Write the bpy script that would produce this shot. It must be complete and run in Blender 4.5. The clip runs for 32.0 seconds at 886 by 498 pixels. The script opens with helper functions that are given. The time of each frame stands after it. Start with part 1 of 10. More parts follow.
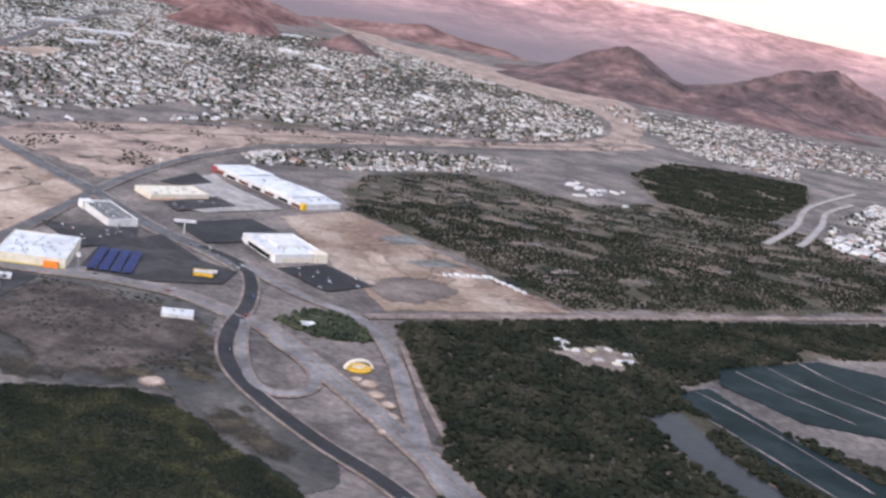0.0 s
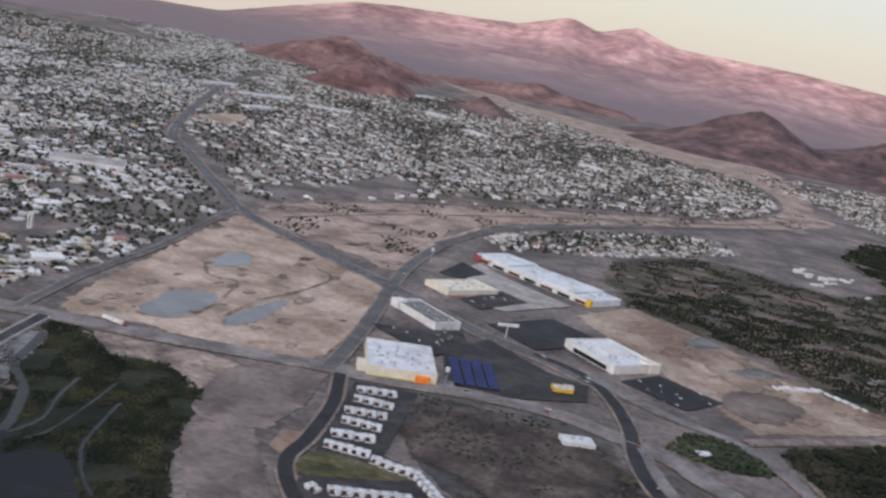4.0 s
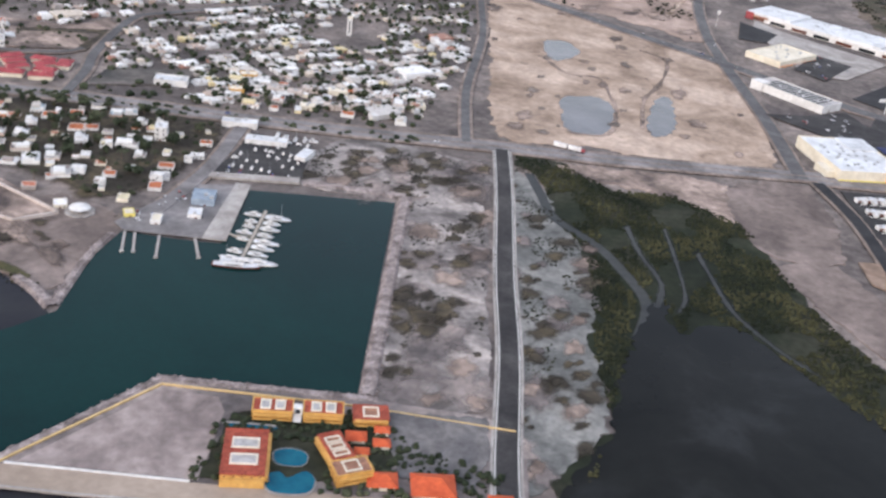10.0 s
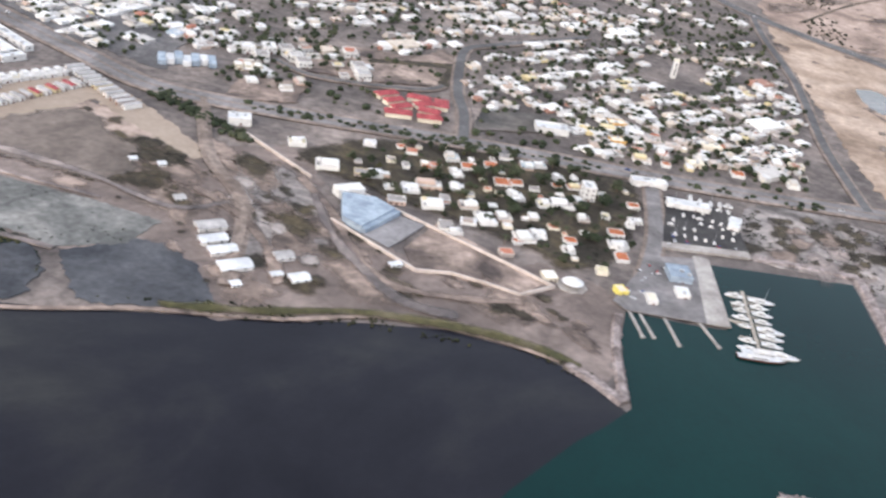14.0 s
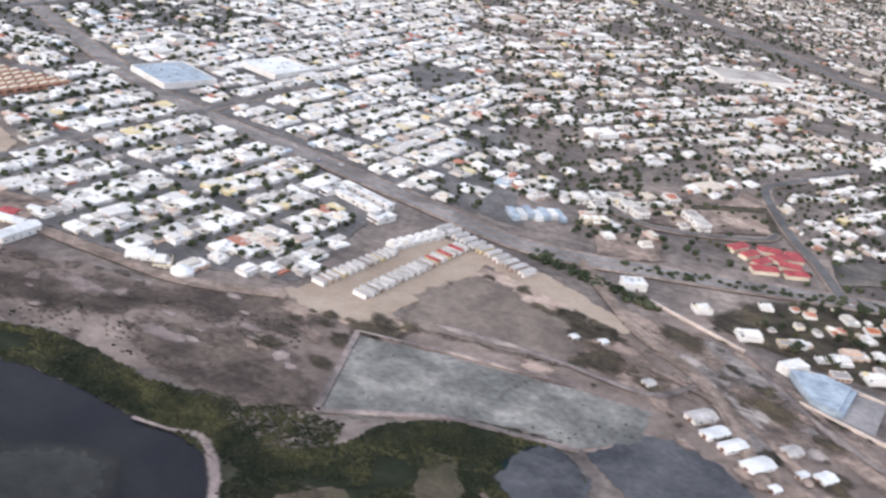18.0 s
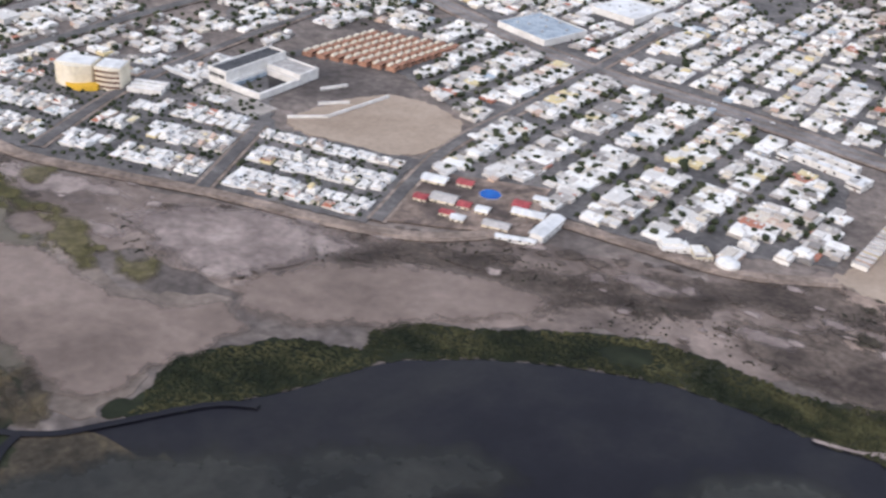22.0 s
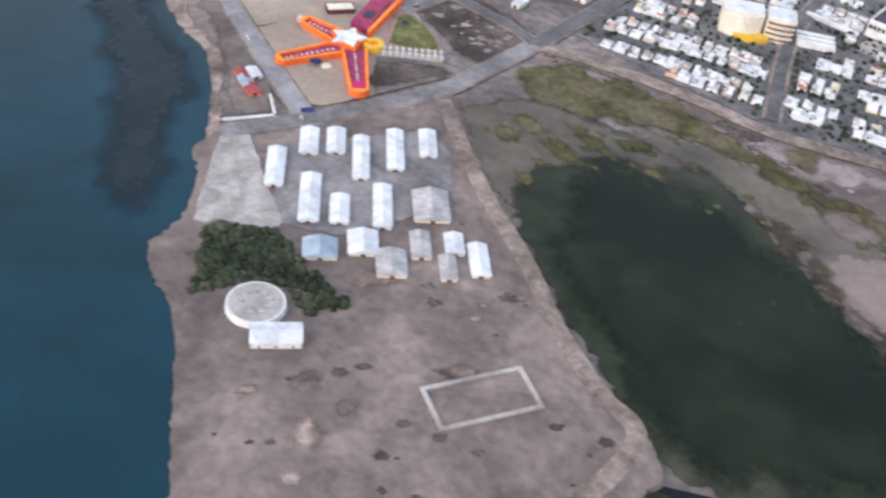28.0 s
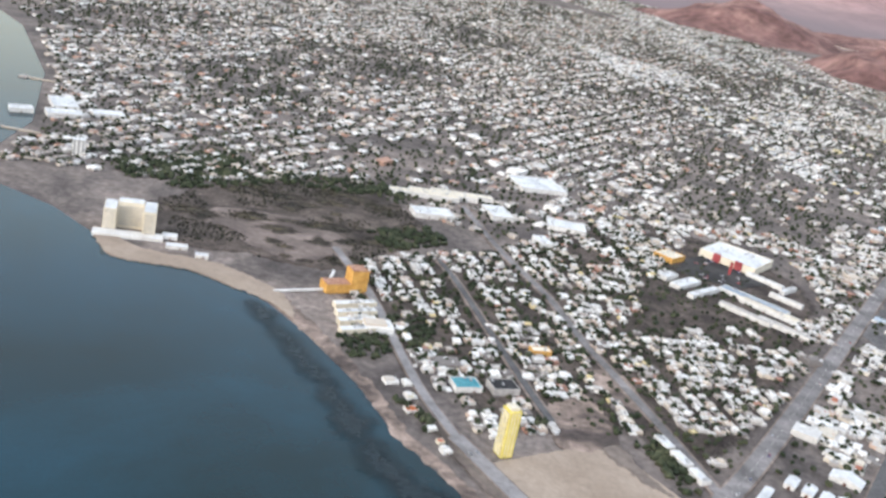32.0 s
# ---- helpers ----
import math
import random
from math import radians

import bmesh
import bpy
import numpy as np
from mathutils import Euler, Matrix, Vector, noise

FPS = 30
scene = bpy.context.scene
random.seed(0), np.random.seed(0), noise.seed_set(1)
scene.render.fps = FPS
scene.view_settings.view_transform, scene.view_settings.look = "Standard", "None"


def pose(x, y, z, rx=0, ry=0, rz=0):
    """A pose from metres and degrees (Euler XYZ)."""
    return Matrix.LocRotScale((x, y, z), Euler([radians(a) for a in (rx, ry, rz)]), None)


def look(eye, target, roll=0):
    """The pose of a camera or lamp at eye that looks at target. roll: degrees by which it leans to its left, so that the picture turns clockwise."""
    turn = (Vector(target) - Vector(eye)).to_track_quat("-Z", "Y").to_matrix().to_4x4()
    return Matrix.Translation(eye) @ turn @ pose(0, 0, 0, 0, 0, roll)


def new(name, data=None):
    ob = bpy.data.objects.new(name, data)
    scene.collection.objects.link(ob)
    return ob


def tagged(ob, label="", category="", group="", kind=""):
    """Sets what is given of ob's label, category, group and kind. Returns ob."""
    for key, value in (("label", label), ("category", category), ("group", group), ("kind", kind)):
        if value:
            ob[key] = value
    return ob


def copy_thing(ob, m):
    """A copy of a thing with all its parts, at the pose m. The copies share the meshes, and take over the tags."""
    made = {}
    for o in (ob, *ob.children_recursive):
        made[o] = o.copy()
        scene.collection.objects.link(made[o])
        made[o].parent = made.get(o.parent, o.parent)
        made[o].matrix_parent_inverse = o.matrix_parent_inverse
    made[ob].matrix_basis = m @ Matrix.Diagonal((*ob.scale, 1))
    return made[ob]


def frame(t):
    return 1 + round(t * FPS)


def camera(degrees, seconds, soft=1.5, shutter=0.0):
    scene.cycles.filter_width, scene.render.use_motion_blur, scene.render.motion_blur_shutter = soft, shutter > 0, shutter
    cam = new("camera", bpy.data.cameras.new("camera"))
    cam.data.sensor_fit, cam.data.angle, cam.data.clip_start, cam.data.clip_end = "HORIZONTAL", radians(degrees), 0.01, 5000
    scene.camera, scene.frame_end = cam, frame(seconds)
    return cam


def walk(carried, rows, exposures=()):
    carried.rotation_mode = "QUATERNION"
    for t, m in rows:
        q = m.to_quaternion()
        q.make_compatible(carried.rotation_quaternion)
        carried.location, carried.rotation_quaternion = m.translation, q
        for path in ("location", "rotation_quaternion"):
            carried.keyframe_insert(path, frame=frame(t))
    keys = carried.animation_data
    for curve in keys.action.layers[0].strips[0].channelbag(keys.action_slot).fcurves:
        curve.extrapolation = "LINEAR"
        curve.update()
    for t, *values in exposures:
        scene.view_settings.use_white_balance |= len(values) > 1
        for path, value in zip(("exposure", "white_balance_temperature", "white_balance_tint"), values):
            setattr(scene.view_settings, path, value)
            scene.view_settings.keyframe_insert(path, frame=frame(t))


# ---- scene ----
cam = camera(45.61, 32.0, soft=2.6, shutter=0.5)
PATH = [
    (0, (277.31, 114.73, 148.62), (266.99, 211.37, 125.10), 10.52),
    (0.5, (259.67, 115.23, 148.31), (249.20, 212.15, 125.99), 10.35),
    (1, (241.91, 115.74, 148.03), (231.24, 212.62, 125.66), 10.60),
    (1.5, (224.06, 116.25, 147.76), (213.16, 213.10, 125.37), 10.64),
    (2, (206.14, 116.76, 147.51), (195.37, 213.73, 125.61), 10.89),
    (2.5, (188.15, 117.27, 147.26), (177.40, 214.02, 124.38), 10.21),
    (3, (170.12, 117.77, 147.03), (161.15, 214.80, 124.56), 11.11),
    (3.5, (152.05, 118.27, 146.80), (140.73, 215.44, 126.06), 10.74),
    (4, (133.95, 118.77, 146.57), (116.95, 215.22, 126.40), 11.04),
    (4.5, (115.85, 119.26, 146.35), (99.68, 215.80, 125.89), 11.05),
    (5, (97.73, 119.74, 146.13), (81.10, 216.14, 125.42), 10.21),
    (5.5, (79.63, 120.20, 145.92), (63.90, 216.59, 124.43), 8.28),
    (6, (61.53, 120.65, 145.71), (47.20, 217.01, 123.14), 6.47),
    (6.5, (43.46, 121.09, 145.50), (30.14, 217.31, 121.77), 5.95),
    (7, (25.41, 121.50, 145.29), (13.35, 217.64, 120.58), 7.61),
    (7.5, (7.39, 121.89, 145.10), (-4.17, 217.34, 117.60), 7.72),
    (8, (-10.59, 122.25, 144.91), (-20.66, 215.65, 110.61), 7.59),
    (8.5, (-28.53, 122.59, 144.73), (-39.89, 214.52, 107.04), 6.78),
    (9, (-46.44, 122.90, 144.56), (-57.28, 213.99, 104.75), 6.60),
    (9.5, (-64.30, 123.17, 144.41), (-73.51, 213.10, 101.65), 6.98),
    (10, (-82.11, 123.40, 144.27), (-88.91, 212.62, 99.62), 7.95),
    (10.5, (-99.88, 123.60, 144.16), (-103.51, 211.65, 96.90), 9.88),
    (11, (-117.60, 123.75, 144.07), (-122.23, 211.18, 95.75), 10.40),
    (11.5, (-135.27, 123.86, 144.00), (-141.36, 210.64, 94.69), 9.95),
    (12, (-152.90, 123.92, 143.97), (-160.15, 211.34, 95.95), 9.92),
    (12.5, (-170.49, 123.93, 143.97), (-177.02, 211.11, 95.42), 10.65),
    (13, (-188.04, 123.88, 144.00), (-195.88, 212.02, 97.42), 9.97),
    (13.5, (-205.54, 123.78, 144.07), (-213.82, 212.53, 98.74), 10.19),
    (14, (-223.01, 123.62, 144.18), (-232.06, 211.82, 97.94), 10.61),
    (14.5, (-240.45, 123.40, 144.34), (-249.67, 212.37, 99.64), 10.51),
    (15, (-257.86, 123.11, 144.55), (-267.40, 212.29, 100.31), 10.46),
    (15.5, (-275.24, 122.76, 144.80), (-285.15, 212.29, 101.37), 10.22),
    (16, (-292.60, 122.34, 145.11), (-302.84, 212.23, 102.51), 9.98),
    (16.5, (-309.95, 121.85, 145.48), (-320.42, 211.97, 103.41), 9.91),
    (17, (-327.28, 121.29, 145.90), (-337.86, 211.43, 103.90), 10.07),
    (17.5, (-344.61, 120.66, 146.38), (-355.63, 211.13, 105.23), 10.16),
    (18, (-361.94, 119.96, 146.92), (-373.00, 210.90, 106.83), 9.77),
    (18.5, (-379.27, 119.17, 147.53), (-390.54, 209.66, 106.48), 9.53),
    (19, (-396.61, 118.32, 148.20), (-407.73, 209.03, 107.60), 8.89),
    (19.5, (-413.96, 117.38, 148.93), (-424.87, 206.57, 105.03), 8.70),
    (20, (-431.34, 116.37, 149.72), (-441.53, 204.39, 103.37), 9.39),
    (20.5, (-448.75, 115.28, 150.58), (-458.47, 202.84, 103.27), 9.66),
    (21, (-466.18, 114.11, 151.50), (-477.85, 199.88, 101.44), 8.86),
    (21.5, (-483.66, 112.87, 152.49), (-499.21, 198.05, 102.47), 6.32),
    (22, (-501.18, 111.54, 153.53), (-518.16, 196.36, 103.35), 5.22),
    (22.5, (-518.75, 110.15, 154.63), (-533.66, 193.91, 102.08), 6.33),
    (23, (-536.38, 108.68, 155.79), (-551.50, 191.54, 101.89), 6.38),
    (23.5, (-554.07, 107.13, 157.00), (-568.85, 189.03, 101.56), 6.66),
    (24, (-571.83, 105.52, 158.25), (-584.93, 188.51, 104.03), 7.45),
    (24.5, (-589.65, 103.83, 159.55), (-603.26, 188.03, 107.35), 8.85),
    (25, (-607.56, 102.08, 160.89), (-621.97, 187.29, 110.57), 8.99),
    (25.5, (-625.54, 100.27, 162.25), (-642.18, 186.53, 114.49), 8.49),
    (26, (-643.61, 98.40, 163.64), (-662.43, 184.99, 117.29), 7.90),
    (26.5, (-661.77, 96.47, 165.05), (-681.14, 182.09, 117.15), 7.82),
    (27, (-680.02, 94.49, 166.46), (-698.94, 175.80, 111.41), 7.69),
    (27.5, (-698.37, 92.47, 167.87), (-715.05, 171.12, 108.41), 9.02),
    (28, (-716.82, 90.40, 169.27), (-735.18, 164.33, 104.48), 8.04),
    (28.5, (-735.37, 88.30, 170.65), (-754.23, 166.34, 111.04), 9.19),
    (29, (-754.03, 86.16, 171.99), (-773.68, 171.98, 124.56), 9.02),
    (29.5, (-772.79, 84.01, 173.29), (-794.01, 172.83, 132.54), 8.45),
    (30, (-791.65, 81.83, 174.52), (-810.61, 171.37, 134.21), 9.58),
    (30.5, (-810.63, 79.65, 175.67), (-828.25, 170.10, 136.82), 10.58),
    (31, (-829.71, 77.47, 176.73), (-847.98, 168.50, 139.59), 10.68),
    (31.5, (-848.89, 75.30, 177.68), (-866.25, 167.34, 142.67), 11.16),
    (32, (-868.18, 73.14, 178.50), (-883.13, 166.82, 146.89), 11.74),
]
walk(cam, [(t, look(eye, target, roll)) for t, eye, target, roll in PATH], exposures=[(0.0, 1.03, 5850, 13.5), (1.0, 0.66, 5780, 12.8), (2.0, 0.6, 5880, 11.5), (3.0, 0.55, 5860, 10), (4.0, 0.33, 5850, 9.5), (6.5, 0.5, 6100, 8.5), (7.2, 0.68, 6080, 7), (8.0, 0.87, 6080, 6), (9.0, 0.75, 6000, 10), (10.0, 1.0, 6050, 9.5), (11.0, 1.13, 6100, 9), (12.0, 1.1, 6050, 9), (13.0, 1.23, 6170, 7.7), (14.5, 1.27, 6220, 7.7), (17.0, 1.18, 6150, 9), (18.0, 1.14, 6120, 9), (19.0, 1.03, 6100, 9), (21.0, 0.92, 6100, 9), (24.0, 1.05, 6350, 12), (26.0, 0.8, 6000, 10), (27.0, 0.5, 6000, 10), (28.0, 1.1, 5950, 9), (29.0, 1.3, 6180, 9), (30.0, 1.14, 6080, 8.5), (32.0, 1.16, 6080, 4)])

# ---- sky and light: just after sunset, soft light from the western sky behind the camera ----
world = bpy.data.worlds.new("dusk_sky")
scene.world = world
world.use_nodes = True
wn = world.node_tree
sky = wn.nodes.new("ShaderNodeTexSky")
sky.sky_type = "NISHITA"
sky.sun_disc = False
sky.sun_elevation = radians(22)
sky.sun_rotation = radians(209)
sky.air_density, sky.dust_density, sky.ozone_density = 1.0, 4.0, 1.2
veil = wn.nodes.new("ShaderNodeMix")
veil.data_type = "RGBA"
veil.inputs["Factor"].default_value = 0.7
veil.inputs["B"].default_value = (4.25, 4.3, 4.75, 1)
wn.links.new(sky.outputs["Color"], veil.inputs["A"])
wn.links.new(veil.outputs["Result"], wn.nodes["Background"].inputs["Color"])
wn.nodes["Background"].inputs["Strength"].default_value = 0.15
sun = new("sun", bpy.data.lights.new("sun", "SUN"))
sun.data.energy, sun.data.angle, sun.data.color = 0.6, radians(30), (1.0, 0.84, 0.80)
sun.matrix_world = look((-500, -900, 420), (0, 0, 0))

import mathutils
import mathutils.geometry

# ---- materials ----


def node(nt, kind, **values):
    n = nt.nodes.new(kind)
    for k, v in values.items():
        n.inputs[k.replace("_", " ")].default_value = v
    return n


def ramp(nt, stops):
    r = nt.nodes.new("ShaderNodeValToRGB")
    els = r.color_ramp.elements
    while len(els) < len(stops):
        els.new(0.5)
    for e, (p, c) in zip(els, stops):
        e.position, e.color = p, (*c, 1)
    return r


def mat(name, stops, big=0.05, fine=0.8, rough=0.9, bump=0.25, speck=0.35, random_stops=None, island=False, metal=0.0, clear=0.2, high=0.3):
    """A surface with two scales of variation: broad stains by the colour stops, and fine grain that lightens and darkens it."""
    m = bpy.data.materials.new(name)
    m.use_nodes = True
    nt = m.node_tree
    b = nt.nodes["Principled BSDF"]
    b.inputs["Roughness"].default_value, b.inputs["Metallic"].default_value = rough, metal
    b.inputs["Specular IOR Level"].default_value = clear
    geo = nt.nodes.new("ShaderNodeNewGeometry")
    n1 = node(nt, "ShaderNodeTexNoise", Scale=big, Detail=7.0, Roughness=0.62)
    n1.inputs["Distortion"].default_value = 0.5
    n2 = node(nt, "ShaderNodeTexNoise", Scale=fine, Detail=4.0, Roughness=0.6)
    n3 = node(nt, "ShaderNodeTexNoise", Scale=(big * fine) ** 0.5, Detail=5.0, Roughness=0.65, Distortion=0.8)
    for n in (n1, n2, n3):
        nt.links.new(geo.outputs["Position"], n.inputs["Vector"])
    if random_stops:
        pick = ramp(nt, random_stops)
        pick.color_ramp.interpolation = "CONSTANT"
        if island:
            nt.links.new(geo.outputs["Random Per Island"], pick.inputs["Fac"])
        else:
            info = nt.nodes.new("ShaderNodeObjectInfo")
            nt.links.new(info.outputs["Random"], pick.inputs["Fac"])
    else:
        pick = ramp(nt, [(0.5 + (p - 0.5) * 0.62, c) for p, c in stops])
        nt.links.new(n1.outputs["Fac"], pick.inputs["Fac"])
    lo, hi = 1 - speck, 1 + speck
    tone = node(nt, "ShaderNodeMapRange")
    for k, v in zip(("From Min", "From Max", "To Min", "To Max"), (0.3, 0.7, lo, hi)):
        tone.inputs[k].default_value = v
    nt.links.new(n2.outputs["Fac"], tone.inputs["Value"])
    wear = node(nt, "ShaderNodeMapRange")
    for k, v in zip(("From Min", "From Max", "To Min", "To Max"), (0.3, 0.7, 1 - 0.8 * speck, 1 + 0.8 * speck)):
        wear.inputs[k].default_value = v
    nt.links.new(n3.outputs["Fac"], wear.inputs["Value"])
    both = nt.nodes.new("ShaderNodeMath")
    both.operation = "MULTIPLY"
    nt.links.new(tone.outputs["Result"], both.inputs[0])
    nt.links.new(wear.outputs["Result"], both.inputs[1])
    mul = nt.nodes.new("ShaderNodeVectorMath")
    mul.operation = "MULTIPLY"
    nt.links.new(pick.outputs["Color"], mul.inputs[0])
    nt.links.new(both.outputs["Value"], mul.inputs[1])
    nt.links.new(mul.outputs["Vector"], b.inputs["Base Color"])
    if bump:
        bm_ = node(nt, "ShaderNodeBump", Strength=bump, Distance=high)
        nt.links.new(n2.outputs["Fac"], bm_.inputs["Height"])
        nt.links.new(bm_.outputs["Normal"], b.inputs["Normal"])
    return m


def plain(name, c, rough=0.6, speck=0.1, metal=0.0, fine=1.5):
    d = tuple(0.85 * v for v in c)
    return mat(name, [(0.3, d), (0.7, c)], 0.4, fine, rough, 0.05, speck, metal=metal)


def water(name, stops, big, rough=0.12, wave=0.6, bump=0.12, clear=0.1):
    m = mat(name, stops, big, wave, rough, bump, 0.06, high=0.15, clear=clear)
    return m


M_ground = mat("urban_ground", [(0.25, (0.085, 0.073, 0.069)), (0.5, (0.15, 0.127, 0.116)), (0.75, (0.25, 0.207, 0.183))], 0.02, 0.3)
M_riverbed = mat("trampled_river_sand", [(0.27, (0.2, 0.148, 0.122)), (0.5, (0.33, 0.246, 0.2)), (0.73, (0.45, 0.345, 0.285))], 0.03, 0.25, speck=0.22)
M_tidal = mat("damp_brown_flat", [(0.27, (0.112, 0.09, 0.081)), (0.5, (0.174, 0.139, 0.123)), (0.73, (0.255, 0.205, 0.181))], 0.035, 0.35, speck=0.2)
M_mud_smooth = mat("smooth_pinkish_mud", [(0.27, (0.155, 0.122, 0.107)), (0.5, (0.2, 0.158, 0.138)), (0.73, (0.25, 0.2, 0.176))], 0.03, 0.3, speck=0.12)
M_tidal_pale = mat("lilac_salt_flat", [(0.27, (0.172, 0.14, 0.132)), (0.5, (0.255, 0.21, 0.196)), (0.73, (0.36, 0.3, 0.277))], 0.05, 0.4, speck=0.2)
M_brush = mat("dark_dry_brush", [(0.27, (0.045, 0.036, 0.032)), (0.5, (0.08, 0.064, 0.055)), (0.73, (0.14, 0.112, 0.095))], 0.06, 0.5, speck=0.35)
M_shallows = mat("brown_lagoon_shallows", [(0.27, (0.078, 0.07, 0.055)), (0.5, (0.108, 0.096, 0.077)), (0.73, (0.145, 0.128, 0.103))], 0.04, 0.3, 0.5, 0.05, 0.15, clear=0.1)
M_deep_green = mat("deep_green_lagoon", [(0.27, (0.006, 0.0105, 0.0055)), (0.5, (0.01, 0.0165, 0.009)), (0.73, (0.019, 0.027, 0.015))], 0.03, 0.2, 0.35, 0.05, 0.2, clear=0.1)
M_seaweed = mat("brown_weed_in_shallow_sea", [(0.3, (0.012, 0.023, 0.029)), (0.7, (0.022, 0.033, 0.039))], 0.05, 0.3, 0.3, 0.05, 0.2, clear=0.1)
M_sand = mat("river_sand", [(0.28, (0.235, 0.172, 0.128)), (0.5, (0.385, 0.292, 0.224)), (0.72, (0.51, 0.4, 0.32))], 0.025, 0.3, speck=0.22)
M_sand_dark = mat("silty_sand", [(0.3, (0.0798, 0.0638, 0.058)), (0.48, (0.21, 0.162, 0.136)), (0.7, (0.392, 0.304, 0.254))], 0.045, 0.35, speck=0.3)
M_dirt_red = mat("red_dirt", [(0.3, (0.2, 0.135, 0.1)), (0.5, (0.30, 0.225, 0.17)), (0.7, (0.4, 0.32, 0.255))], 0.02, 0.3, speck=0.25)
M_clay_paving = mat("reddish_paving", [(0.3, (0.24, 0.15, 0.12)), (0.7, (0.34, 0.23, 0.19))], 0.1, 0.8, speck=0.15)
M_lot = mat("raked_sand", [(0.3, (0.29, 0.23, 0.18)), (0.7, (0.37, 0.30, 0.24))], 0.03, 0.6, speck=0.1)
M_shoal = mat("shallow_silt_under_water", [(0.3, (0.022, 0.0235, 0.024)), (0.7, (0.042, 0.043, 0.04))], 0.03, 0.3, 0.3, 0.05, 0.2, clear=0.08)
M_shoal_dark = mat("dark_weed_under_water", [(0.3, (0.004, 0.0045, 0.005)), (0.7, (0.008, 0.0085, 0.009))], 0.03, 0.3, 0.3, 0.05, 0.2, clear=0.08)
M_mud = mat("grey_mud", [(0.27, (0.096, 0.0848, 0.0832)), (0.5, (0.2, 0.17, 0.16)), (0.73, (0.384, 0.32, 0.288))], 0.035, 0.4, speck=0.25)
M_mud_dark = mat("dark_mud", [(0.3, (0.049, 0.0476, 0.0462)), (0.5, (0.091, 0.084, 0.077)), (0.7, (0.168, 0.147, 0.133))], 0.022, 0.3, speck=0.25)
M_salt = mat("pale_salt_crust", [(0.27, (0.0867, 0.0764, 0.0715)), (0.5, (0.234, 0.209, 0.197)), (0.68, (0.406, 0.357, 0.326))], 0.05, 0.5, speck=0.25)
M_flat = mat("brown_tidal_mud", [(0.27, (0.1, 0.083, 0.072)), (0.5, (0.168, 0.138, 0.119)), (0.73, (0.25, 0.206, 0.178))], 0.03, 0.4, speck=0.2)
M_slate = mat("blue_grey_silt", [(0.3, (0.045, 0.048, 0.055)), (0.7, (0.095, 0.097, 0.105))], 0.05, 0.5, speck=0.2)
M_marsh_water = mat("still_marsh_water", [(0.3, (0.005, 0.0055, 0.005)), (0.6, (0.011, 0.0115, 0.0105)), (0.75, (0.02, 0.021, 0.021))], 0.02, 0.3, 0.2, 0.06, 0.1, clear=0.06)
M_gravel = mat("grey_gravel_field", [(0.3, (0.105, 0.106, 0.1)), (0.5, (0.165, 0.163, 0.154)), (0.7, (0.245, 0.238, 0.22))], 0.06, 0.5, speck=0.25)
M_scrub_soil = mat("scrub_soil", [(0.34, (0.0504, 0.047, 0.0291)), (0.5, (0.088, 0.072, 0.052)), (0.66, (0.17, 0.13, 0.1))], 0.02, 0.3, speck=0.3)
M_marsh = mat("marsh_bed", [(0.3, (0.0102, 0.0136, 0.00765)), (0.5, (0.017, 0.0213, 0.011)), (0.7, (0.0357, 0.0357, 0.0238))], 0.02, 0.3)
M_olive = mat("olive_salt_grass", [(0.3, (0.05, 0.05, 0.022)), (0.5, (0.09, 0.08, 0.036)), (0.7, (0.14, 0.12, 0.075))], 0.05, 0.5)
M_lawn = mat("lawn", [(0.3, (0.06, 0.075, 0.02)), (0.6, (0.13, 0.13, 0.045)), (0.75, (0.2, 0.17, 0.09))], 0.08, 0.8)
M_asphalt = mat("asphalt", [(0.3, (0.0296, 0.0281, 0.0289)), (0.5, (0.0429, 0.0406, 0.0406)), (0.7, (0.0663, 0.0624, 0.0608))], 0.05, 0.8, 0.85, 0.1, 0.2)
M_asphalt_new = mat("new_asphalt", [(0.3, (0.022, 0.022, 0.024)), (0.7, (0.04, 0.039, 0.041))], 0.04, 0.8, 0.8, 0.1, 0.2)
M_road_grey = mat("worn_grey_road", [(0.3, (0.13, 0.12, 0.118)), (0.5, (0.19, 0.178, 0.175)), (0.7, (0.26, 0.24, 0.235))], 0.06, 0.6, 0.85, 0.1, 0.18)
M_concrete = mat("concrete", [(0.3, (0.26, 0.235, 0.215)), (0.7, (0.42, 0.39, 0.36))], 0.1, 0.9, 0.8, 0.1, 0.15)
M_pinkish = mat("pink_beige_plaster", [(0.3, (0.45, 0.385, 0.34)), (0.7, (0.58, 0.505, 0.455))], 0.2, 0.9, 0.8, 0.05, 0.15)
M_gold = plain("pale_gold_paint", (0.62, 0.44, 0.2))
M_road_pale = mat("pale_worn_road", [(0.3, (0.2, 0.19, 0.19)), (0.5, (0.26, 0.247, 0.247)), (0.7, (0.32, 0.303, 0.3))], 0.06, 0.6, 0.85, 0.1, 0.15)
M_dirt_road = mat("dirt_road", [(0.3, (0.16, 0.125, 0.105)), (0.7, (0.28, 0.225, 0.19))], 0.06, 0.5)
M_road_mid = mat("avenue_asphalt", [(0.3, (0.085, 0.082, 0.083)), (0.7, (0.14, 0.135, 0.135))], 0.06, 0.6, 0.85, 0.1, 0.2)
M_street = mat("grey_street_paving", [(0.3, (0.085, 0.081, 0.082)), (0.5, (0.125, 0.118, 0.118)), (0.7, (0.18, 0.167, 0.162))], 0.05, 0.5, speck=0.25)
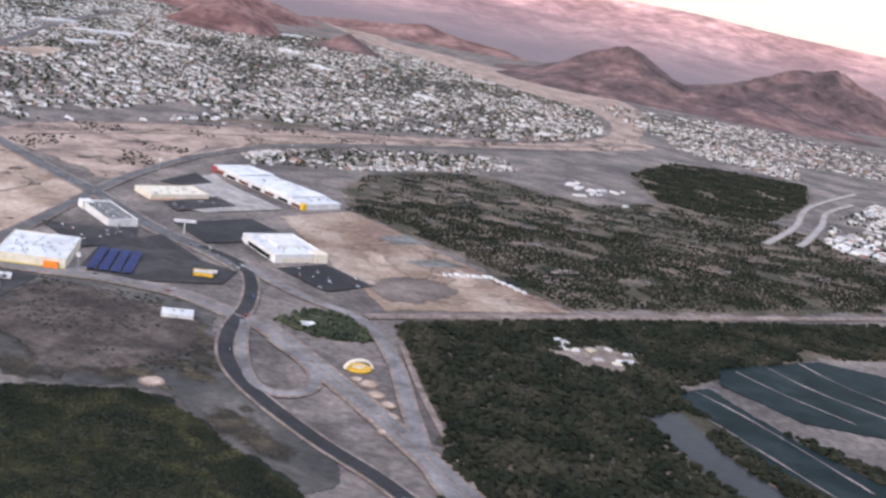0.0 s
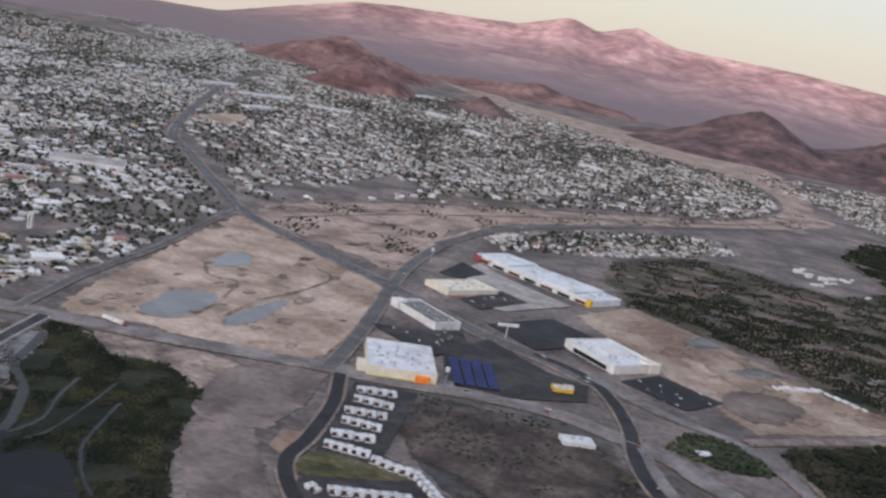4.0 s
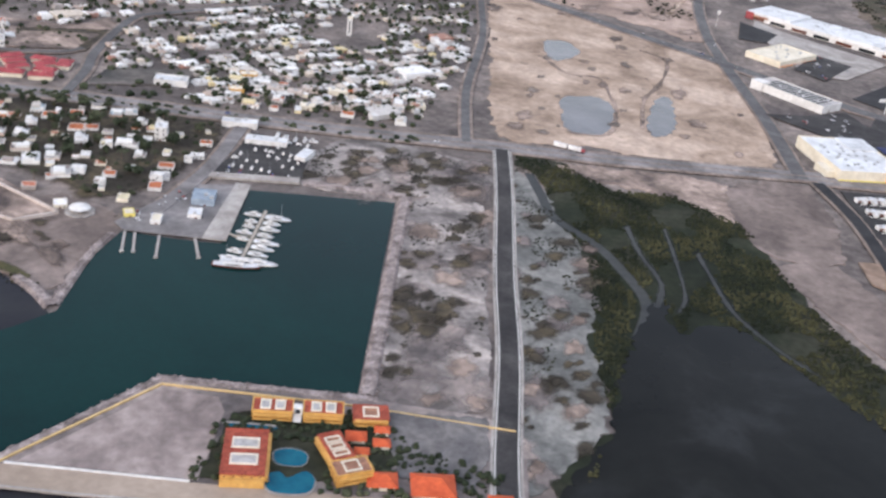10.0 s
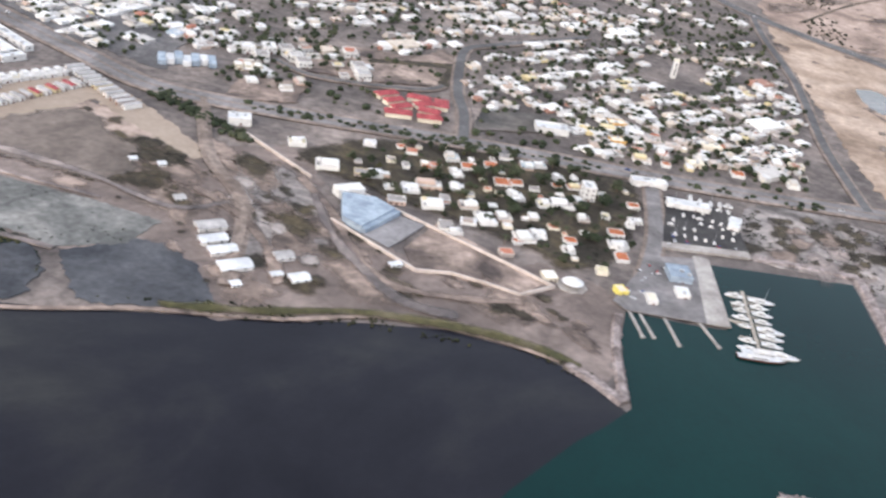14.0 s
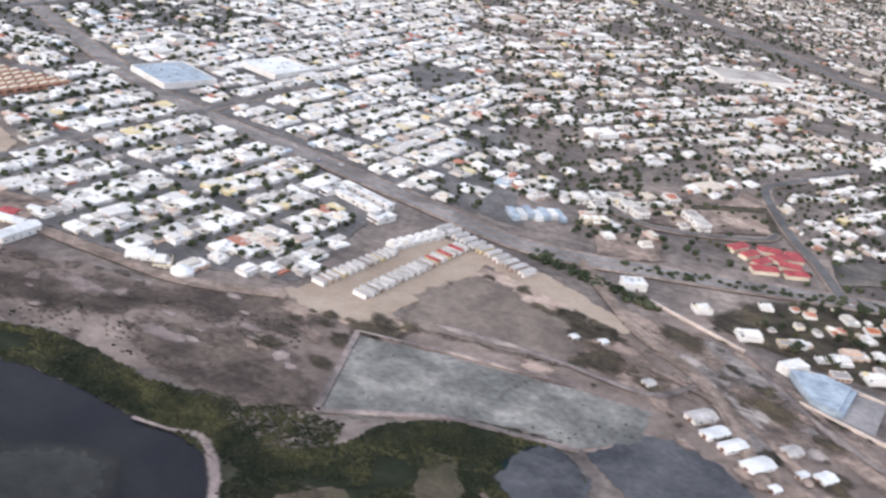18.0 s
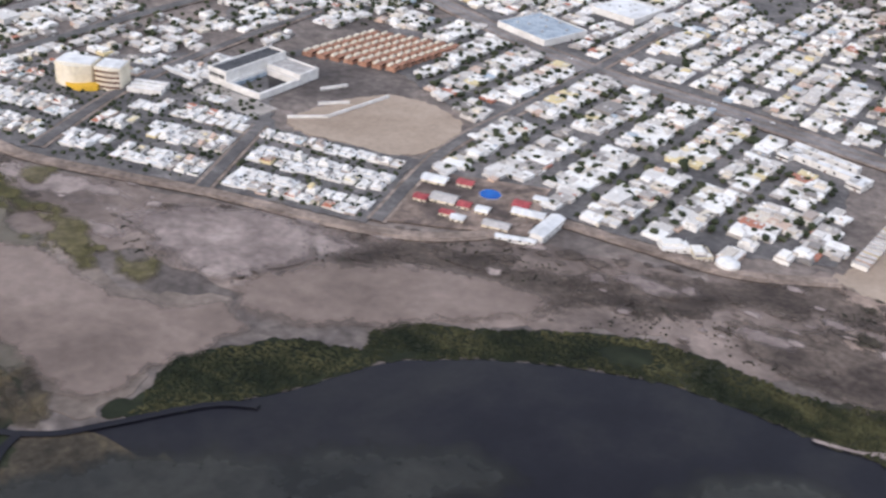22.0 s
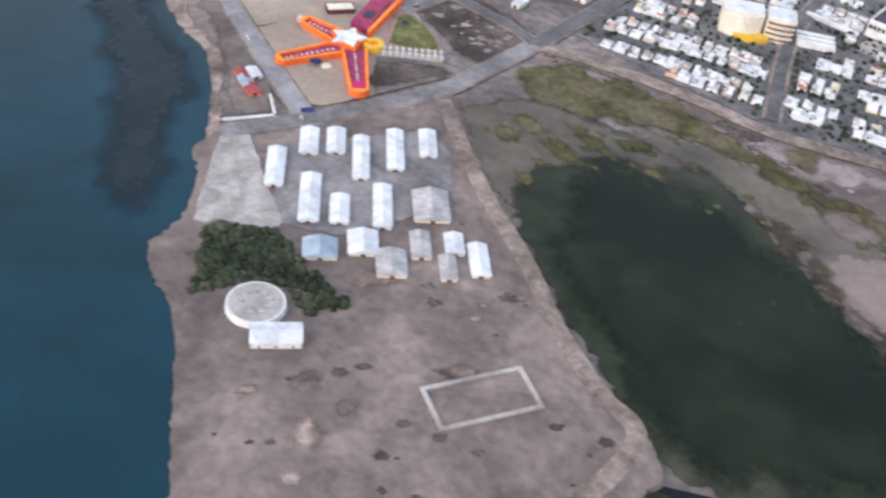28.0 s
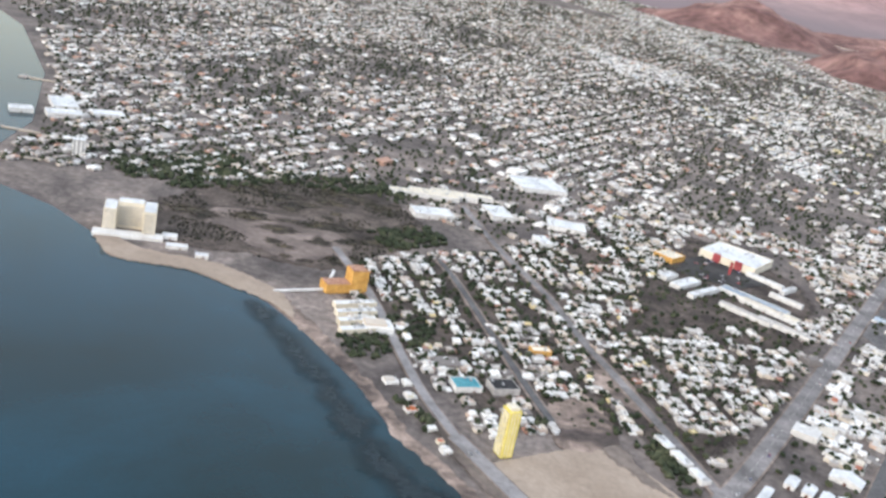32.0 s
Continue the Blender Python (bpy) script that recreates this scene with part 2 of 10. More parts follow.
M_paint = plain("road_paint", (0.62, 0.6, 0.56), 0.7)
M_rock = mat("rock_revetment", [(0.3, (0.13, 0.105, 0.098)), (0.5, (0.24, 0.2, 0.188)), (0.7, (0.34, 0.29, 0.275))], 0.25, 1.2, 0.9, 0.6, 0.35)
M_basin = water("marina_water", [(0.3, (0.002, 0.016, 0.0165)), (0.7, (0.003, 0.0245, 0.0232))], 0.01, clear=0.07)
M_bay = water("shallow_bay_water", [(0.2, (0.006, 0.006, 0.01)), (0.45, (0.0115, 0.0115, 0.0165)), (0.62, (0.02, 0.02, 0.0225)), (0.8, (0.036, 0.036, 0.034))], 0.012, 0.25)
M_sea = water("sea_water", [(0.25, (0.0018, 0.015, 0.0175)), (0.5, (0.0035, 0.029, 0.043)), (0.75, (0.007, 0.043, 0.069))], 0.006, 0.1, clear=0.2)
M_lagoon = mat("lagoon_algae_water", [(0.25, (0.014, 0.02, 0.012)), (0.5, (0.026, 0.033, 0.02)), (0.64, (0.04, 0.043, 0.029)), (0.8, (0.06, 0.058, 0.043))], 0.018, 0.15, 0.4, 0.08, 0.25, clear=0.08)
M_pond = water("rain_pond_water", [(0.3, (0.085, 0.081, 0.084)), (0.7, (0.14, 0.132, 0.136))], 0.05, 0.1, clear=0.4)
M_saltpond = mat("salt_pond_water", [(0.3, (0.005, 0.012, 0.013)), (0.5, (0.009, 0.019, 0.02)), (0.7, (0.02, 0.03, 0.031))], 0.05, 0.3, 0.5, 0.04, 0.12, clear=0.03)
M_pool_teal_roof = mat("teal_sheet_roof", [(0.3, (0.05, 0.2, 0.25)), (0.7, (0.1, 0.3, 0.34))], 0.3, 1.0, 0.6, 0.05, 0.2)
M_pool_teal = water("resort_pool_water", [(0.3, (0.006, 0.075, 0.13)), (0.7, (0.012, 0.115, 0.17))], 0.2, 0.1)
M_pool = water("pool_water", [(0.3, (0.004, 0.07, 0.32)), (0.7, (0.008, 0.11, 0.42))], 0.2, 0.1)
M_leaf = mat("foliage", [(0.3, (0.022, 0.029, 0.017)), (0.5, (0.037, 0.046, 0.026)), (0.7, (0.064, 0.069, 0.041))], 0.08, 0.9, 0.8, 0.3, 0.4, clear=0.1)
M_leaf_mangrove = mat("mangrove_foliage", [(0.3, (0.011, 0.015, 0.009)), (0.5, (0.024, 0.027, 0.014)), (0.7, (0.058, 0.056, 0.027))], 0.06, 0.9, 0.8, 0.3, 0.3, clear=0.1)
M_leaf_scrub = mat("desert_scrub", [(0.3, (0.0096, 0.0128, 0.0072)), (0.5, (0.0176, 0.0208, 0.012)), (0.7, (0.04, 0.0368, 0.024))], 0.05, 0.9, 0.85, 0.3, 0.4, clear=0.1)
M_bark = plain("bark", (0.12, 0.085, 0.06), 0.9)
M_weed = mat("brown_weeds", [(0.3, (0.03, 0.026, 0.02)), (0.5, (0.055, 0.046, 0.034)), (0.7, (0.1, 0.08, 0.05))], 0.08, 0.5, speck=0.35)
WHITES = [(0.0, (0.58, 0.565, 0.545)), (0.25, (0.75, 0.74, 0.72)), (0.5, (0.5, 0.475, 0.45)), (0.66, (0.36, 0.335, 0.315)), (0.77, (0.6, 0.545, 0.46)), (0.85, (0.23, 0.215, 0.205)), (0.92, (0.5, 0.38, 0.31)), (0.952, (0.38, 0.17, 0.12)), (0.967, (0.38, 0.44, 0.5)), (0.985, (0.6, 0.51, 0.3))]
M_house = mat("painted_block_houses", None, 0.2, 1.2, 0.8, 0.05, 0.14, random_stops=WHITES, island=True)
M_house_warm = mat("painted_block_houses_with_tile_roofs", None, 0.2, 1.2, 0.8, 0.05, 0.14, random_stops=WHITES[:2] + [(0.46, (0.52, 0.49, 0.46)), (0.6, (0.36, 0.325, 0.3)), (0.7, (0.56, 0.49, 0.41)), (0.78, (0.2, 0.18, 0.17)), (0.87, (0.44, 0.35, 0.29)), (0.94, (0.34, 0.19, 0.145)), (0.98, (0.6, 0.5, 0.28))], island=True)
M_house_far = mat("weathered_block_houses", None, 0.2, 1.2, 0.8, 0.05, 0.2, random_stops=[(0.0, (0.56, 0.535, 0.51)), (0.16, (0.76, 0.745, 0.72)), (0.34, (0.4, 0.365, 0.335)), (0.55, (0.27, 0.24, 0.22)), (0.74, (0.5, 0.435, 0.37)), (0.86, (0.18, 0.16, 0.15)), (0.94, (0.4, 0.25, 0.19))], island=True)
M_roof = mat("flat_roof_coating", None, 0.2, 0.9, 0.85, 0.1, 0.18, random_stops=[(0.0, (0.62, 0.61, 0.59)), (0.28, (0.44, 0.42, 0.4)), (0.45, (0.74, 0.73, 0.72)), (0.68, (0.3, 0.275, 0.26)), (0.84, (0.42, 0.17, 0.11)), (0.92, (0.4, 0.46, 0.48)), (0.96, (0.58, 0.52, 0.36))])
M_wall = mat("house_walls", None, 0.3, 1.0, 0.8, 0.05, 0.1, random_stops=[(0.0, (0.68, 0.67, 0.64)), (0.3, (0.52, 0.48, 0.43)), (0.45, (0.72, 0.71, 0.69)), (0.72, (0.36, 0.31, 0.28)), (0.84, (0.55, 0.41, 0.33)), (0.94, (0.64, 0.55, 0.34))])
M_white = mat("white_paint", [(0.3, (0.58, 0.565, 0.545)), (0.7, (0.71, 0.70, 0.68))], 0.15, 0.8, 0.6, 0.05, 0.12)
M_white_roof = mat("white_metal_roof", [(0.3, (0.5, 0.51, 0.52)), (0.6, (0.67, 0.68, 0.69))], 0.08, 0.5, 0.5, 0.1, 0.14)
M_cream = mat("cream_paint", [(0.3, (0.62, 0.56, 0.44)), (0.7, (0.74, 0.68, 0.56))], 0.15, 0.8, 0.7, 0.05, 0.08)
M_yellow = mat("yellow_paint", [(0.3, (0.66, 0.55, 0.12)), (0.7, (0.76, 0.66, 0.22))], 0.3, 0.8, 0.6, 0.05, 0.08)
M_yellow_deep = plain("golden_yellow_paint", (0.72, 0.45, 0.05))
M_ochre = mat("golden_ochre_paint", [(0.3, (0.5, 0.27, 0.07)), (0.7, (0.62, 0.37, 0.11))], 0.3, 0.8, 0.6, 0.05, 0.12)
# Darker copy of the orange for unlit walls; lit top edges use M_orange.
M_orange_shaded = mat("orange_red_paint", [(0.3, (0.66, 0.12, 0.028)), (0.7, (0.78, 0.18, 0.04))], 0.3, 0.8, 0.6, 0.05, 0.1)
M_orange = mat("orange_paint", [(0.3, (0.8, 0.2, 0.025)), (0.7, (0.9, 0.29, 0.035))], 0.3, 0.8, 0.6, 0.05, 0.1)
M_terracotta = mat("terracotta_tile", [(0.3, (0.34, 0.11, 0.05)), (0.7, (0.46, 0.16, 0.075))], 0.4, 1.4, 0.8, 0.2, 0.25)
M_awning = mat("orange_tent_roof", [(0.3, (0.42, 0.075, 0.03)), (0.7, (0.54, 0.11, 0.042))], 0.3, 1.2, 0.7, 0.05, 0.12)
M_tile_red = mat("red_clay_tile", [(0.3, (0.25, 0.055, 0.035)), (0.7, (0.37, 0.09, 0.055))], 0.4, 1.4, 0.8, 0.2, 0.25)
M_clay = mat("faded_clay_tile", [(0.3, (0.30, 0.16, 0.11)), (0.7, (0.42, 0.25, 0.18))], 0.3, 1.4, 0.85, 0.2, 0.25)
M_tile_brown = mat("brown_clay_tile", [(0.3, (0.22, 0.11, 0.075)), (0.7, (0.34, 0.18, 0.12))], 0.3, 1.4, 0.85, 0.2, 0.25)
M_red = mat("red_paint", [(0.3, (0.25, 0.05, 0.058)), (0.7, (0.36, 0.085, 0.09))], 0.3, 1.0, 0.7, 0.05, 0.25)
M_magenta_bright = plain("bright_magenta_paint", (0.5, 0.02, 0.12))
M_magenta = mat("magenta_paint", [(0.3, (0.22, 0.03, 0.085)), (0.7, (0.34, 0.055, 0.12))], 0.3, 1.0, 0.7, 0.05, 0.2)
M_brown = plain("brown_opening", (0.12, 0.05, 0.035), 0.7, 0.3)
M_blue = mat("blue_canopy_fabric", [(0.3, (0.015, 0.022, 0.09)), (0.7, (0.03, 0.045, 0.17))], 0.3, 1.0, 0.6, 0.05, 0.2)
M_bluegrey = mat("bluegrey_metal_roof", [(0.3, (0.22, 0.27, 0.33)), (0.7, (0.36, 0.42, 0.48))], 0.2, 0.8, 0.5, 0.1, 0.12)
M_grey = mat("grey_roof", [(0.3, (0.3, 0.29, 0.28)), (0.7, (0.45, 0.43, 0.42))], 0.2, 0.8, 0.8, 0.1, 0.15)
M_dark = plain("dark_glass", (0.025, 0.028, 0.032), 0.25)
M_metal = plain("galvanised_steel", (0.5, 0.5, 0.5), 0.4, 0.1, 0.6)
M_wood = plain("dock_planks", (0.42, 0.37, 0.31), 0.8, 0.2)
M_car = mat("car_paint", None, 0.3, 1.0, 0.3, 0.0, 0.05, random_stops=[(0.0, (0.7, 0.7, 0.7)), (0.45, (0.35, 0.36, 0.38)), (0.6, (0.03, 0.03, 0.035)), (0.78, (0.4, 0.03, 0.03)), (0.88, (0.05, 0.08, 0.25))])
M_tyre = plain("tyre_rubber", (0.02, 0.02, 0.02), 0.9)
# Sunset light painted into the colour: rosy tops, mixed to dull mauve below.
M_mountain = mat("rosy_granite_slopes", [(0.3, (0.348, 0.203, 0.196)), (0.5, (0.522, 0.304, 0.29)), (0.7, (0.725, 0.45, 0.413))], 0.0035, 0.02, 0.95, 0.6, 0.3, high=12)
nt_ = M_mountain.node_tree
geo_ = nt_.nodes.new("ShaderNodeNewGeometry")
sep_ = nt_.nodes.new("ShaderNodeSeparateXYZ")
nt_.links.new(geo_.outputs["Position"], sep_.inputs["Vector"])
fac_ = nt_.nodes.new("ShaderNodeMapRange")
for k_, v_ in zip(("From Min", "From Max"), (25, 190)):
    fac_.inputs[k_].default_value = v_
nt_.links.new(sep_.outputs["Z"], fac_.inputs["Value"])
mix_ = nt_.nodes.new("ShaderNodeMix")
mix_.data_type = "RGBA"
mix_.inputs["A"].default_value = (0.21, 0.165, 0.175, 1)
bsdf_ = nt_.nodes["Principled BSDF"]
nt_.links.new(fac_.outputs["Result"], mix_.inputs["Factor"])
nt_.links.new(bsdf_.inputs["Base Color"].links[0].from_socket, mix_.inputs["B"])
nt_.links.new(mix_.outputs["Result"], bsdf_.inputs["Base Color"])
M_hill = mat("dark_hill_scrub", [(0.3, (0.0724, 0.0514, 0.0514)), (0.5, (0.121, 0.0805, 0.0782)), (0.7, (0.206, 0.129, 0.117))], 0.008, 0.04, 0.95, 0.6, 0.35, high=8)
M_hill_red = mat("red_hill_rock", [(0.3, (0.12, 0.066, 0.061)), (0.5, (0.19, 0.108, 0.097)), (0.7, (0.27, 0.162, 0.142))], 0.008, 0.04, 0.95, 0.6, 0.35, high=8)

# ---- helpers for shapes ----


def mesh_ob(name, verts, faces, material, parent=None, label="", mats=None, idx=None, smooth=False):
    me = bpy.data.meshes.new(name)
    me.from_pydata(verts, [], faces)
    for m in mats or [material]:
        me.materials.append(m)
    if idx is not None:
        me.polygons.foreach_set("material_index", idx)
    if smooth:
        me.polygons.foreach_set("use_smooth", [True] * len(me.polygons))
    me.update()
    ob = new(name, me)
    if parent:
        ob.parent = parent
    if label:
        ob["label"] = label
    return ob


def part(name, bm, material, parent=None, label=""):
    me = bpy.data.meshes.new(name)
    bm.to_mesh(me)
    bm.free()
    me.materials.append(material)
    ob = new(name, me)
    if parent:
        ob.parent = parent
    if label:
        ob["label"] = label
    return ob


def thing(name, x, y, z=0.0, rz=0.0, label="", category="", group="", kind=""):
    ob = new(name)
    ob.matrix_basis = pose(x, y, z, 0, 0, rz)
    return tagged(ob, label, category, group, kind)


def box(bm, x0, y0, z0, x1, y1, z1, bevel=0.0):
    """Adds a box to a bmesh."""
    vs = [bm.verts.new(p) for p in ((x0, y0, z0), (x1, y0, z0), (x1, y1, z0), (x0, y1, z0), (x0, y0, z1), (x1, y0, z1), (x1, y1, z1), (x0, y1, z1))]
    fs = [bm.faces.new([vs[i] for i in f]) for f in ((3, 2, 1, 0), (4, 5, 6, 7), (0, 1, 5, 4), (1, 2, 6, 5), (2, 3, 7, 6), (3, 0, 4, 7))]
    if bevel:
        bmesh.ops.bevel(bm, geom=list({e for f in fs for e in f.edges}), offset=bevel, segments=1, affect="EDGES")
    return bm


def boxes(*specs, bevel=0.0):
    bm = bmesh.new()
    for s in specs:
        box(bm, *s, bevel=bevel)
    return bm


def rim(x0, y0, x1, y1, t, z0, z1):
    """A closed rectangular kerb or parapet as one body."""
    bm = bmesh.new()
    loops = [[bm.verts.new((x, y, z)) for x, y in ((x0 + o, y0 + o), (x1 - o, y0 + o), (x1 - o, y1 - o), (x0 + o, y1 - o))] for o, z in ((0, z0), (0, z1), (t, z1), (t, z0))]
    for a, b in zip(loops, loops[1:] + loops[:1]):
        for i in range(4):
            bm.faces.new((a[i], a[(i + 1) % 4], b[(i + 1) % 4], b[i]))
    return bm


def prism(bm, pts, z0, z1):
    """Adds an upright prism over a plan outline."""
    a = sum(p[0] * q[1] - q[0] * p[1] for p, q in zip(pts, pts[1:] + pts[:1]))
    if a < 0:
        pts = pts[::-1]
    lo = [bm.verts.new((x, y, z0)) for x, y in pts]
    hi = [bm.verts.new((x, y, z1)) for x, y in pts]
    bm.faces.new(hi), bm.faces.new(lo[::-1])
    for i in range(len(pts)):
        j = (i + 1) % len(pts)
        bm.faces.new((lo[i], lo[j], hi[j], hi[i]))
    return bm


def tube(bm, x, y, z0, z1, r0, r1, n=8):
    lo = [bm.verts.new((x + r0 * math.cos(a * math.tau / n), y + r0 * math.sin(a * math.tau / n), z0)) for a in range(n)]
    hi = [bm.verts.new((x + r1 * math.cos(a * math.tau / n), y + r1 * math.sin(a * math.tau / n), z1)) for a in range(n)]
    bm.faces.new(hi), bm.faces.new(lo[::-1])
    for i in range(n):
        bm.faces.new((lo[i], lo[(i + 1) % n], hi[(i + 1) % n], hi[i]))
    return bm


def curve_through(pts, closed, steps=6):
    """Points on a smooth curve through the plan points."""
    n, out = len(pts), []
    for i in range(n if closed else n - 1):
        p = [np.array(pts[(i + k) % n] if closed else pts[min(max(i + k, 0), n - 1)], float) for k in (-1, 0, 1, 2)]
        for s in np.arange(steps) / steps:
            out.append(tuple(0.5 * (2 * p[1] + (p[2] - p[0]) * s + (2 * p[0] - 5 * p[1] + 4 * p[2] - p[3]) * s**2 + (3 * p[1] - p[0] - 3 * p[2] + p[3]) * s**3)))
    if not closed:
        out.append(tuple(pts[-1]))
    return out


def rough_edge(pts, size, freq):
    fine = []
    for (x0, y0), (x1, y1) in zip(pts, pts[1:] + pts[:1]):
        n = max(1, min(40, int(math.hypot(x1 - x0, y1 - y0) / max(size * 0.7, 1.0))))
        fine += [(x0 + (x1 - x0) * k / n, y0 + (y1 - y0) * k / n) for k in range(n)]
    out = []
    for x, y in fine:
        dx = sum(noise.noise((x * freq * f, y * freq * f, 3.1)) / f**0.7 for f in (0.5, 1, 2.3, 5))
        dy = sum(noise.noise((x * freq * f, y * freq * f, 9.7)) / f**0.7 for f in (0.5, 1, 2.3, 5))
        out.append((x + size * dx, y + size * dy))
    return out


PATCHES = []


def patch(name, pts, material, z, label, category, soft=0, wobble=0.0, depth=0.3, parent=None, kind="structure"):
    """A flat piece of ground or water with its own outline and a low edge."""
    PATCHES.append(name)
    z += 0.0023 * len(PATCHES)
    if soft:
        pts = curve_through(pts, True, soft)
    if wobble:
        pts = rough_edge(pts, wobble, 0.5 / max(wobble, 0.5))
    from_ = len(pts)
    a = sum(p[0] * q[1] - q[0] * p[1] for p, q in zip(pts, pts[1:] + pts[:1]))
    pts = pts if a > 0 else pts[::-1]
    tris = tessellate([[Vector((x, y, 0)) for x, y in pts]])
    verts = [(x, y, z) for x, y in pts] + [(x, y, z - depth) for x, y in pts]
    faces = []
    for t in tris:
        p, q, r = (Vector(verts[i][:2]) for i in t)
        faces.append(t if (q - p).cross(r - p) > 0 else t[::-1])
    faces += [(i, i + from_, (i + 1) % from_ + from_, (i + 1) % from_) for i in range(from_)]
    return tagged(mesh_ob(name, verts, faces, material, parent), label, category, "", kind)


def blotches(name, pts, n, lo, hi, material, label, seed, stretch=1.0, turn=0.0, z=0.5, ragged=0.55, avoid=()):
    """Many ragged low patches of soil, crust or weed strewn over an area, as one mesh."""
    g = np.random.default_rng(seed)
    p = np.array(pts, float)
    at = g.uniform(p.min(0), p.max(0), (n * 6, 2))
    at = at[inside(pts, at)]
    for q in avoid:
        at = at[~inside(q, at)]
    at = at[:n]
    c, s = math.cos(radians(turn)), math.sin(radians(turn))
    verts, faces, fade = [], [], []
    for i, (x, y) in enumerate(at):
        r, k = 1.35 * (lo + (hi - lo) * g.random() ** 2.2), 18
        st = 1 + (stretch - 1) * g.random()
        b = len(verts)
        verts.append((x, y, z + 0.0004 * i))
        fade += [1.0] + [0.0] * k
        for j in range(k):
            a = j * math.tau / k
            q = r * (1 + ragged * (noise.noise((math.cos(a) * 1.3 + i * 3.1, math.sin(a) * 1.3, seed)) + 0.6 * noise.noise((math.cos(a) * 3.5, math.sin(a) * 3.5 + i * 1.7, seed))))
            u, v = q * math.cos(a) * st, q * math.sin(a)
            verts.append((x + u * c - v * s, y + u * s + v * c, z + 0.0004 * i))
        faces += [(b, b + 1 + j, b + 1 + (j + 1) % k) for j in range(k)]
    ob = mesh_ob(name, verts, faces, thin_edge(material))
    ob.data.attributes.new("cover", "FLOAT", "POINT").data.foreach_set("value", fade)
    return tagged(ob, label, "ground", "", "stuff")


THIN = {}


def thin_edge(material):
    """The same soil, thinning out to bare grains towards the rim of each spot."""
    if material.name not in THIN:
        m = material.copy()
        m.name = material.name + "_scattered"
        nt = m.node_tree
        b = nt.nodes["Principled BSDF"]
        at = nt.nodes.new("ShaderNodeAttribute")
        at.attribute_name = "cover"
        geo = nt.nodes.new("ShaderNodeNewGeometry")
        n = node(nt, "ShaderNodeTexNoise", Scale=0.45, Detail=6.0, Roughness=0.7)
        nt.links.new(geo.outputs["Position"], n.inputs["Vector"])
        add = nt.nodes.new("ShaderNodeMath")
        add.operation = "ADD"
        nt.links.new(at.outputs["Fac"], add.inputs[0])
        nt.links.new(n.outputs["Fac"], add.inputs[1])
        fit = node(nt, "ShaderNodeMapRange")
        for k, v in zip(("From Min", "From Max", "To Min", "To Max"), (0.62, 1.05, 0.0, 0.9)):
            fit.inputs[k].default_value = v
        nt.links.new(add.outputs["Value"], fit.inputs["Value"])
        clear = nt.nodes.new("ShaderNodeBsdfTransparent")
        mix = nt.nodes.new("ShaderNodeMixShader")
        nt.links.new(fit.outputs["Result"], mix.inputs["Fac"])
        nt.links.new(clear.outputs["BSDF"], mix.inputs[1])
        nt.links.new(b.outputs["BSDF"], mix.inputs[2])
        nt.links.new(mix.outputs["Shader"], nt.nodes["Material Output"].inputs["Surface"])
        THIN[material.name] = m
    return THIN[material.name]


def soft_patch(name, pts, material, z, label, category="ground", fade=8.0, soft=5, wobble=1.5):
    """A piece of ground that thins out towards its rim over the given width."""
    PATCHES.append(name)
    z += 0.0023 * len(PATCHES)
    pts = rough_edge(curve_through(pts, True, soft), wobble, 0.5 / max(wobble, 0.5))
    p = np.array(pts)
    lo, hi = p.min(0) - 0.1, p.max(0) + 0.1
    step = max(max(hi - lo) / 70, 0.5)
    nx, ny = int((hi[0] - lo[0]) / step) + 2, int((hi[1] - lo[1]) / step) + 2
    xs, ys = np.meshgrid(lo[0] + step * np.arange(nx), lo[1] + step * np.arange(ny))
    xy = np.c_[xs.ravel(), ys.ravel()]
    ok = inside(pts, xy)
    gap = np.full(len(xy), 1e9)
    for a, b in zip(p, np.roll(p, -1, 0)):
        d = b - a
        t = np.clip(((xy - a) @ d) / (d @ d + 1e-9), 0, 1)
        gap = np.minimum(gap, np.linalg.norm(xy - a - t[:, None] * d, axis=1))
    cover = np.where(ok, np.clip(gap / fade, 0, 1), 0.0)
    grid = np.arange(nx * ny).reshape(ny, nx)
    quads = np.stack([grid[:-1, :-1], grid[:-1, 1:], grid[1:, 1:], grid[1:, :-1]], -1).reshape(-1, 4)
    quads = quads[cover[quads].max(1) > 0]
    keep = np.unique(quads)
    back = np.zeros(nx * ny, int)
    back[keep] = np.arange(len(keep))
    ob = mesh_ob(name, [(x, y, z) for x, y in xy[keep]], back[quads].tolist(), thin_edge(material))
    ob.data.attributes.new("cover", "FLOAT", "POINT").data.foreach_set("value", cover[keep])
    return tagged(ob, label, category, "", "structure")


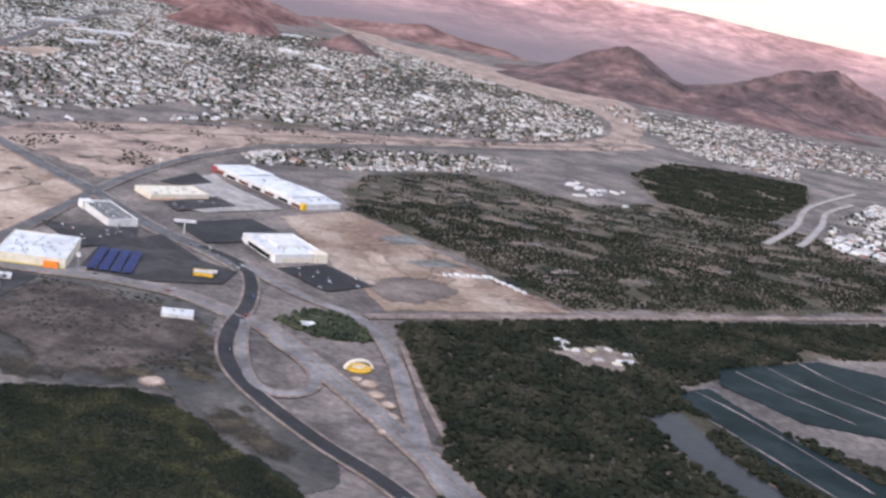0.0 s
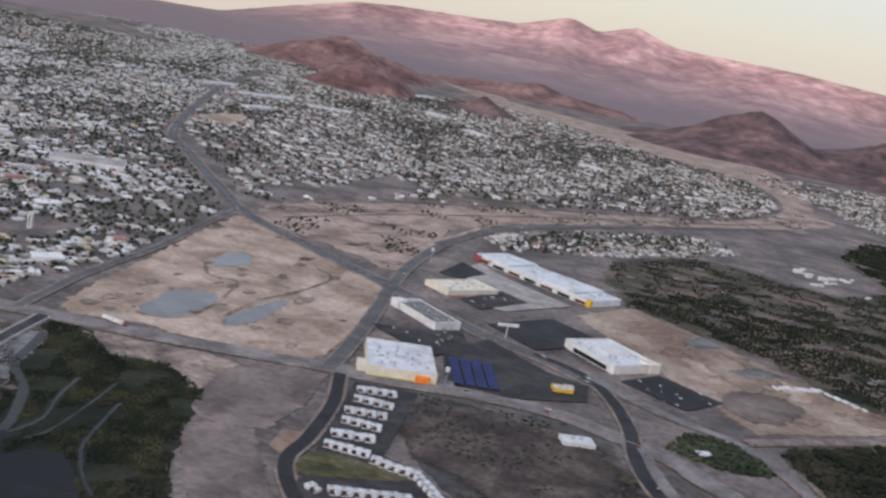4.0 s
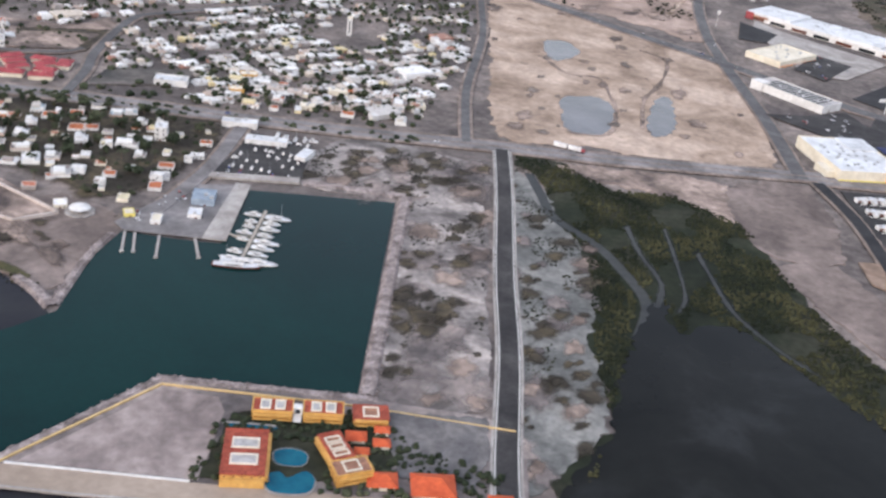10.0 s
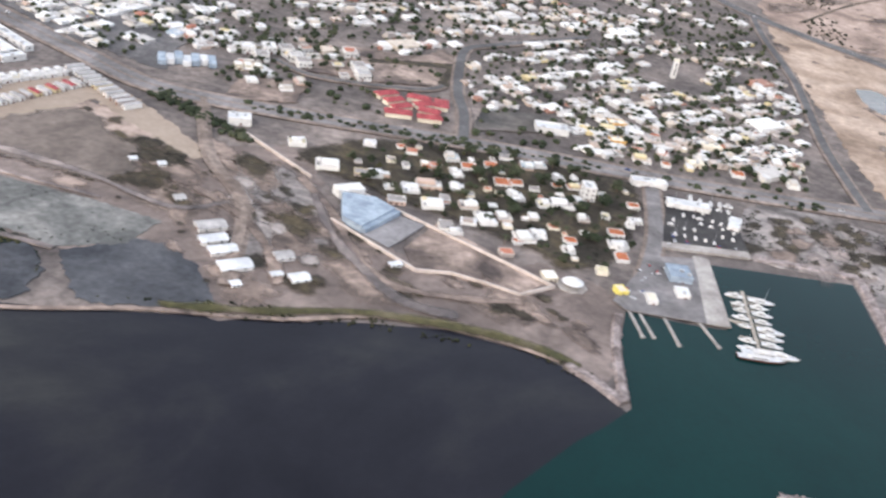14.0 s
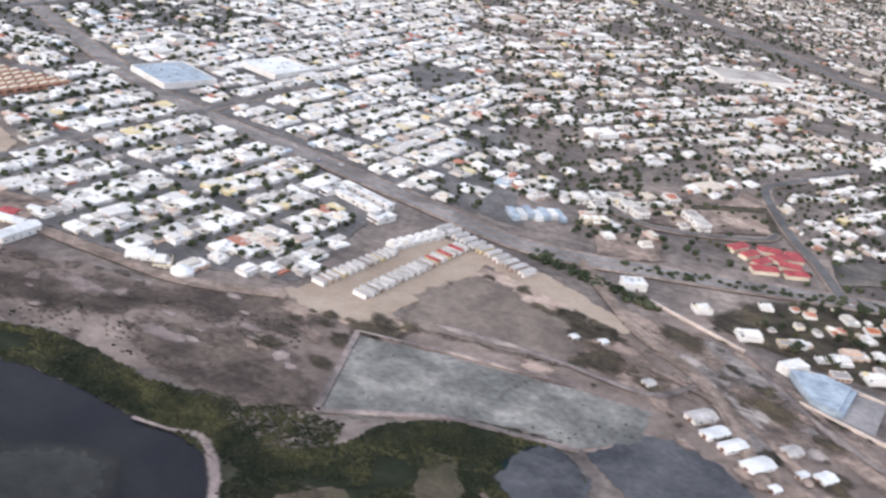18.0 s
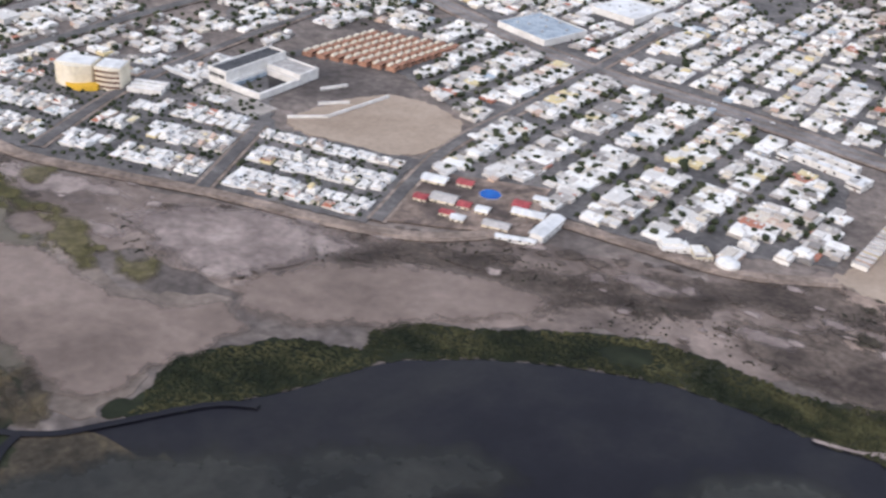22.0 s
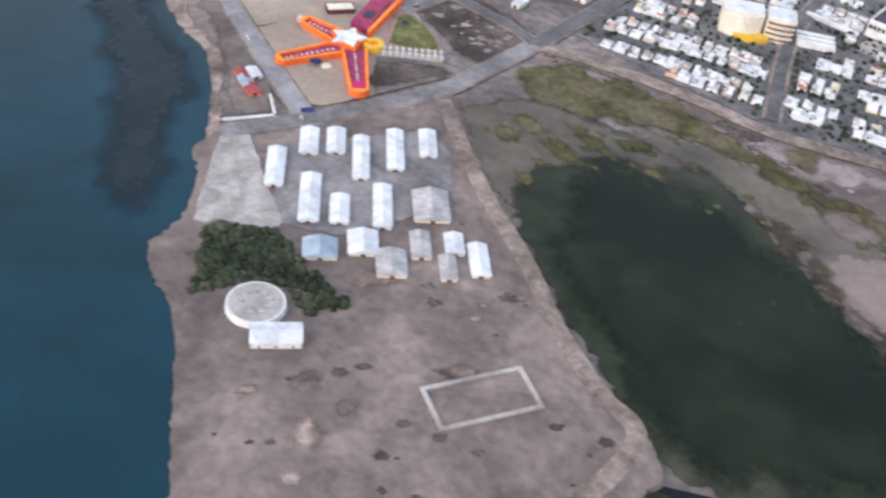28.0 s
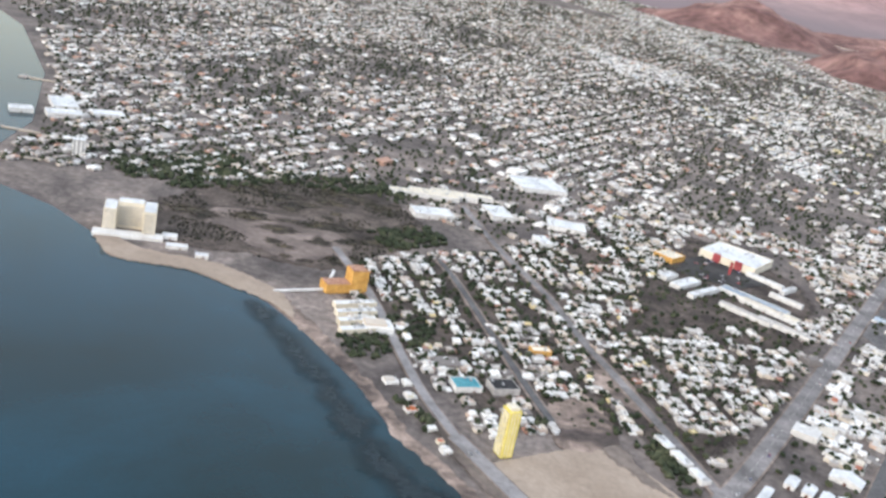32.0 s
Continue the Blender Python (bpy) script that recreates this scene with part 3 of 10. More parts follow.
def soft_band(name, pts, width, material, z, label, category="ground", steps=8):
    """A band of ground along a line, thinning out on both sides."""
    PATCHES.append(name)
    z += 0.0023 * len(PATCHES)
    line = np.array(curve_through(pts, False, steps))
    way = np.gradient(line, axis=0)
    way /= np.linalg.norm(way, axis=1)[:, None] + 1e-9
    side = np.c_[-way[:, 1], way[:, 0]]
    n = len(line)
    wob = np.array([0.75 + 0.6 * noise.noise((x * 0.09, y * 0.09, 4.0)) for x, y in line])[:, None] * width / 2
    verts = [(x, y, z) for q in (line + side * wob, line, line - side * wob) for x, y in q]
    faces = [(k * n + i, (k + 1) * n + i, (k + 1) * n + i + 1, k * n + i + 1) for k in range(2) for i in range(n - 1)]
    ob = mesh_ob(name, verts, faces, thin_edge(material))
    mid = [1.0] * n
    mid[0] = mid[-1] = 0.2
    ob.data.attributes.new("cover", "FLOAT", "POINT").data.foreach_set("value", [0.0] * n + mid + [0.0] * n)
    return tagged(ob, label, category, "", "structure")


def ribbon(name, pts, width, material, z, label, category="road", steps=8, parent=None, kind="structure", shift=0.0, closed=False):
    """A road along a smooth line."""
    line = np.array(curve_through(pts, closed, steps))
    way = np.gradient(line, axis=0)
    way /= np.linalg.norm(way, axis=1)[:, None] + 1e-9
    side = np.c_[-way[:, 1], way[:, 0]]
    l, r = line + side * (shift + width / 2), line + side * (shift - width / 2)
    n = len(line)
    verts = [(x, y, z) for x, y in l] + [(x, y, z) for x, y in r] + [(x, y, z - 0.2) for x, y in l] + [(x, y, z - 0.2) for x, y in r]
    faces = [(i, i + n, i + n + 1, i + 1) for i in range(n - 1)]
    faces += [(i, i + 1, i + 1 + 2 * n, i + 2 * n) for i in range(n - 1)] + [(i + n + 1, i + n, i + 3 * n, i + 3 * n + 1) for i in range(n - 1)]
    return tagged(mesh_ob(name, verts, faces, material, parent), label, category, "", kind)


def dashes(name, pts, width, z, parent, length=3.0, gap=4.5, shift=0.0):
    """White lane dashes along a road, as one part."""
    line = np.array(curve_through(pts, False, 8))
    seg = np.linalg.norm(np.diff(line, axis=0), axis=1)
    s = np.r_[0, np.cumsum(seg)]
    verts, faces = [], []
    for a in np.arange(0, s[-1] - length, length + gap):
        p = np.array([[np.interp(q, s, line[:, k]) for k in (0, 1)] for q in (a, a + length)])
        d = (p[1] - p[0]) / (np.linalg.norm(p[1] - p[0]) + 1e-9)
        nrm = np.array((-d[1], d[0]))
        p = p + nrm * shift
        k = len(verts)
        verts += [(*(p[0] - nrm * width / 2), z), (*(p[1] - nrm * width / 2), z), (*(p[1] + nrm * width / 2), z), (*(p[0] + nrm * width / 2), z)]
        faces.append((k, k + 1, k + 2, k + 3))
    return tagged(mesh_ob(name, verts, faces, M_paint, parent), kind="stuff")


def inside(pts, xy):
    """Which of the points xy lie within the outline."""
    xy = np.atleast_2d(np.array(xy, float))
    ok = np.zeros(len(xy), bool)
    for (x0, y0), (x1, y1) in zip(pts, pts[1:] + pts[:1]):
        if y0 != y1:
            ok ^= ((y0 > xy[:, 1]) != (y1 > xy[:, 1])) & (xy[:, 0] < (x1 - x0) * (xy[:, 1] - y0) / (y1 - y0) + x0)
    return ok


def near_line(pts, xy, far):
    line = np.array(curve_through(pts, False, 4))
    ok = np.zeros(len(xy), bool)
    for a, b in zip(line[:-1], line[1:]):
        d = b - a
        s = np.clip(((xy - a) @ d) / (d @ d + 1e-9), 0, 1)
        ok |= np.linalg.norm(xy - a - s[:, None] * d, axis=1) < far
    return ok


tessellate = mathutils.geometry.tessellate_polygon

# ---- ground, water and fields ----
tagged(mesh_ob("ground", [(-6500, -3000, 0), (6500, -3000, 0), (6500, 6500, 0), (-6500, 6500, 0)], [(0, 1, 2, 3)], M_ground), "dry brown-grey desert plain under the town", "ground", "", "structure")

SEA_SHORE = [(-1155, 523), (-1131, 516), (-1095, 495), (-1079, 484), (-1047, 489), (-1008, 478), (-979, 455), (-945, 422), (-923, 394), (-911, 384), (-894, 369), (-875, 348), (-860, 338), (-850, 323), (-840, 302), (-833, 285), (-827, 267), (-829, 254), (-824, 246), (-815, 239), (-806, 226), (-795, 205), (-780, 180), (-760, 160)]
BAY_SHORE = [(-69, 302), (-83, 293), (-140, 283), (-182, 274), (-204, 273), (-218, 299), (-205, 322), (-199, 330), (-194, 338), (-206, 349), (-218, 354), (-242, 355), (-262, 349), (-281, 342), (-297, 336), (-327, 325), (-353, 317), (-361, 317), (-367, 313), (-372, 303), (-376, 295), (-384, 290), (-405, 284), (-412, 287), (-421, 291), (-425, 299), (-424, 304), (-430, 312), (-441, 316), (-450, 318), (-469, 324), (-486, 328), (-511, 326), (-531, 322), (-551, 314), (-558, 308), (-570, 295), (-583, 285), (-601, 273), (-613, 264), (-629, 252), (-640, 243), (-668, 238), (-700, 234), (-715, 215), (-740, 180), (-756, 158)]
BASIN = [(-124, 439), (-113, 328), (-134, 325), (-158, 321), (-182, 277), (-204, 273), (-225, 260), (-242, 260), (-227, 279), (-218, 299), (-205, 322), (-199, 330), (-193, 340), (-197, 369), (-196, 387), (-178, 388), (-167, 390), (-172, 429)]
LAGOON = [(-779, 340), (-766, 321), (-749, 299), (-734, 277), (-721, 262), (-699, 238), (-664, 238), (-640, 250), (-622, 264), (-628, 276), (-644, 283), (-660, 295), (-674, 310), (-688, 328), (-708, 350), (-733, 357), (-750, 360), (-768, 359)]
SEA_LINE = [(-748, 120), (-722, 60), (-700, -20), (-640, -120), (-610, -260), (-520, -420), (-470, -700), (-360, -1000), (-300, -1500)]
patch("sea", SEA_LINE[::-1][:1] + [(-3500, -1500), (-3500, 1500), (-1700, 1150), (-1400, 900), (-1290, 760), (-1222, 640), (-1200, 560), (-1185, 530)] + SEA_SHORE + SEA_LINE[:-1], M_sea, 0.17, "calm blue-green sea along the beach", "sea", 0)
patch("bay_water", [(520, -1500), (430, -900), (330, -520), (290, -260), (205, -60), (180, 90), (120, 190), (88, 250), (60, 285), (20, 292), (-40, 296)] + BAY_SHORE + [(-800, 60), (-820, -1500)], M_bay, 0.12, "dark shallow water of the tidal bay", "bay", 0)
patch("marina_water", BASIN, M_basin, 0.2, "deep teal water of the marina basin", "water", 0)
patch("lagoon_water", LAGOON, M_lagoon, 0.26, "green algae-stained water of a lagoon", "lagoon", 4, 1.5)
patch("beach", [(-1079, 484), (-1047, 489), (-1008, 478), (-979, 455), (-945, 422), (-923, 394), (-911, 384), (-894, 369), (-875, 348), (-860, 338), (-850, 323), (-840, 302), (-837, 302), (-847, 324), (-857, 340), (-871, 351), (-890, 373), (-907, 388), (-919, 398), (-941, 426), (-973, 460), (-1003, 486), (-1044, 498), (-1075, 493)], M_sand_dark, 0.3, "pale strip of sand along the sea", "beach", 4, 1.2)

F_flats = [(-676, 324), (-667, 333), (-656, 333), (-639, 326), (-625, 321), (-602, 324), (-596, 315), (-599, 304), (-604, 294), (-604, 285), (-610, 270), (-620, 270), (-629, 277), (-645, 288), (-663, 303)]
F_shore_w = [(-716, 372), (-690, 352), (-664, 334), (-636, 338), (-606, 332), (-560, 330), (-500, 346), (-455, 340), (-420, 350), (-438, 398), (-470, 385), (-530, 384), (-580, 376), (-640, 374), (-690, 372), (-720, 385), (-770, 395), (-765, 384)]
F_mangrove_w = [(-608, 274), (-601, 284), (-601, 297), (-591, 305), (-577, 314), (-560, 315), (-560, 325), (-553, 331), (-534, 334), (-513, 341), (-491, 345), (-469, 340), (-456, 334), (-433, 335), (-435, 321), (-450, 318), (-469, 324), (-486, 328), (-511, 326), (-531, 322), (-551, 314), (-558, 308), (-570, 295), (-583, 285), (-598, 275)]
F_mangrove_spit = [(-455, 326), (-442, 329), (-420, 320), (-406, 324), (-395, 340), (-375, 350), (-357, 350), (-344, 337), (-346, 326), (-353, 317), (-361, 317), (-367, 313), (-372, 303), (-376, 295), (-405, 285), (-413, 288), (-420, 292), (-424, 299), (-424, 304), (-433, 312), (-441, 316), (-450, 317)]
F_marsh = [(-89, 499), (-71, 500), (-52, 481), (-30, 486), (-6, 470), (1, 444), (11, 408), (22, 385), (33, 363), (46, 330), (46, 300), (-62, 300), (-52, 334), (-57, 366), (-58, 393), (-60, 425), (-67, 440), (-78, 479)]
MARSH_WATER = [(-41, 397), (-36, 399), (-34, 384), (-23, 392), (-15, 392), (-3, 377), (9, 362), (22, 346), (36, 320), (36, 296), (-58, 296), (-54, 328), (-50, 351), (-48, 371)]
CREEKS = [[(-82, 484), (-77, 467), (-71, 448), (-58, 434), (-50, 420), (-42, 399), (-45, 377)], [(-47, 452), (-43, 432), (-37, 413), (-39, 397)], [(-34, 455), (-32, 437), (-30, 408), (-33, 396)], [(-24, 440), (-21, 424), (-16, 402), (-6, 385), (4, 374)]]
F_green_s = [(214, 565), (290, 628), (483, 764), (530, 740), (463, 684), (405, 644), (342, 561), (420, 515), (440, 470), (340, 330), (262, 380), (253, 462)]
F_scrub_e = [(120, 903), (190, 1012), (239, 1000), (300, 980), (361, 1060), (404, 1045), (466, 1085), (520, 990), (700, 960), (660, 900), (493, 804), (295, 651), (227, 717), (144, 777)]
F_scrub_dark = [(339, 1213), (388, 1368), (466, 1408), (554, 1414), (524, 1247), (466, 1092), (404, 1052), (361, 1073)]
F_dark = [(96, 405), (110, 416), (148, 436), (170, 428), (194, 409), (222, 390), (200, 330), (90, 330)]
F_parkland = [(-1100, 545), (-1096, 575), (-1085, 626), (-1034, 689), (-986, 650), (-962, 618), (-980, 560), (-995, 529), (-1034, 520), (-1072, 512)]
PLOT_GRAVEL = [(-416, 384), (-391, 384), (-350, 382), (-327, 378), (-330, 357), (-347, 346), (-361, 349), (-381, 346), (-402, 337), (-415, 336)]
PLOT_DARK = [(-345, 348), (-331, 362), (-323, 364), (-311, 357), (-297, 338), (-327, 328), (-333, 332), (-339, 339)]
SPIT_POOLS = [[(-407, 302), (-404, 306), (-396, 292), (-399, 291), (-403, 297)], [(-385, 322), (-376, 331), (-371, 312), (-376, 307), (-381, 311)], [(-392, 302), (-386, 298), (-380, 299), (-380, 304), (-386, 300), (-391, 303)], [(-366, 329), (-357, 347), (-346, 339), (-343, 324), (-355, 316), (-363, 323)]]
SPIT_INNER = [(-413, 297), (-410, 304), (-399, 310), (-392, 296), (-406, 287)]
def field(name, pts, m, z, label, soft, wob):
    patch(name, pts, m, z, label, "ground" if "pond" not in name else "pond", soft, wob)


field("tidal_flat", F_shore_w, M_tidal, 0.10, "grey-brown tidal flat with dry salt crusts", 4, 3)
field("tidal_flat", F_flats, M_flat, 0.18, "smooth bare grey mud flat", 4, 2)
soft_patch("tidal_flat", [(-593, 358), (-562, 376), (-530, 376), (-487, 378), (-470, 376), (-489, 354), (-545, 344), (-568, 346)], M_brush, 0.17, "dark purplish brush on the tidal flat", "ground", 12, 5, 4)
soft_patch("tidal_flat", [(-520, 366), (-480, 384), (-442, 392), (-418, 386), (-434, 370), (-466, 364), (-500, 356)], M_brush, 0.17, "dark purplish brush on the tidal flat", "ground", 12, 5, 4)
soft_patch("tidal_flat", [(-668, 362), (-638, 364), (-603, 375), (-586, 372), (-575, 362), (-593, 338), (-617, 334), (-640, 346)], M_tidal_pale, 0.17, "pale lilac salt crust on the tidal flat", "ground", 14, 5, 4)
soft_patch("tidal_flat", [(-700, 372), (-660, 371), (-650, 364), (-690, 360)], M_tidal_pale, 0.17, "pale lilac salt crust on the tidal flat", "ground", 5, 5, 3)
field("mud_islet", [(-618, 255), (-596, 262), (-580, 262), (-572, 240), (-600, 215), (-625, 225)], M_weed, 0.2, "low mud islet with green algae", 4, 4)
field("mangrove_bed", F_mangrove_w, M_marsh, 0.22, "dark wet soil under the mangroves", 3, 1)
field("mangrove_bed", F_mangrove_spit, M_marsh, 0.22, "dark wet soil under the mangroves", 3, 1)
field("sand_pocket", [(-407, 302), (-407, 309), (-397, 306), (-394, 297), (-403, 291)], M_weed, 0.3, "brown silt among mangroves", 4, 1)
field("sand_pocket", SPIT_INNER, M_scrub_soil, 0.26, "brown silt hollow among the mangroves", 4, 1.5)
field("tide_pool", SPIT_POOLS[0], M_scrub_soil, 0.32, "grey silt pool among the mangroves", 4, 2)
field("tide_pool", SPIT_POOLS[1], M_scrub_soil, 0.32, "grey silt pool among the mangroves", 4, 3)
field("tide_pool", SPIT_POOLS[2], M_scrub_soil, 0.32, "grey silt pool among the mangroves", 4, 0.8)
field("tide_pool", SPIT_POOLS[3], M_slate, 0.32, "blue-grey tide pool by the shore", 4, 1.2)
field("shallow_pond", [(-365, 335), (-359, 346), (-350, 342), (-344, 334), (-354, 323), (-363, 326)], M_saltpond, 0.3, "blue-grey shallow tide pool", 4, 1)
field("marsh_bed", [(-702, 230), (-664, 240), (-640, 259), (-625, 263), (-617, 252), (-640, 222), (-670, 205), (-702, 215)], M_marsh, 0.2, "dark green algae bed by the lagoon", 4, 2)
field("shore_ground", [(-460, 350), (-415, 340), (-340, 352), (-330, 330), (-290, 336), (-262, 352), (-218, 358), (-200, 345), (-194, 385), (-215, 405), (-262, 392), (-290, 405), (-310, 445), (-345, 428), (-390, 402), (-440, 390)], M_tidal, 0.1, "bare grey-brown waste ground by the shore", 4, 3)
field("gravel_field", [(-413, 380), (-391, 380), (-350, 378), (-329, 375), (-332, 359), (-347, 349), (-361, 352), (-381, 350), (-402, 340), (-412, 339)], M_gravel, 0.3, "grey gravel field with dark weeds", 0, 0.6)
field("dark_field", PLOT_DARK, M_slate, 0.25, "dark plot of blue-grey silt with a berm", 0, 0.8)
field("building_site", [(-438, 400), (-418, 441), (-410, 467), (-393, 456), (-383, 459), (-394, 423), (-409, 396), (-426, 393)], M_lot, 0.26, "cleared sandy building site", 0, 0.8)
field("dirt_strip", [(-441, 393), (-436, 401), (-410, 398), (-400, 388), (-418, 386)], M_lot, 0.24, "strip of bare sand", 3, 1)
field("dirt_strip", [(-383, 462), (-341, 431), (-336, 424), (-344, 421), (-388, 450)], M_lot, 0.24, "strip of bare sand along the highway", 3, 1)
field("dark_field", [(-386, 445), (-340, 420), (-330, 395), (-392, 398), (-396, 415)], M_sand_dark, 0.2, "dark weedy empty lot", 3, 1)
field("dirt_lot", [(-628, 438), (-601, 477), (-568, 462), (-577, 429), (-598, 428)], M_lot, 0.26, "empty lot of pale sand", 3, 1)
field("dirt_lot", [(-256, 414), (-219, 393), (-225, 383), (-257, 382), (-262, 393)], M_sand_dark, 0.3, "walled yard of bare dirt", 0, 0)
field("empty_land", [(-159, 472), (-144, 491), (-99, 483), (-97, 457), (-121, 446), (-158, 440)], M_salt, 0.2, "empty land of pale crust with weeds", 3, 1)
field("empty_land", [(-119, 442), (-95, 448), (-88, 383), (-83, 333), (-109, 326)], M_salt, 0.2, "empty land of pale crust with weeds", 2, 0.5)
field("empty_land", [(-88, 484), (-58, 429), (-55, 397), (-54, 342), (-55, 328), (-69, 304), (-75, 301), (-78, 345)], M_gravel, 0.2, "empty land of grey silt and crust", 3, 1)
field("peninsula", [(-158, 320), (-112, 326), (-82, 328), (-72, 318), (-70, 300), (-83, 292), (-133, 281), (-159, 276.6), (-182, 274)], M_mud, 0.5, "built-up spit of land beside the marina", 0, 0.2)
field("promenade", [(-180.6, 274.6), (-159, 277), (-133, 281.3), (-84, 292.6), (-84, 295.5), (-139, 286.6), (-176, 281.8)], M_lot, 0.56, "beige promenade along the shore", 0, 0.1)
field("paved_plot", [(-155.6, 315.6), (-143, 316.4), (-140, 311.5), (-137.6, 287.6), (-174, 283)], M_tidal_pale, 0.6, "empty plot of pale gravel", 0, 0)
field("marsh_bed", F_marsh, M_marsh, 0.2, "dark marsh bed with tidal channels", 3, 2)
field("marsh_water", MARSH_WATER, M_marsh_water, 0.3, "dark still water in the marsh", 4, 2)
ribbon("creek", CREEKS[0], 3.6, M_shoal, 0.34, "narrow grey tidal creek through the marsh", "creek")
for way, w in zip(CREEKS[1:], (3.4, 2.6, 3.4)):
    soft_band("creek", way, w, M_shoal, 0.34, "narrow grey tidal creek through the marsh", "creek")
field("silt_bank", [(1, 438), (20, 448), (25, 443), (32, 430), (50, 395), (60, 350), (48, 340), (42, 357), (24, 392), (10, 418)], M_tidal, 0.25, "bank of grey-brown silt", 4, 1)
field("silt_bank", [(-7, 505), (26, 519), (26, 452), (2, 447), (-7, 467)], M_tidal, 0.25, "flat of grey-brown silt", 2, 1)
field("silt_bank", [(-68, 500), (-8, 506), (-8, 470), (-26, 482), (-62, 490)], M_sand_dark, 0.24, "brown silt bank", 3, 1.5)
field("river_flat", [(-123, 775), (-108, 606), (-97, 519), (-63, 524), (16, 536), (7, 684), (-33, 709), (-77, 744)], M_sand, 0.12, "wide sandy flood plain", 2, 1.5)
POND_OUTLINES = [[(-86, 672), (-75, 678), (-67, 660), (-77, 640), (-83, 645)], [(-74, 576), (-70, 585), (-57, 589), (-50, 576), (-53, 544), (-64, 536), (-71, 543)], [(-30, 603), (-23, 603), (-24, 563), (-32, 548), (-36, 560)]]
soft_band("damp_edge", [(-86, 644), (-73, 620), (-57, 620), (-52, 596), (-49, 573), (-53, 541), (-70, 536)], 3.5, M_sand_dark, 0.3, "thin line of damp dark silt")
soft_band("damp_edge", [(-36, 685), (-22, 671), (-27, 628), (-36, 596), (-38, 555)], 3.5, M_sand_dark, 0.3, "thin line of damp dark silt")
for spot in POND_OUTLINES:
    field("pond", spot, M_pond, 0.22, "shallow rain pond that mirrors the sky", 4, 1.0)
RIVER = [(-123, 836), (-94, 907), (-53, 968), (3, 1036), (67, 1114), (176, 1242), (247, 1343), (297, 1459), (320, 1566), (355, 1549), (377, 1505), (306, 1362), (175, 1183), (74, 1044), (26, 958), (2, 890), (3, 811), (1, 725), (-25, 740), (-61, 757), (-110, 780)]
field("river_bed", RIVER, M_riverbed, 0.12, "dry sandy river bed with wheel tracks", 3, 3)
field("river_bed", [(320, 1566), (321, 1710), (291, 1895), (210, 1964), (98, 2091), (2, 2243), (-112, 2423), (-225, 2491), (-306, 2806), (-176, 2717), (-27, 2616), (122, 2466), (252, 2335), (346, 2233), (384, 1996), (370, 1730), (355, 1549)], M_riverbed, 0.13, "far bend of the dry river bed", 3, 4)
field("river_bed", [(-830, 3867), (-620, 3684), (-356, 3090), (-240, 2761), (-273, 2615), (-457, 3020), (-694, 3422)], M_riverbed, 0.14, "far thread of the dry river bed", 3, 4)
for k, way in enumerate(([(-100, 800), (-60, 880), (-10, 960), (60, 1060), (160, 1190), (250, 1310), (320, 1440)], [(-20, 760), (5, 860), (30, 975), (85, 1070), (190, 1215), (300, 1380), (350, 1500)], [(-118, 850), (-80, 925), (-30, 1000), (50, 1100), (165, 1238), (240, 1345), (290, 1470), (305, 1580), (300, 1720), (265, 1880)])):
    soft_band("river_track", way, (5, 8, 4)[k], M_scrub_soil if k != 1 else M_sand, 0.3, "wheel tracks and a low bank along the river bed")
field("dark_field", [(-52, 1000), (-10, 1045), (20, 1075), (40, 1110), (5, 1100), (-40, 1050)], M_scrub_soil, 0.2, "dark overgrown field by the river", 3, 3)
field("dark_field", F_dark, M_marsh, 0.16, "dark green field", 3, 2)
field("waste_ground", [(60, 501), (111, 524), (144, 516), (162, 476), (181, 451), (225, 417), (222, 392), (193, 412), (168, 432), (146, 440), (105, 425)], M_mud_dark, 0.14, "grey waste ground", 2, 2)
field("waste_ground", [(62, 524), (135, 534), (147, 506), (168, 467), (109, 432), (98, 451), (75, 471)], M_mud_dark, 0.2, "dark grassy waste ground", 2, 2)
field("scrubland", F_scrub_e, M_scrub_soil, 0.12, "desert scrubland with bare patches", 2, 4)
field("scrubland", F_scrub_dark, M_scrub_soil, 0.14, "dense dark green scrub", 2, 4)
field("woodland_floor", F_green_s, M_scrub_soil, 0.12, "dark soil under low green woodland", 2, 3)
POND_A = [(362, 602), (420, 652), (480, 650), (480, 560), (395, 552), (380, 566), (363, 579)]
POND_B = [(341, 554), (356, 571), (388, 528), (444, 474), (424, 444), (372, 496), (358, 522)]
POND_C = [(325, 517), (341, 532), (358, 492), (389, 452), (372, 438), (342, 483)]
field("salt_pond", POND_A, M_saltpond, 0.3, "dark teal salt pond with low berms", 0, 0.8)
field("salt_pond", POND_B, M_saltpond, 0.3, "dark teal salt pond with low berms", 0, 0.8)
field("salt_pond", POND_C, M_shoal, 0.3, "silted grey-brown salt pond", 0, 0.8)
for way in ([(372, 605), (392, 585), (420, 565)], [(388, 625), (410, 600), (450, 575)], [(408, 642), (430, 615), (470, 590)], [(349, 563), (372, 540), (410, 490)], [(345, 540), (365, 515), (400, 470)]):
    soft_band("pond_berm_line", way, 2.6, M_mud, 0.45, "low pale berm across a salt pond")
field("earth_plot", [(113, 720), (143, 773), (179, 745), (221, 704), (292, 645), (206, 582), (188, 610), (166, 639)], M_dirt_red, 0.18, "graded plot of reddish earth", 0, 1)
field("earth_plot", [(175, 690), (215, 690), (240, 662), (215, 640), (185, 655)], M_sand, 0.24, "graded plot of tan earth", 3, 2)
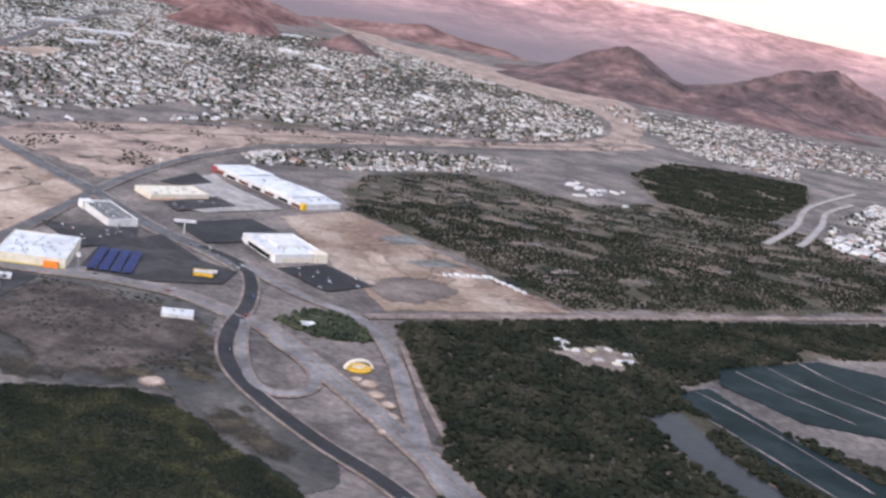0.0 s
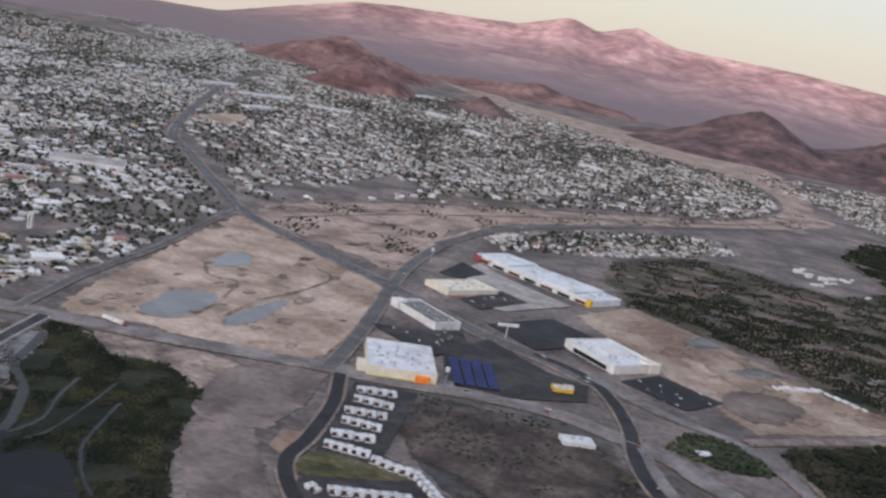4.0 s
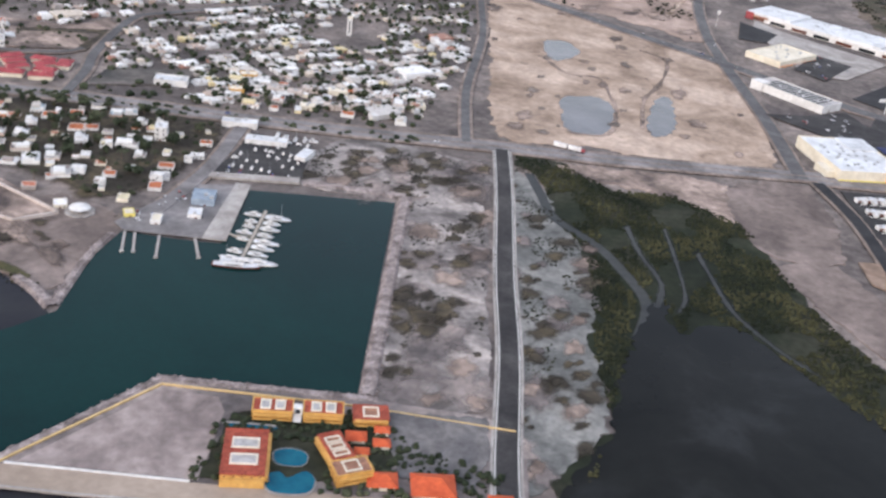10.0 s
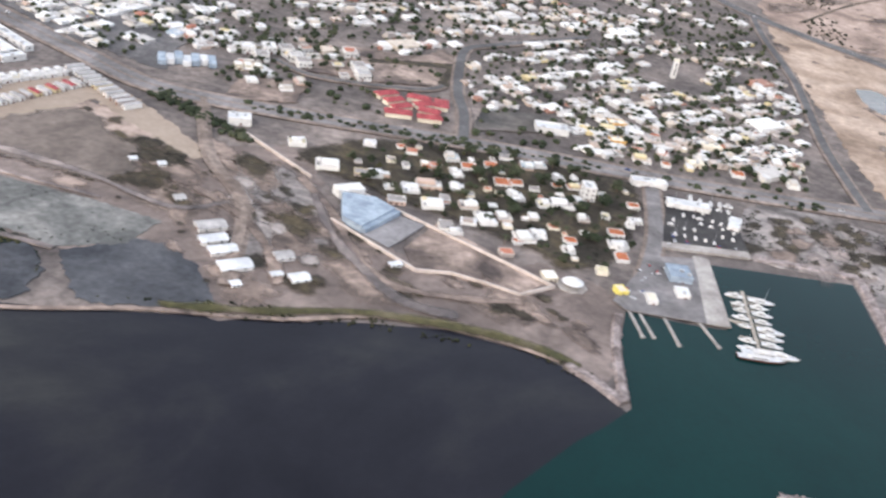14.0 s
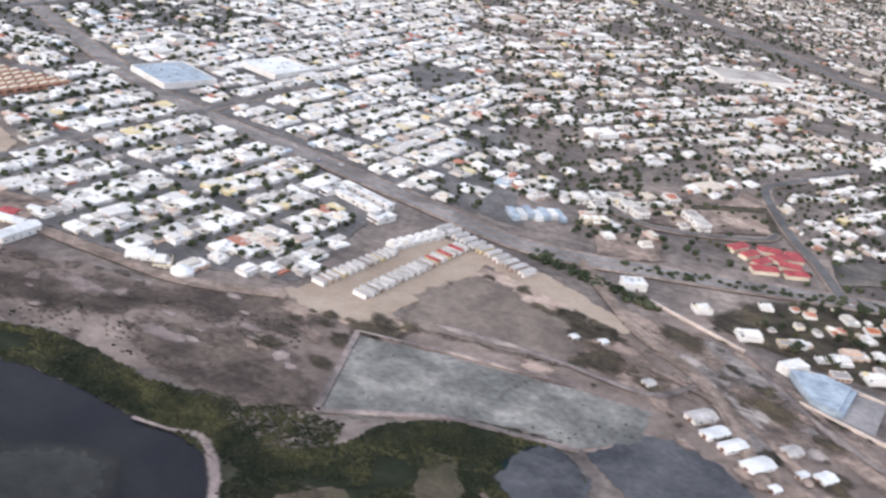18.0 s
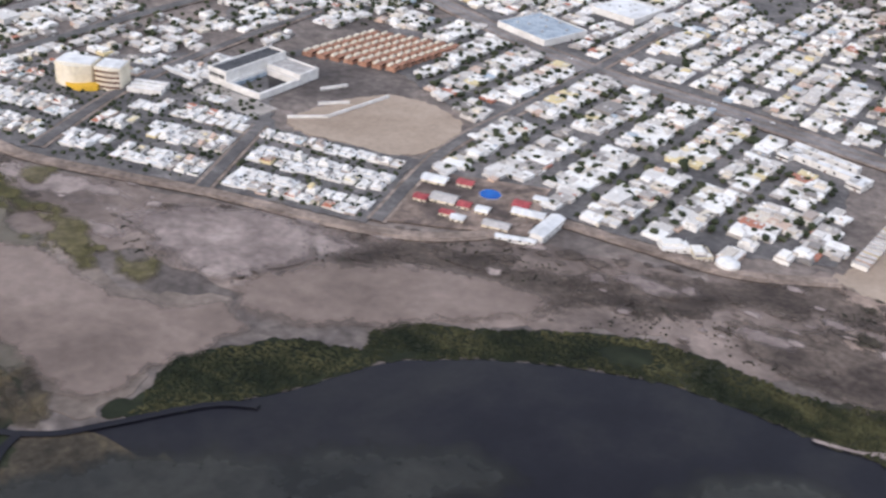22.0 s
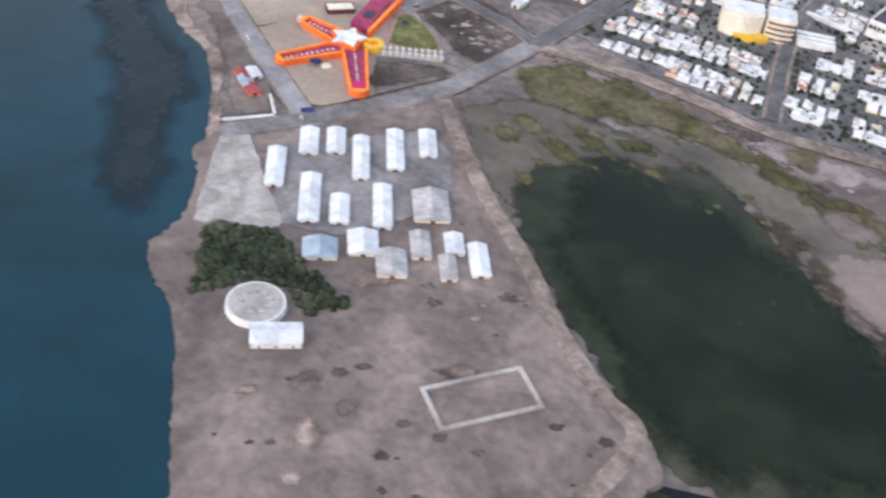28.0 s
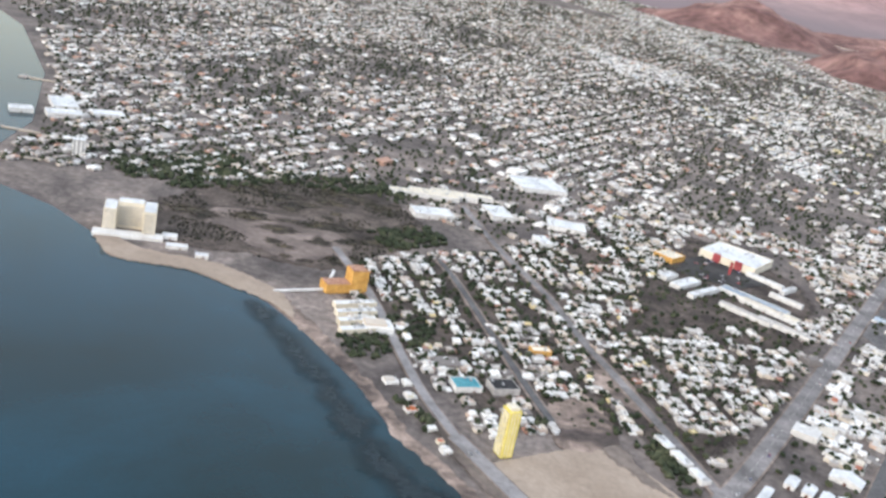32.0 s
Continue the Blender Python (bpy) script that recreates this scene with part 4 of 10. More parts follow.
soft_patch("red_earth", [(172, 698), (190, 712), (204, 706), (218, 662), (208, 644), (188, 668)], M_dirt_red, 0.4, "reddish scraped earth on the graded plot", "ground", 5, 4, 2)
soft_patch("red_earth", [(196, 640), (214, 650), (236, 640), (222, 606), (204, 596), (190, 612)], M_flat, 0.4, "brown wheel-worn earth on the graded plot", "ground", 6, 4, 2)
soft_patch("grey_pad", [(196, 675), (215, 698), (232, 692), (210, 672)], M_gravel, 0.42, "grey gravel pad on the graded plot", "ground", 1.5, 1, 0.3)
soft_patch("grey_pad", [(172, 719), (188, 740), (202, 726), (184, 708)], M_gravel, 0.42, "grey gravel pad on the graded plot", "ground", 1.5, 1, 0.3)
soft_patch("waste_ground", [(64, 512), (72, 524), (98, 526), (123, 520), (144, 514), (152, 474), (138, 445), (113, 434), (95, 450), (72, 463)], M_brush, 0.4, "dark brown waste ground beside the estate", "ground", 8, 4, 2)
field("spit_ground", [(-838, 302), (-787, 352), (-768, 325), (-746, 293), (-733, 272), (-721, 260), (-712, 251), (-700, 236), (-715, 215), (-740, 180), (-758, 160), (-780, 180), (-795, 205), (-806, 226), (-815, 239), (-824, 246), (-829, 254), (-827, 267), (-833, 285)], M_tidal, 0.3, "sandy spit between the sea and the lagoon", 2, 0.6)
soft_patch("quarter_ground", [(-312, 440), (-290, 470), (-240, 482), (-200, 484), (-192, 470), (-198, 418), (-216, 400), (-224, 408), (-256, 418), (-280, 424)], M_weed, 0.3, "dark garden soil of the shore quarter", "ground", 6, 3, 1.5)
field("sand_lot", [(-888, 393), (-851, 432), (-819, 403), (-846, 367), (-854, 359)], M_lot, 0.3, "large lot of smooth pale sand", 0, 0.3)
field("sand_lot", [(-853, 358), (-846, 368), (-819, 402), (-794, 367), (-790, 360), (-816, 328), (-822, 326)], M_lot, 0.31, "sandy grounds round the star-shaped building", 0, 0.3)
field("red_paving", [(-820, 399), (-814, 393), (-796, 374), (-796, 370.5), (-812, 367), (-817, 373), (-819, 390)], M_clay_paving, 0.36, "triangle of reddish paving", 0, 0.2)
field("lawn", [(-816.5, 387), (-814.5, 390.5), (-806.8, 386), (-799.2, 377.5), (-797.6, 373.2), (-804.2, 370.5), (-813, 370.3)], M_lawn, 0.38, "triangle of dry lawn", 0, 0.2)
field("gravel_yard", [(-814, 361.5), (-795, 366.5), (-784, 366), (-792.4, 356.3), (-806, 340), (-809, 346)], M_mud_dark, 0.37, "dark gravel yard beside the pergola", 0, 0.2)
soft_patch("yard_weeds", [(-810, 344), (-812, 358), (-797, 364), (-788, 362), (-794, 356), (-805, 344)], M_brush, 0.4, "dark weeds on the gravel yard", "ground", 3, 3, 1.0)
ribbon("garden_path", [(-814, 361.8), (-804, 365.6), (-794, 369.4)], 2.6, M_concrete, 0.6, "pale path under the pergola", "path")
soft_patch("rubble_ground", [(-812, 396), (-804, 416), (-784, 408), (-770, 394), (-781, 374), (-794, 376)], M_brush, 0.36, "brown rubble ground between the avenues", "ground", 3, 3, 1.5)
blotches("rubble_heap", [(-808, 396), (-802, 408), (-786, 404), (-776, 392), (-783, 380), (-794, 382)], 34, 0.5, 2.2, M_tidal_pale, "pale heaps of earth on the rubble ground", 91, 1.8, 30, 0.62)
soft_patch("brown_knoll", [(-853, 426), (-845, 435), (-836, 420), (-824, 404), (-836, 408)], M_flat, 0.36, "darker brown corner of the sand lot", "ground", 4, 3, 1.0)
soft_patch("garden_soil", [(-966, 476), (-984, 551), (-924, 630), (-860, 760), (-750, 700), (-772, 536), (-802, 455), (-818, 420), (-842, 444), (-869, 436), (-890, 414), (-925, 455)], M_brush, 0.1, "dark brown soil of the leafy quarter", "ground", 10, 4, 2)
soft_patch("shore_weeds_strip", [(-838, 312), (-852, 334), (-864, 350), (-884, 370), (-905, 394), (-926, 424), (-914, 420), (-896, 400), (-872, 376), (-850, 352), (-836, 334), (-828, 318)], M_flat, 0.37, "brown weedy strip between beach and road", "ground", 3, 3, 1.0)
field("sports_ground", [(-356, 1212), (-366, 1297), (-338, 1314), (-312, 1198)], M_sand, 0.3, "tan sports ground in the far town", 3, 1)
soft_band("far_river_bed", [(300, 1640), (235, 1815), (163, 1929), (56, 2047), (-77, 2261), (-214, 2511), (-451, 3116), (-719, 3635)], 46, M_riverbed, 0.3, "tan river bed winding towards the mountains")
field("parkland", F_parkland, M_brush, 0.2, "brown open ground with dark brush", 3, 3)
field("parkland", [(-1075, 560), (-1040, 590), (-1000, 580), (-990, 548), (-1020, 530), (-1050, 545)], M_tidal, 0.26, "bare grey-brown clearing", 4, 4)

blotches("dry_brush", F_shore_w, 90, 0.5, 2.4, M_brush, "brown brush and weed over the tidal flat", 3, 2.2, -12)
blotches("salt_crust", F_shore_w, 45, 0.8, 4.0, M_tidal_pale, "pale salt crusts on the tidal flat", 4, 2.5, -14, 0.57)
blotches("dry_brush", [(-600, 352), (-560, 345), (-500, 356), (-440, 352), (-435, 395), (-470, 390), (-530, 384), (-590, 376)], 60, 0.7, 2.6, M_brush, "dark brush on the tidal flat", 5, 2.2, -8, 0.55)
for pts in ([(-765, 376), (-743, 380), (-722, 376), (-700, 369), (-668, 351), (-678, 344), (-699, 356), (-726, 364), (-756, 362)], [(-774, 372), (-758, 389), (-735, 388), (-708, 374), (-714, 364), (-736, 362), (-759, 358)], [(-668, 352), (-652, 345), (-638, 327), (-650, 327)], [(-638, 336), (-622, 336), (-623, 323), (-634, 326)], [(-690, 372), (-680, 374), (-676, 364), (-686, 362)]):
    soft_patch("salt_grass", pts, M_olive, 0.36, "olive salt grass beside the lagoon", "ground", 5, 5, 2.5)
blotches("algae_fringe", [(-770, 374), (-735, 384), (-690, 366), (-660, 345), (-630, 330), (-645, 322), (-690, 350), (-735, 360)], 60, 0.6, 2.6, M_olive, "olive salt grass round the lagoon", 7, 2.0, -25, 0.55)
blotches("algae_fringe", [(-700, 352), (-676, 330), (-660, 312), (-642, 296), (-624, 280), (-616, 266), (-628, 262), (-648, 280), (-672, 302), (-690, 330)], 90, 0.8, 3.4, M_weed, "grey-brown weed fading into the mud flat", 18, 2.2, -45, 0.52)
SHORE_LAND = [(-440, 356), (-340, 364), (-326, 344), (-290, 352), (-262, 366), (-218, 370), (-206, 364), (-202, 380), (-222, 384), (-262, 384), (-290, 405), (-310, 440), (-345, 426), (-392, 402), (-436, 388)]
for way, w, m in (([(-304, 424), (-287, 404), (-274, 382), (-261, 370), (-244, 371), (-224, 377)], 7, M_sand_dark), ([(-296, 414), (-284, 392), (-271, 376), (-256, 363), (-240, 362)], 6, M_mud), ([(-330, 400), (-310, 388), (-296, 372), (-288, 356)], 6, M_sand_dark), ([(-395, 396), (-360, 392), (-330, 384), (-316, 396)], 5, M_mud)):
    soft_band("sand_track", way, w, m, 0.58, "pale trodden sand winding round the yard")
soft_band("shore_grass", [(-312, 334), (-288, 342), (-263, 353), (-236, 357), (-218, 356), (-206, 352)], 7, M_olive, 0.57, "olive grass along the bay shore")
blotches("bare_sand", SHORE_LAND, 60, 1.5, 8, M_sand_dark, "pale sandy swirls on the shore ground", 9, 2.6, -40, 0.5, avoid=(PLOT_GRAVEL, PLOT_DARK))
blotches("bare_sand", [(-330, 400), (-300, 364), (-275, 368), (-286, 390), (-306, 425)], 14, 2, 7, M_salt, "pale sandy swirls on the shore ground", 10, 2.6, -52, 0.54, avoid=(PLOT_GRAVEL, PLOT_DARK))
blotches("dry_brush", SHORE_LAND, 90, 0.8, 4.5, M_weed, "brown weeds on the shore ground", 11, 1.8, -30, 0.56, avoid=(PLOT_GRAVEL, PLOT_DARK))
for k, land in enumerate(([(-119, 442), (-95, 448), (-88, 383), (-83, 333), (-109, 326)], [(-159, 472), (-144, 491), (-99, 483), (-97, 457), (-121, 446), (-158, 440)], [(-88, 484), (-58, 429), (-55, 397), (-54, 342), (-55, 328), (-69, 304), (-75, 301), (-78, 345)])):
    blotches("silt", land, 18, 1.5, 8.5, M_mud, "grey silt on the empty land", 20 + k, 1.6, 80, 0.5)
    blotches("dry_brush", land, 42, 0.8, 4.2, M_weed, "brown weeds on the empty land", 30 + k, 1.6, 60, 0.54)
    blotches("bare_sand", land, 9, 2.0, 6.0, M_sand_dark, "bare pinkish sand on the empty land", 40 + k, 1.6, 70, 0.52)
blotches("silt", RIVER, 70, 2, 8, M_sand_dark, "darker silt streaks in the river bed", 50, 3.0, 52, 0.5)
blotches("silt", [(-123, 775), (-108, 606), (-97, 519), (16, 536), (7, 684), (-33, 709), (-77, 744)], 20, 1.5, 6, M_sand_dark, "darker silt streaks on the flood plain", 51, 2.4, 80, 0.5)
blotches("dark_soil", F_scrub_e, 120, 2.5, 10, M_marsh, "dark leafy soil under the scrub", 61, 1.8, 35, 0.44)
blotches("bare_sand", F_scrub_e, 200, 1.0, 6, M_tidal, "bare sandy clearings in the scrub", 52, 2.0, 35, 0.5)
blotches("dry_brush", [(60, 501), (111, 524), (144, 516), (162, 476), (181, 451), (225, 417), (222, 392), (193, 412), (168, 432), (146, 440), (105, 425)], 50, 2, 9, M_weed, "dark weeds on the waste ground", 53, 2.0, -25, 0.5)
blotches("dry_brush", F_parkland, 70, 2, 9, M_weed, "brown brush on the open ground", 55, 2.0, 20, 0.5)
blotches("bare_sand", [(113, 720), (143, 773), (179, 745), (221, 704), (292, 645), (206, 582), (188, 610), (166, 639)], 34, 2, 9, M_dirt_red, "reddish soil heaps and scrapes on the plot", 56, 2.0, 40, 0.5)
blotches("dry_brush", [(-830, 290), (-787, 345), (-768, 318), (-746, 285), (-721, 255), (-704, 236), (-740, 185), (-795, 210), (-820, 250)], 34, 0.4, 1.6, M_brush, "brown weeds on the spit", 57, 1.8, 30, 0.54)
blotches("silt", [(-780, 270), (-745, 280), (-721, 252), (-704, 232), (-740, 185), (-790, 215)], 18, 1.0, 3.5, M_sand_dark, "pale sandy spots on the spit", 58, 1.8, 30, 0.57)
blotches("dry_brush", [(-386, 445), (-340, 420), (-330, 395), (-392, 398), (-396, 415)], 40, 1.5, 5.0, M_weed, "brown weeds on the empty lot", 60, 2.0, -30, 0.52)
soft_patch("lagoon_shallows", [(-781, 344), (-768, 359), (-750, 361), (-730, 357), (-708, 352), (-714, 344), (-735, 340), (-752, 322), (-750, 300), (-763, 312)], M_shallows, 0.3, "pale brown silt under shallow lagoon water", "lagoon", 5, 5, 2.5)
soft_patch("lagoon_shallows", [(-733, 356), (-710, 364), (-684, 354), (-671, 341), (-655, 335), (-640, 300), (-628, 278), (-640, 280), (-660, 302), (-676, 322), (-693, 336), (-710, 346)], M_shallows, 0.31, "brown silt at the edge of the lagoon", "lagoon", 6, 5, 2.5)
soft_patch("lagoon_deep", [(-742, 340), (-724, 346), (-705, 342), (-690, 328), (-672, 314), (-655, 296), (-640, 280), (-632, 262), (-656, 244), (-697, 238), (-721, 264), (-735, 280), (-745, 296), (-745, 322)], M_deep_green, 0.36, "deep green algae in the middle of the lagoon", "lagoon", 16, 5, 3)
blotches("lagoon_weed", [(-775, 345), (-750, 355), (-720, 352), (-690, 342), (-670, 325), (-690, 325), (-735, 335), (-755, 318)], 34, 0.8, 3.6, M_olive, "olive weed at the edge of the lagoon", 71, 2.0, -30, 0.62)
soft_patch("bay_shoal", [(-640, 226), (-606, 262), (-570, 276), (-530, 292), (-510, 280), (-545, 255), (-600, 222)], M_shoal, 0.3, "brown silt shoals under the bay water", "bay", 12, 5, 3)
soft_patch("bay_shoal", [(-480, 296), (-456, 306), (-440, 298), (-446, 278), (-480, 262), (-500, 272)], M_shoal, 0.3, "brown silt shoals under the bay water", "bay", 12, 5, 3)
soft_patch("bay_weed", [(-560, 240), (-520, 262), (-490, 256), (-480, 236), (-520, 212), (-560, 214)], M_shoal_dark, 0.33, "dark weed beds under the bay water", "bay", 14, 5, 3)
soft_patch("reef", [(-834, 262), (-838, 285), (-846, 304), (-853, 322), (-863, 337), (-876, 347), (-896, 368), (-914, 381), (-934, 404), (-957, 430), (-982, 454), (-1004, 476), (-1014, 466), (-985, 432), (-955, 398), (-925, 362), (-900, 335), (-882, 312), (-868, 285), (-850, 262)], M_seaweed, 0.24, "brown weed under the shallow sea along the beach", "sea", 14, 3, 3)
patch("bare_plot", [(31, 454), (40, 456), (38, 434), (32, 438)], M_dirt_red, 0.4, "small square plot of brown earth", "ground")
blotches("damp_rim", [(-98, 690), (-60, 690), (-20, 625), (-14, 540), (-80, 528), (-94, 640)], 24, 0.8, 3.0, M_flat, "damp brown silt round the rain ponds", 80, 2.0, 75, 0.46, avoid=POND_OUTLINES)
soft_patch("mud_flat", [(-676, 323), (-666, 331), (-650, 330), (-630, 318), (-612, 319), (-599, 323), (-588, 313), (-597, 300), (-603, 287), (-612, 274), (-626, 279), (-644, 289), (-664, 303)], M_mud_smooth, 0.42, "smooth pinkish-brown mud flat", "ground", 6, 5, 2)
soft_patch("pale_flat", [(-644, 358), (-613, 375), (-593, 368), (-584, 352), (-602, 332), (-626, 338)], M_tidal_pale, 0.44, "pale pinkish salt flat", "ground", 9, 5, 2)
soft_patch("pale_flat", [(-604, 332), (-577, 356), (-546, 362), (-514, 354), (-528, 338), (-565, 322), (-592, 318)], M_mud_smooth, 0.43, "trampled pinkish-brown flat", "ground", 9, 5, 2)
soft_band("sand_bar", [(-452, 317), (-442, 316), (-434, 316), (-427, 306), (-422, 293)], 4, M_tidal_pale, 0.36, "narrow bar of pale sand by the mangroves")
soft_band("sand_bar", [(-422, 291), (-412, 285), (-404, 286), (-395, 290), (-384, 294)], 3.4, M_tidal_pale, 0.36, "narrow bar of pale sand by the mangroves")
soft_band("sand_bar", [(-376, 300), (-372, 309), (-365, 315), (-358, 316), (-350, 317)], 4, M_tidal_pale, 0.36, "narrow bar of pale sand by the mangroves")
soft_patch("silt_flat", [(-472, 350), (-464, 364), (-434, 368), (-416, 354), (-414, 338), (-433, 330), (-450, 336)], M_brush, 0.2, "dark brown silt behind the mangroves", "ground", 9, 4, 2)
soft_patch("empty_lot", [(-402, 418), (-385, 438), (-367, 428), (-349, 408), (-353, 391), (-386, 388), (-406, 394)], M_flat, 0.34, "empty lot of brown earth", "ground", 5, 4, 2)
ribbon("shore_sand", [(-368, 321), (-363, 316), (-355, 315), (-340, 319), (-314, 331), (-297, 336), (-280, 342), (-259, 353), (-234, 356), (-212, 353)], 1.5, M_sand_dark, 0.55, "thin line of pale sand along the bay", "beach")
ribbon("tide_creek", [(-655, 228), (-644, 236), (-634, 247), (-625, 259), (-619, 261), (-611, 264), (-603, 270), (-586, 283), (-577, 286), (-575, 286)], 1.8, M_bay, 0.62, "dark tidal creek across the mud", "creek")
ribbon("tide_creek", [(-619, 261), (-619, 254), (-616, 246), (-612, 235)], 2.0, M_bay, 0.63, "dark tidal creek across the mud", "creek")

patch("beach", [(-1101, 504), (-1073, 494), (-1055, 497), (-1037, 500), (-1014, 493), (-999, 485), (-986, 464), (-1002, 474), (-1018, 478), (-1042, 484), (-1055, 481), (-1075, 476), (-1089, 486)], M_lot, 0.36, "wide pale sand beach below the hotel", "beach", 3, 0.8)
for k, (plot, m, lab) in enumerate((([(-352, 499), (-326, 510), (-325, 485), (-349, 474)], M_sand_dark, "bare brown plot beside the highway"), ([(-313, 555), (-279, 572), (-276, 538), (-312, 530)], M_weed, "bare brown oval plot among houses"), ([(-337, 540), (-319, 545), (-318, 527), (-335, 520)], M_sand_dark, "bare brown plot among houses"), ([(-259, 522), (-227, 535), (-225, 516), (-259, 499)], M_mud_dark, "dark empty block with an office"))):
    patch("empty_plot", plot, m, 0.3, lab, "ground", 0, 0.6)
patch("empty_plot", [(-335, 523), (-308, 526), (-281, 537), (-281, 563), (-309, 551)], M_sand_dark, 0.31, "walled plot of bare brown earth", "ground", 0, 0.5)
ribbon("dirt_track", [(223, 537), (236, 499), (251, 461), (263, 434), (272, 409)], 2.6, M_dirt_road, 0.6, "pale dirt track through the woodland", "road")

# ---- mountains ----


def ridge(x, y, f):
    v, amp = 0.0, 1.0
    for _ in range(5):
        v += amp * (1 - abs(noise.noise((x * f, y * f, 1.7))) * 2)
        f, amp = f * 2.05, amp * 0.5
    return v / 1.94


def skyline(az):
    return float(np.interp(az, [-75, -40, -24, -20, -17, -15, -11.2, -8.5, -5.9, -4.3, -2.4, -0.1, 2.8, 5.7, 8.5, 10.4, 15.6, 25, 60], [4, 6, 40, 130, 190, 205, 217, 230, 298, 258, 307, 251, 249, 246, 233, 222, 205, 190, 120]))


def mountain_range():
    na, nr = 330, 70
    verts, faces = [], []
    for j in range(nr):
        r = 3000 + 1750 * j / (nr - 1)
        s = j / (nr - 1)
        for i in range(na):
            az = -75 + 135 * i / (na - 1)
            x, y = 150 + r * math.sin(radians(az)), 113 + r * math.cos(radians(az))
            up = min(max((s - 0.02) / 0.9, 0), 1)
            rough = 0.6 + 0.42 * ridge(x, y, 0.0013)
            z = skyline(az) * up**1.25 * (rough + (0.98 - rough) * up**5) + 7 * noise.noise((x * 0.02, y * 0.02, 0)) * up * (1 - 0.6 * up)
            if s < 0.02:
                z = -6
            verts.append((x, y, z))
    for j in range(nr - 1):
        for i in range(na - 1):
            a = j * na + i
            faces.append((a, a + 1, a + na + 1, a + na))
    tagged(mesh_ob("mountain_range", verts, faces, M_mountain, smooth=True), "long mountain range at the edge of the plain with painted sunset glow", "mountains", "", "structure")


def hill(cx, cy, rx, ry, h, material, turn=0.0, label="low rocky hill with dark scrub", seed=0.0):
    n = 56
    c, s = math.cos(radians(turn)), math.sin(radians(turn))
    verts, faces = [], []
    for j in range(n):
        for i in range(n):
            u, v = 2.4 * i / (n - 1) - 1.2, 2.4 * j / (n - 1) - 1.2
            x, y = u * rx, v * ry
            k = max(1 - math.hypot(u, v) * (1 + 0.25 * noise.noise((u * 2 + seed, v * 2, seed))), 0)
            z = h * (k**1.3) * (0.75 + 0.6 * ridge(x + seed * 700, y, 0.006)) - 1.5
            verts.append((cx + x * c - y * s, cy + x * s + y * c, z))
    for j in range(n - 1):
        for i in range(n - 1):
            a = j * n + i
            faces.append((a, a + 1, a + n + 1, a + n))
    tagged(mesh_ob("hill", verts, faces, material, smooth=True), label, "hill", "", "structure")


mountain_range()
glow_ = bpy.data.materials.new("evening_sky_glow")
glow_.use_nodes = True
nt_ = glow_.node_tree
nt_.nodes.remove(nt_.nodes["Principled BSDF"])
geo_, sep_ = nt_.nodes.new("ShaderNodeNewGeometry"), nt_.nodes.new("ShaderNodeSeparateXYZ")
fac_ = node(nt_, "ShaderNodeMapRange")
for k_, v_ in zip(("From Min", "From Max"), (150, 1000)):
    fac_.inputs[k_].default_value = v_
tint_ = ramp(nt_, [(0.0, (0.62, 0.5, 0.40)), (0.25, (0.66, 0.58, 0.44)), (0.6, (0.66, 0.64, 0.56)), (1.0, (0.56, 0.59, 0.63))])
emit_ = nt_.nodes.new("ShaderNodeEmission")
nt_.links.new(geo_.outputs["Position"], sep_.inputs["Vector"])
nt_.links.new(sep_.outputs["Z"], fac_.inputs["Value"])
nt_.links.new(fac_.outputs["Result"], tint_.inputs["Fac"])
nt_.links.new(tint_.outputs["Color"], emit_.inputs["Color"])
nt_.links.new(emit_.outputs["Emission"], nt_.nodes["Material Output"].inputs["Surface"])
arc = [(120 + 4850 * math.sin(radians(a)), 115 + 4850 * math.cos(radians(a))) for a in range(-60, 61, 4)]
tagged(mesh_ob("backdrop", [(x, y, z) for z in (-10, 1500) for x, y in arc], [(i + 1, i, i + len(arc), i + len(arc) + 1) for i in range(len(arc) - 1)], glow_), "pale yellow evening sky behind the mountains", "sky", "", "structure")
hill(340, 2520, 290, 310, 92, M_hill, -12, seed=1.0)
hill(570, 2500, 330, 270, 66, M_hill, -14, seed=2.3)
hill(875, 3036, 430, 400, 118, M_hill, 0, "dark pointed hill behind the plain", 3.1)
hill(-690, 2740, 270, 260, 84, M_hill_red, 0, "bare reddish hill above the town", 4.2)
hill(-465, 2215, 125, 190, 72, M_hill_red, 12, "small red hill at the edge of the town", 6.3)
hill(-205, 2190, 85, 85, 34, M_hill, 0, "small dark hill in the town", 5.5)
hill(-231, 3183, 380, 220, 42, M_hill_red, 0, "bare reddish hill above the town", 7.9)

# ---- roads ----
ROADS = {}


def road_line(name, pts, width, material):
    ROADS[name] = (pts, width, material)


road_line("coast_highway", [(75, 545), (20, 528), (-47, 513), (-93, 506), (-165, 494), (-210, 489), (-265, 483), (-330, 473), (-375, 471), (-415, 489), (-472, 516), (-534, 542), (-599, 590), (-700, 680)], 9, M_road_grey)
road_line("coast_highway_east", [(30, 527), (60, 533), (85, 540), (120, 542), (146, 532), (168, 522), (194, 496), (230, 458), (262, 420), (300, 370)], 8, M_road_grey)
road_line("marina_boulevard", [(-73, 285), (-76, 312), (-79, 356), (-84, 401), (-89, 458), (-94, 503)], 6, M_asphalt)
road_line("river_road", [(-108, 505), (-112, 535), (-116, 577), (-118, 661), (-127, 740), (-130, 788)], 3.6, M_road_mid)
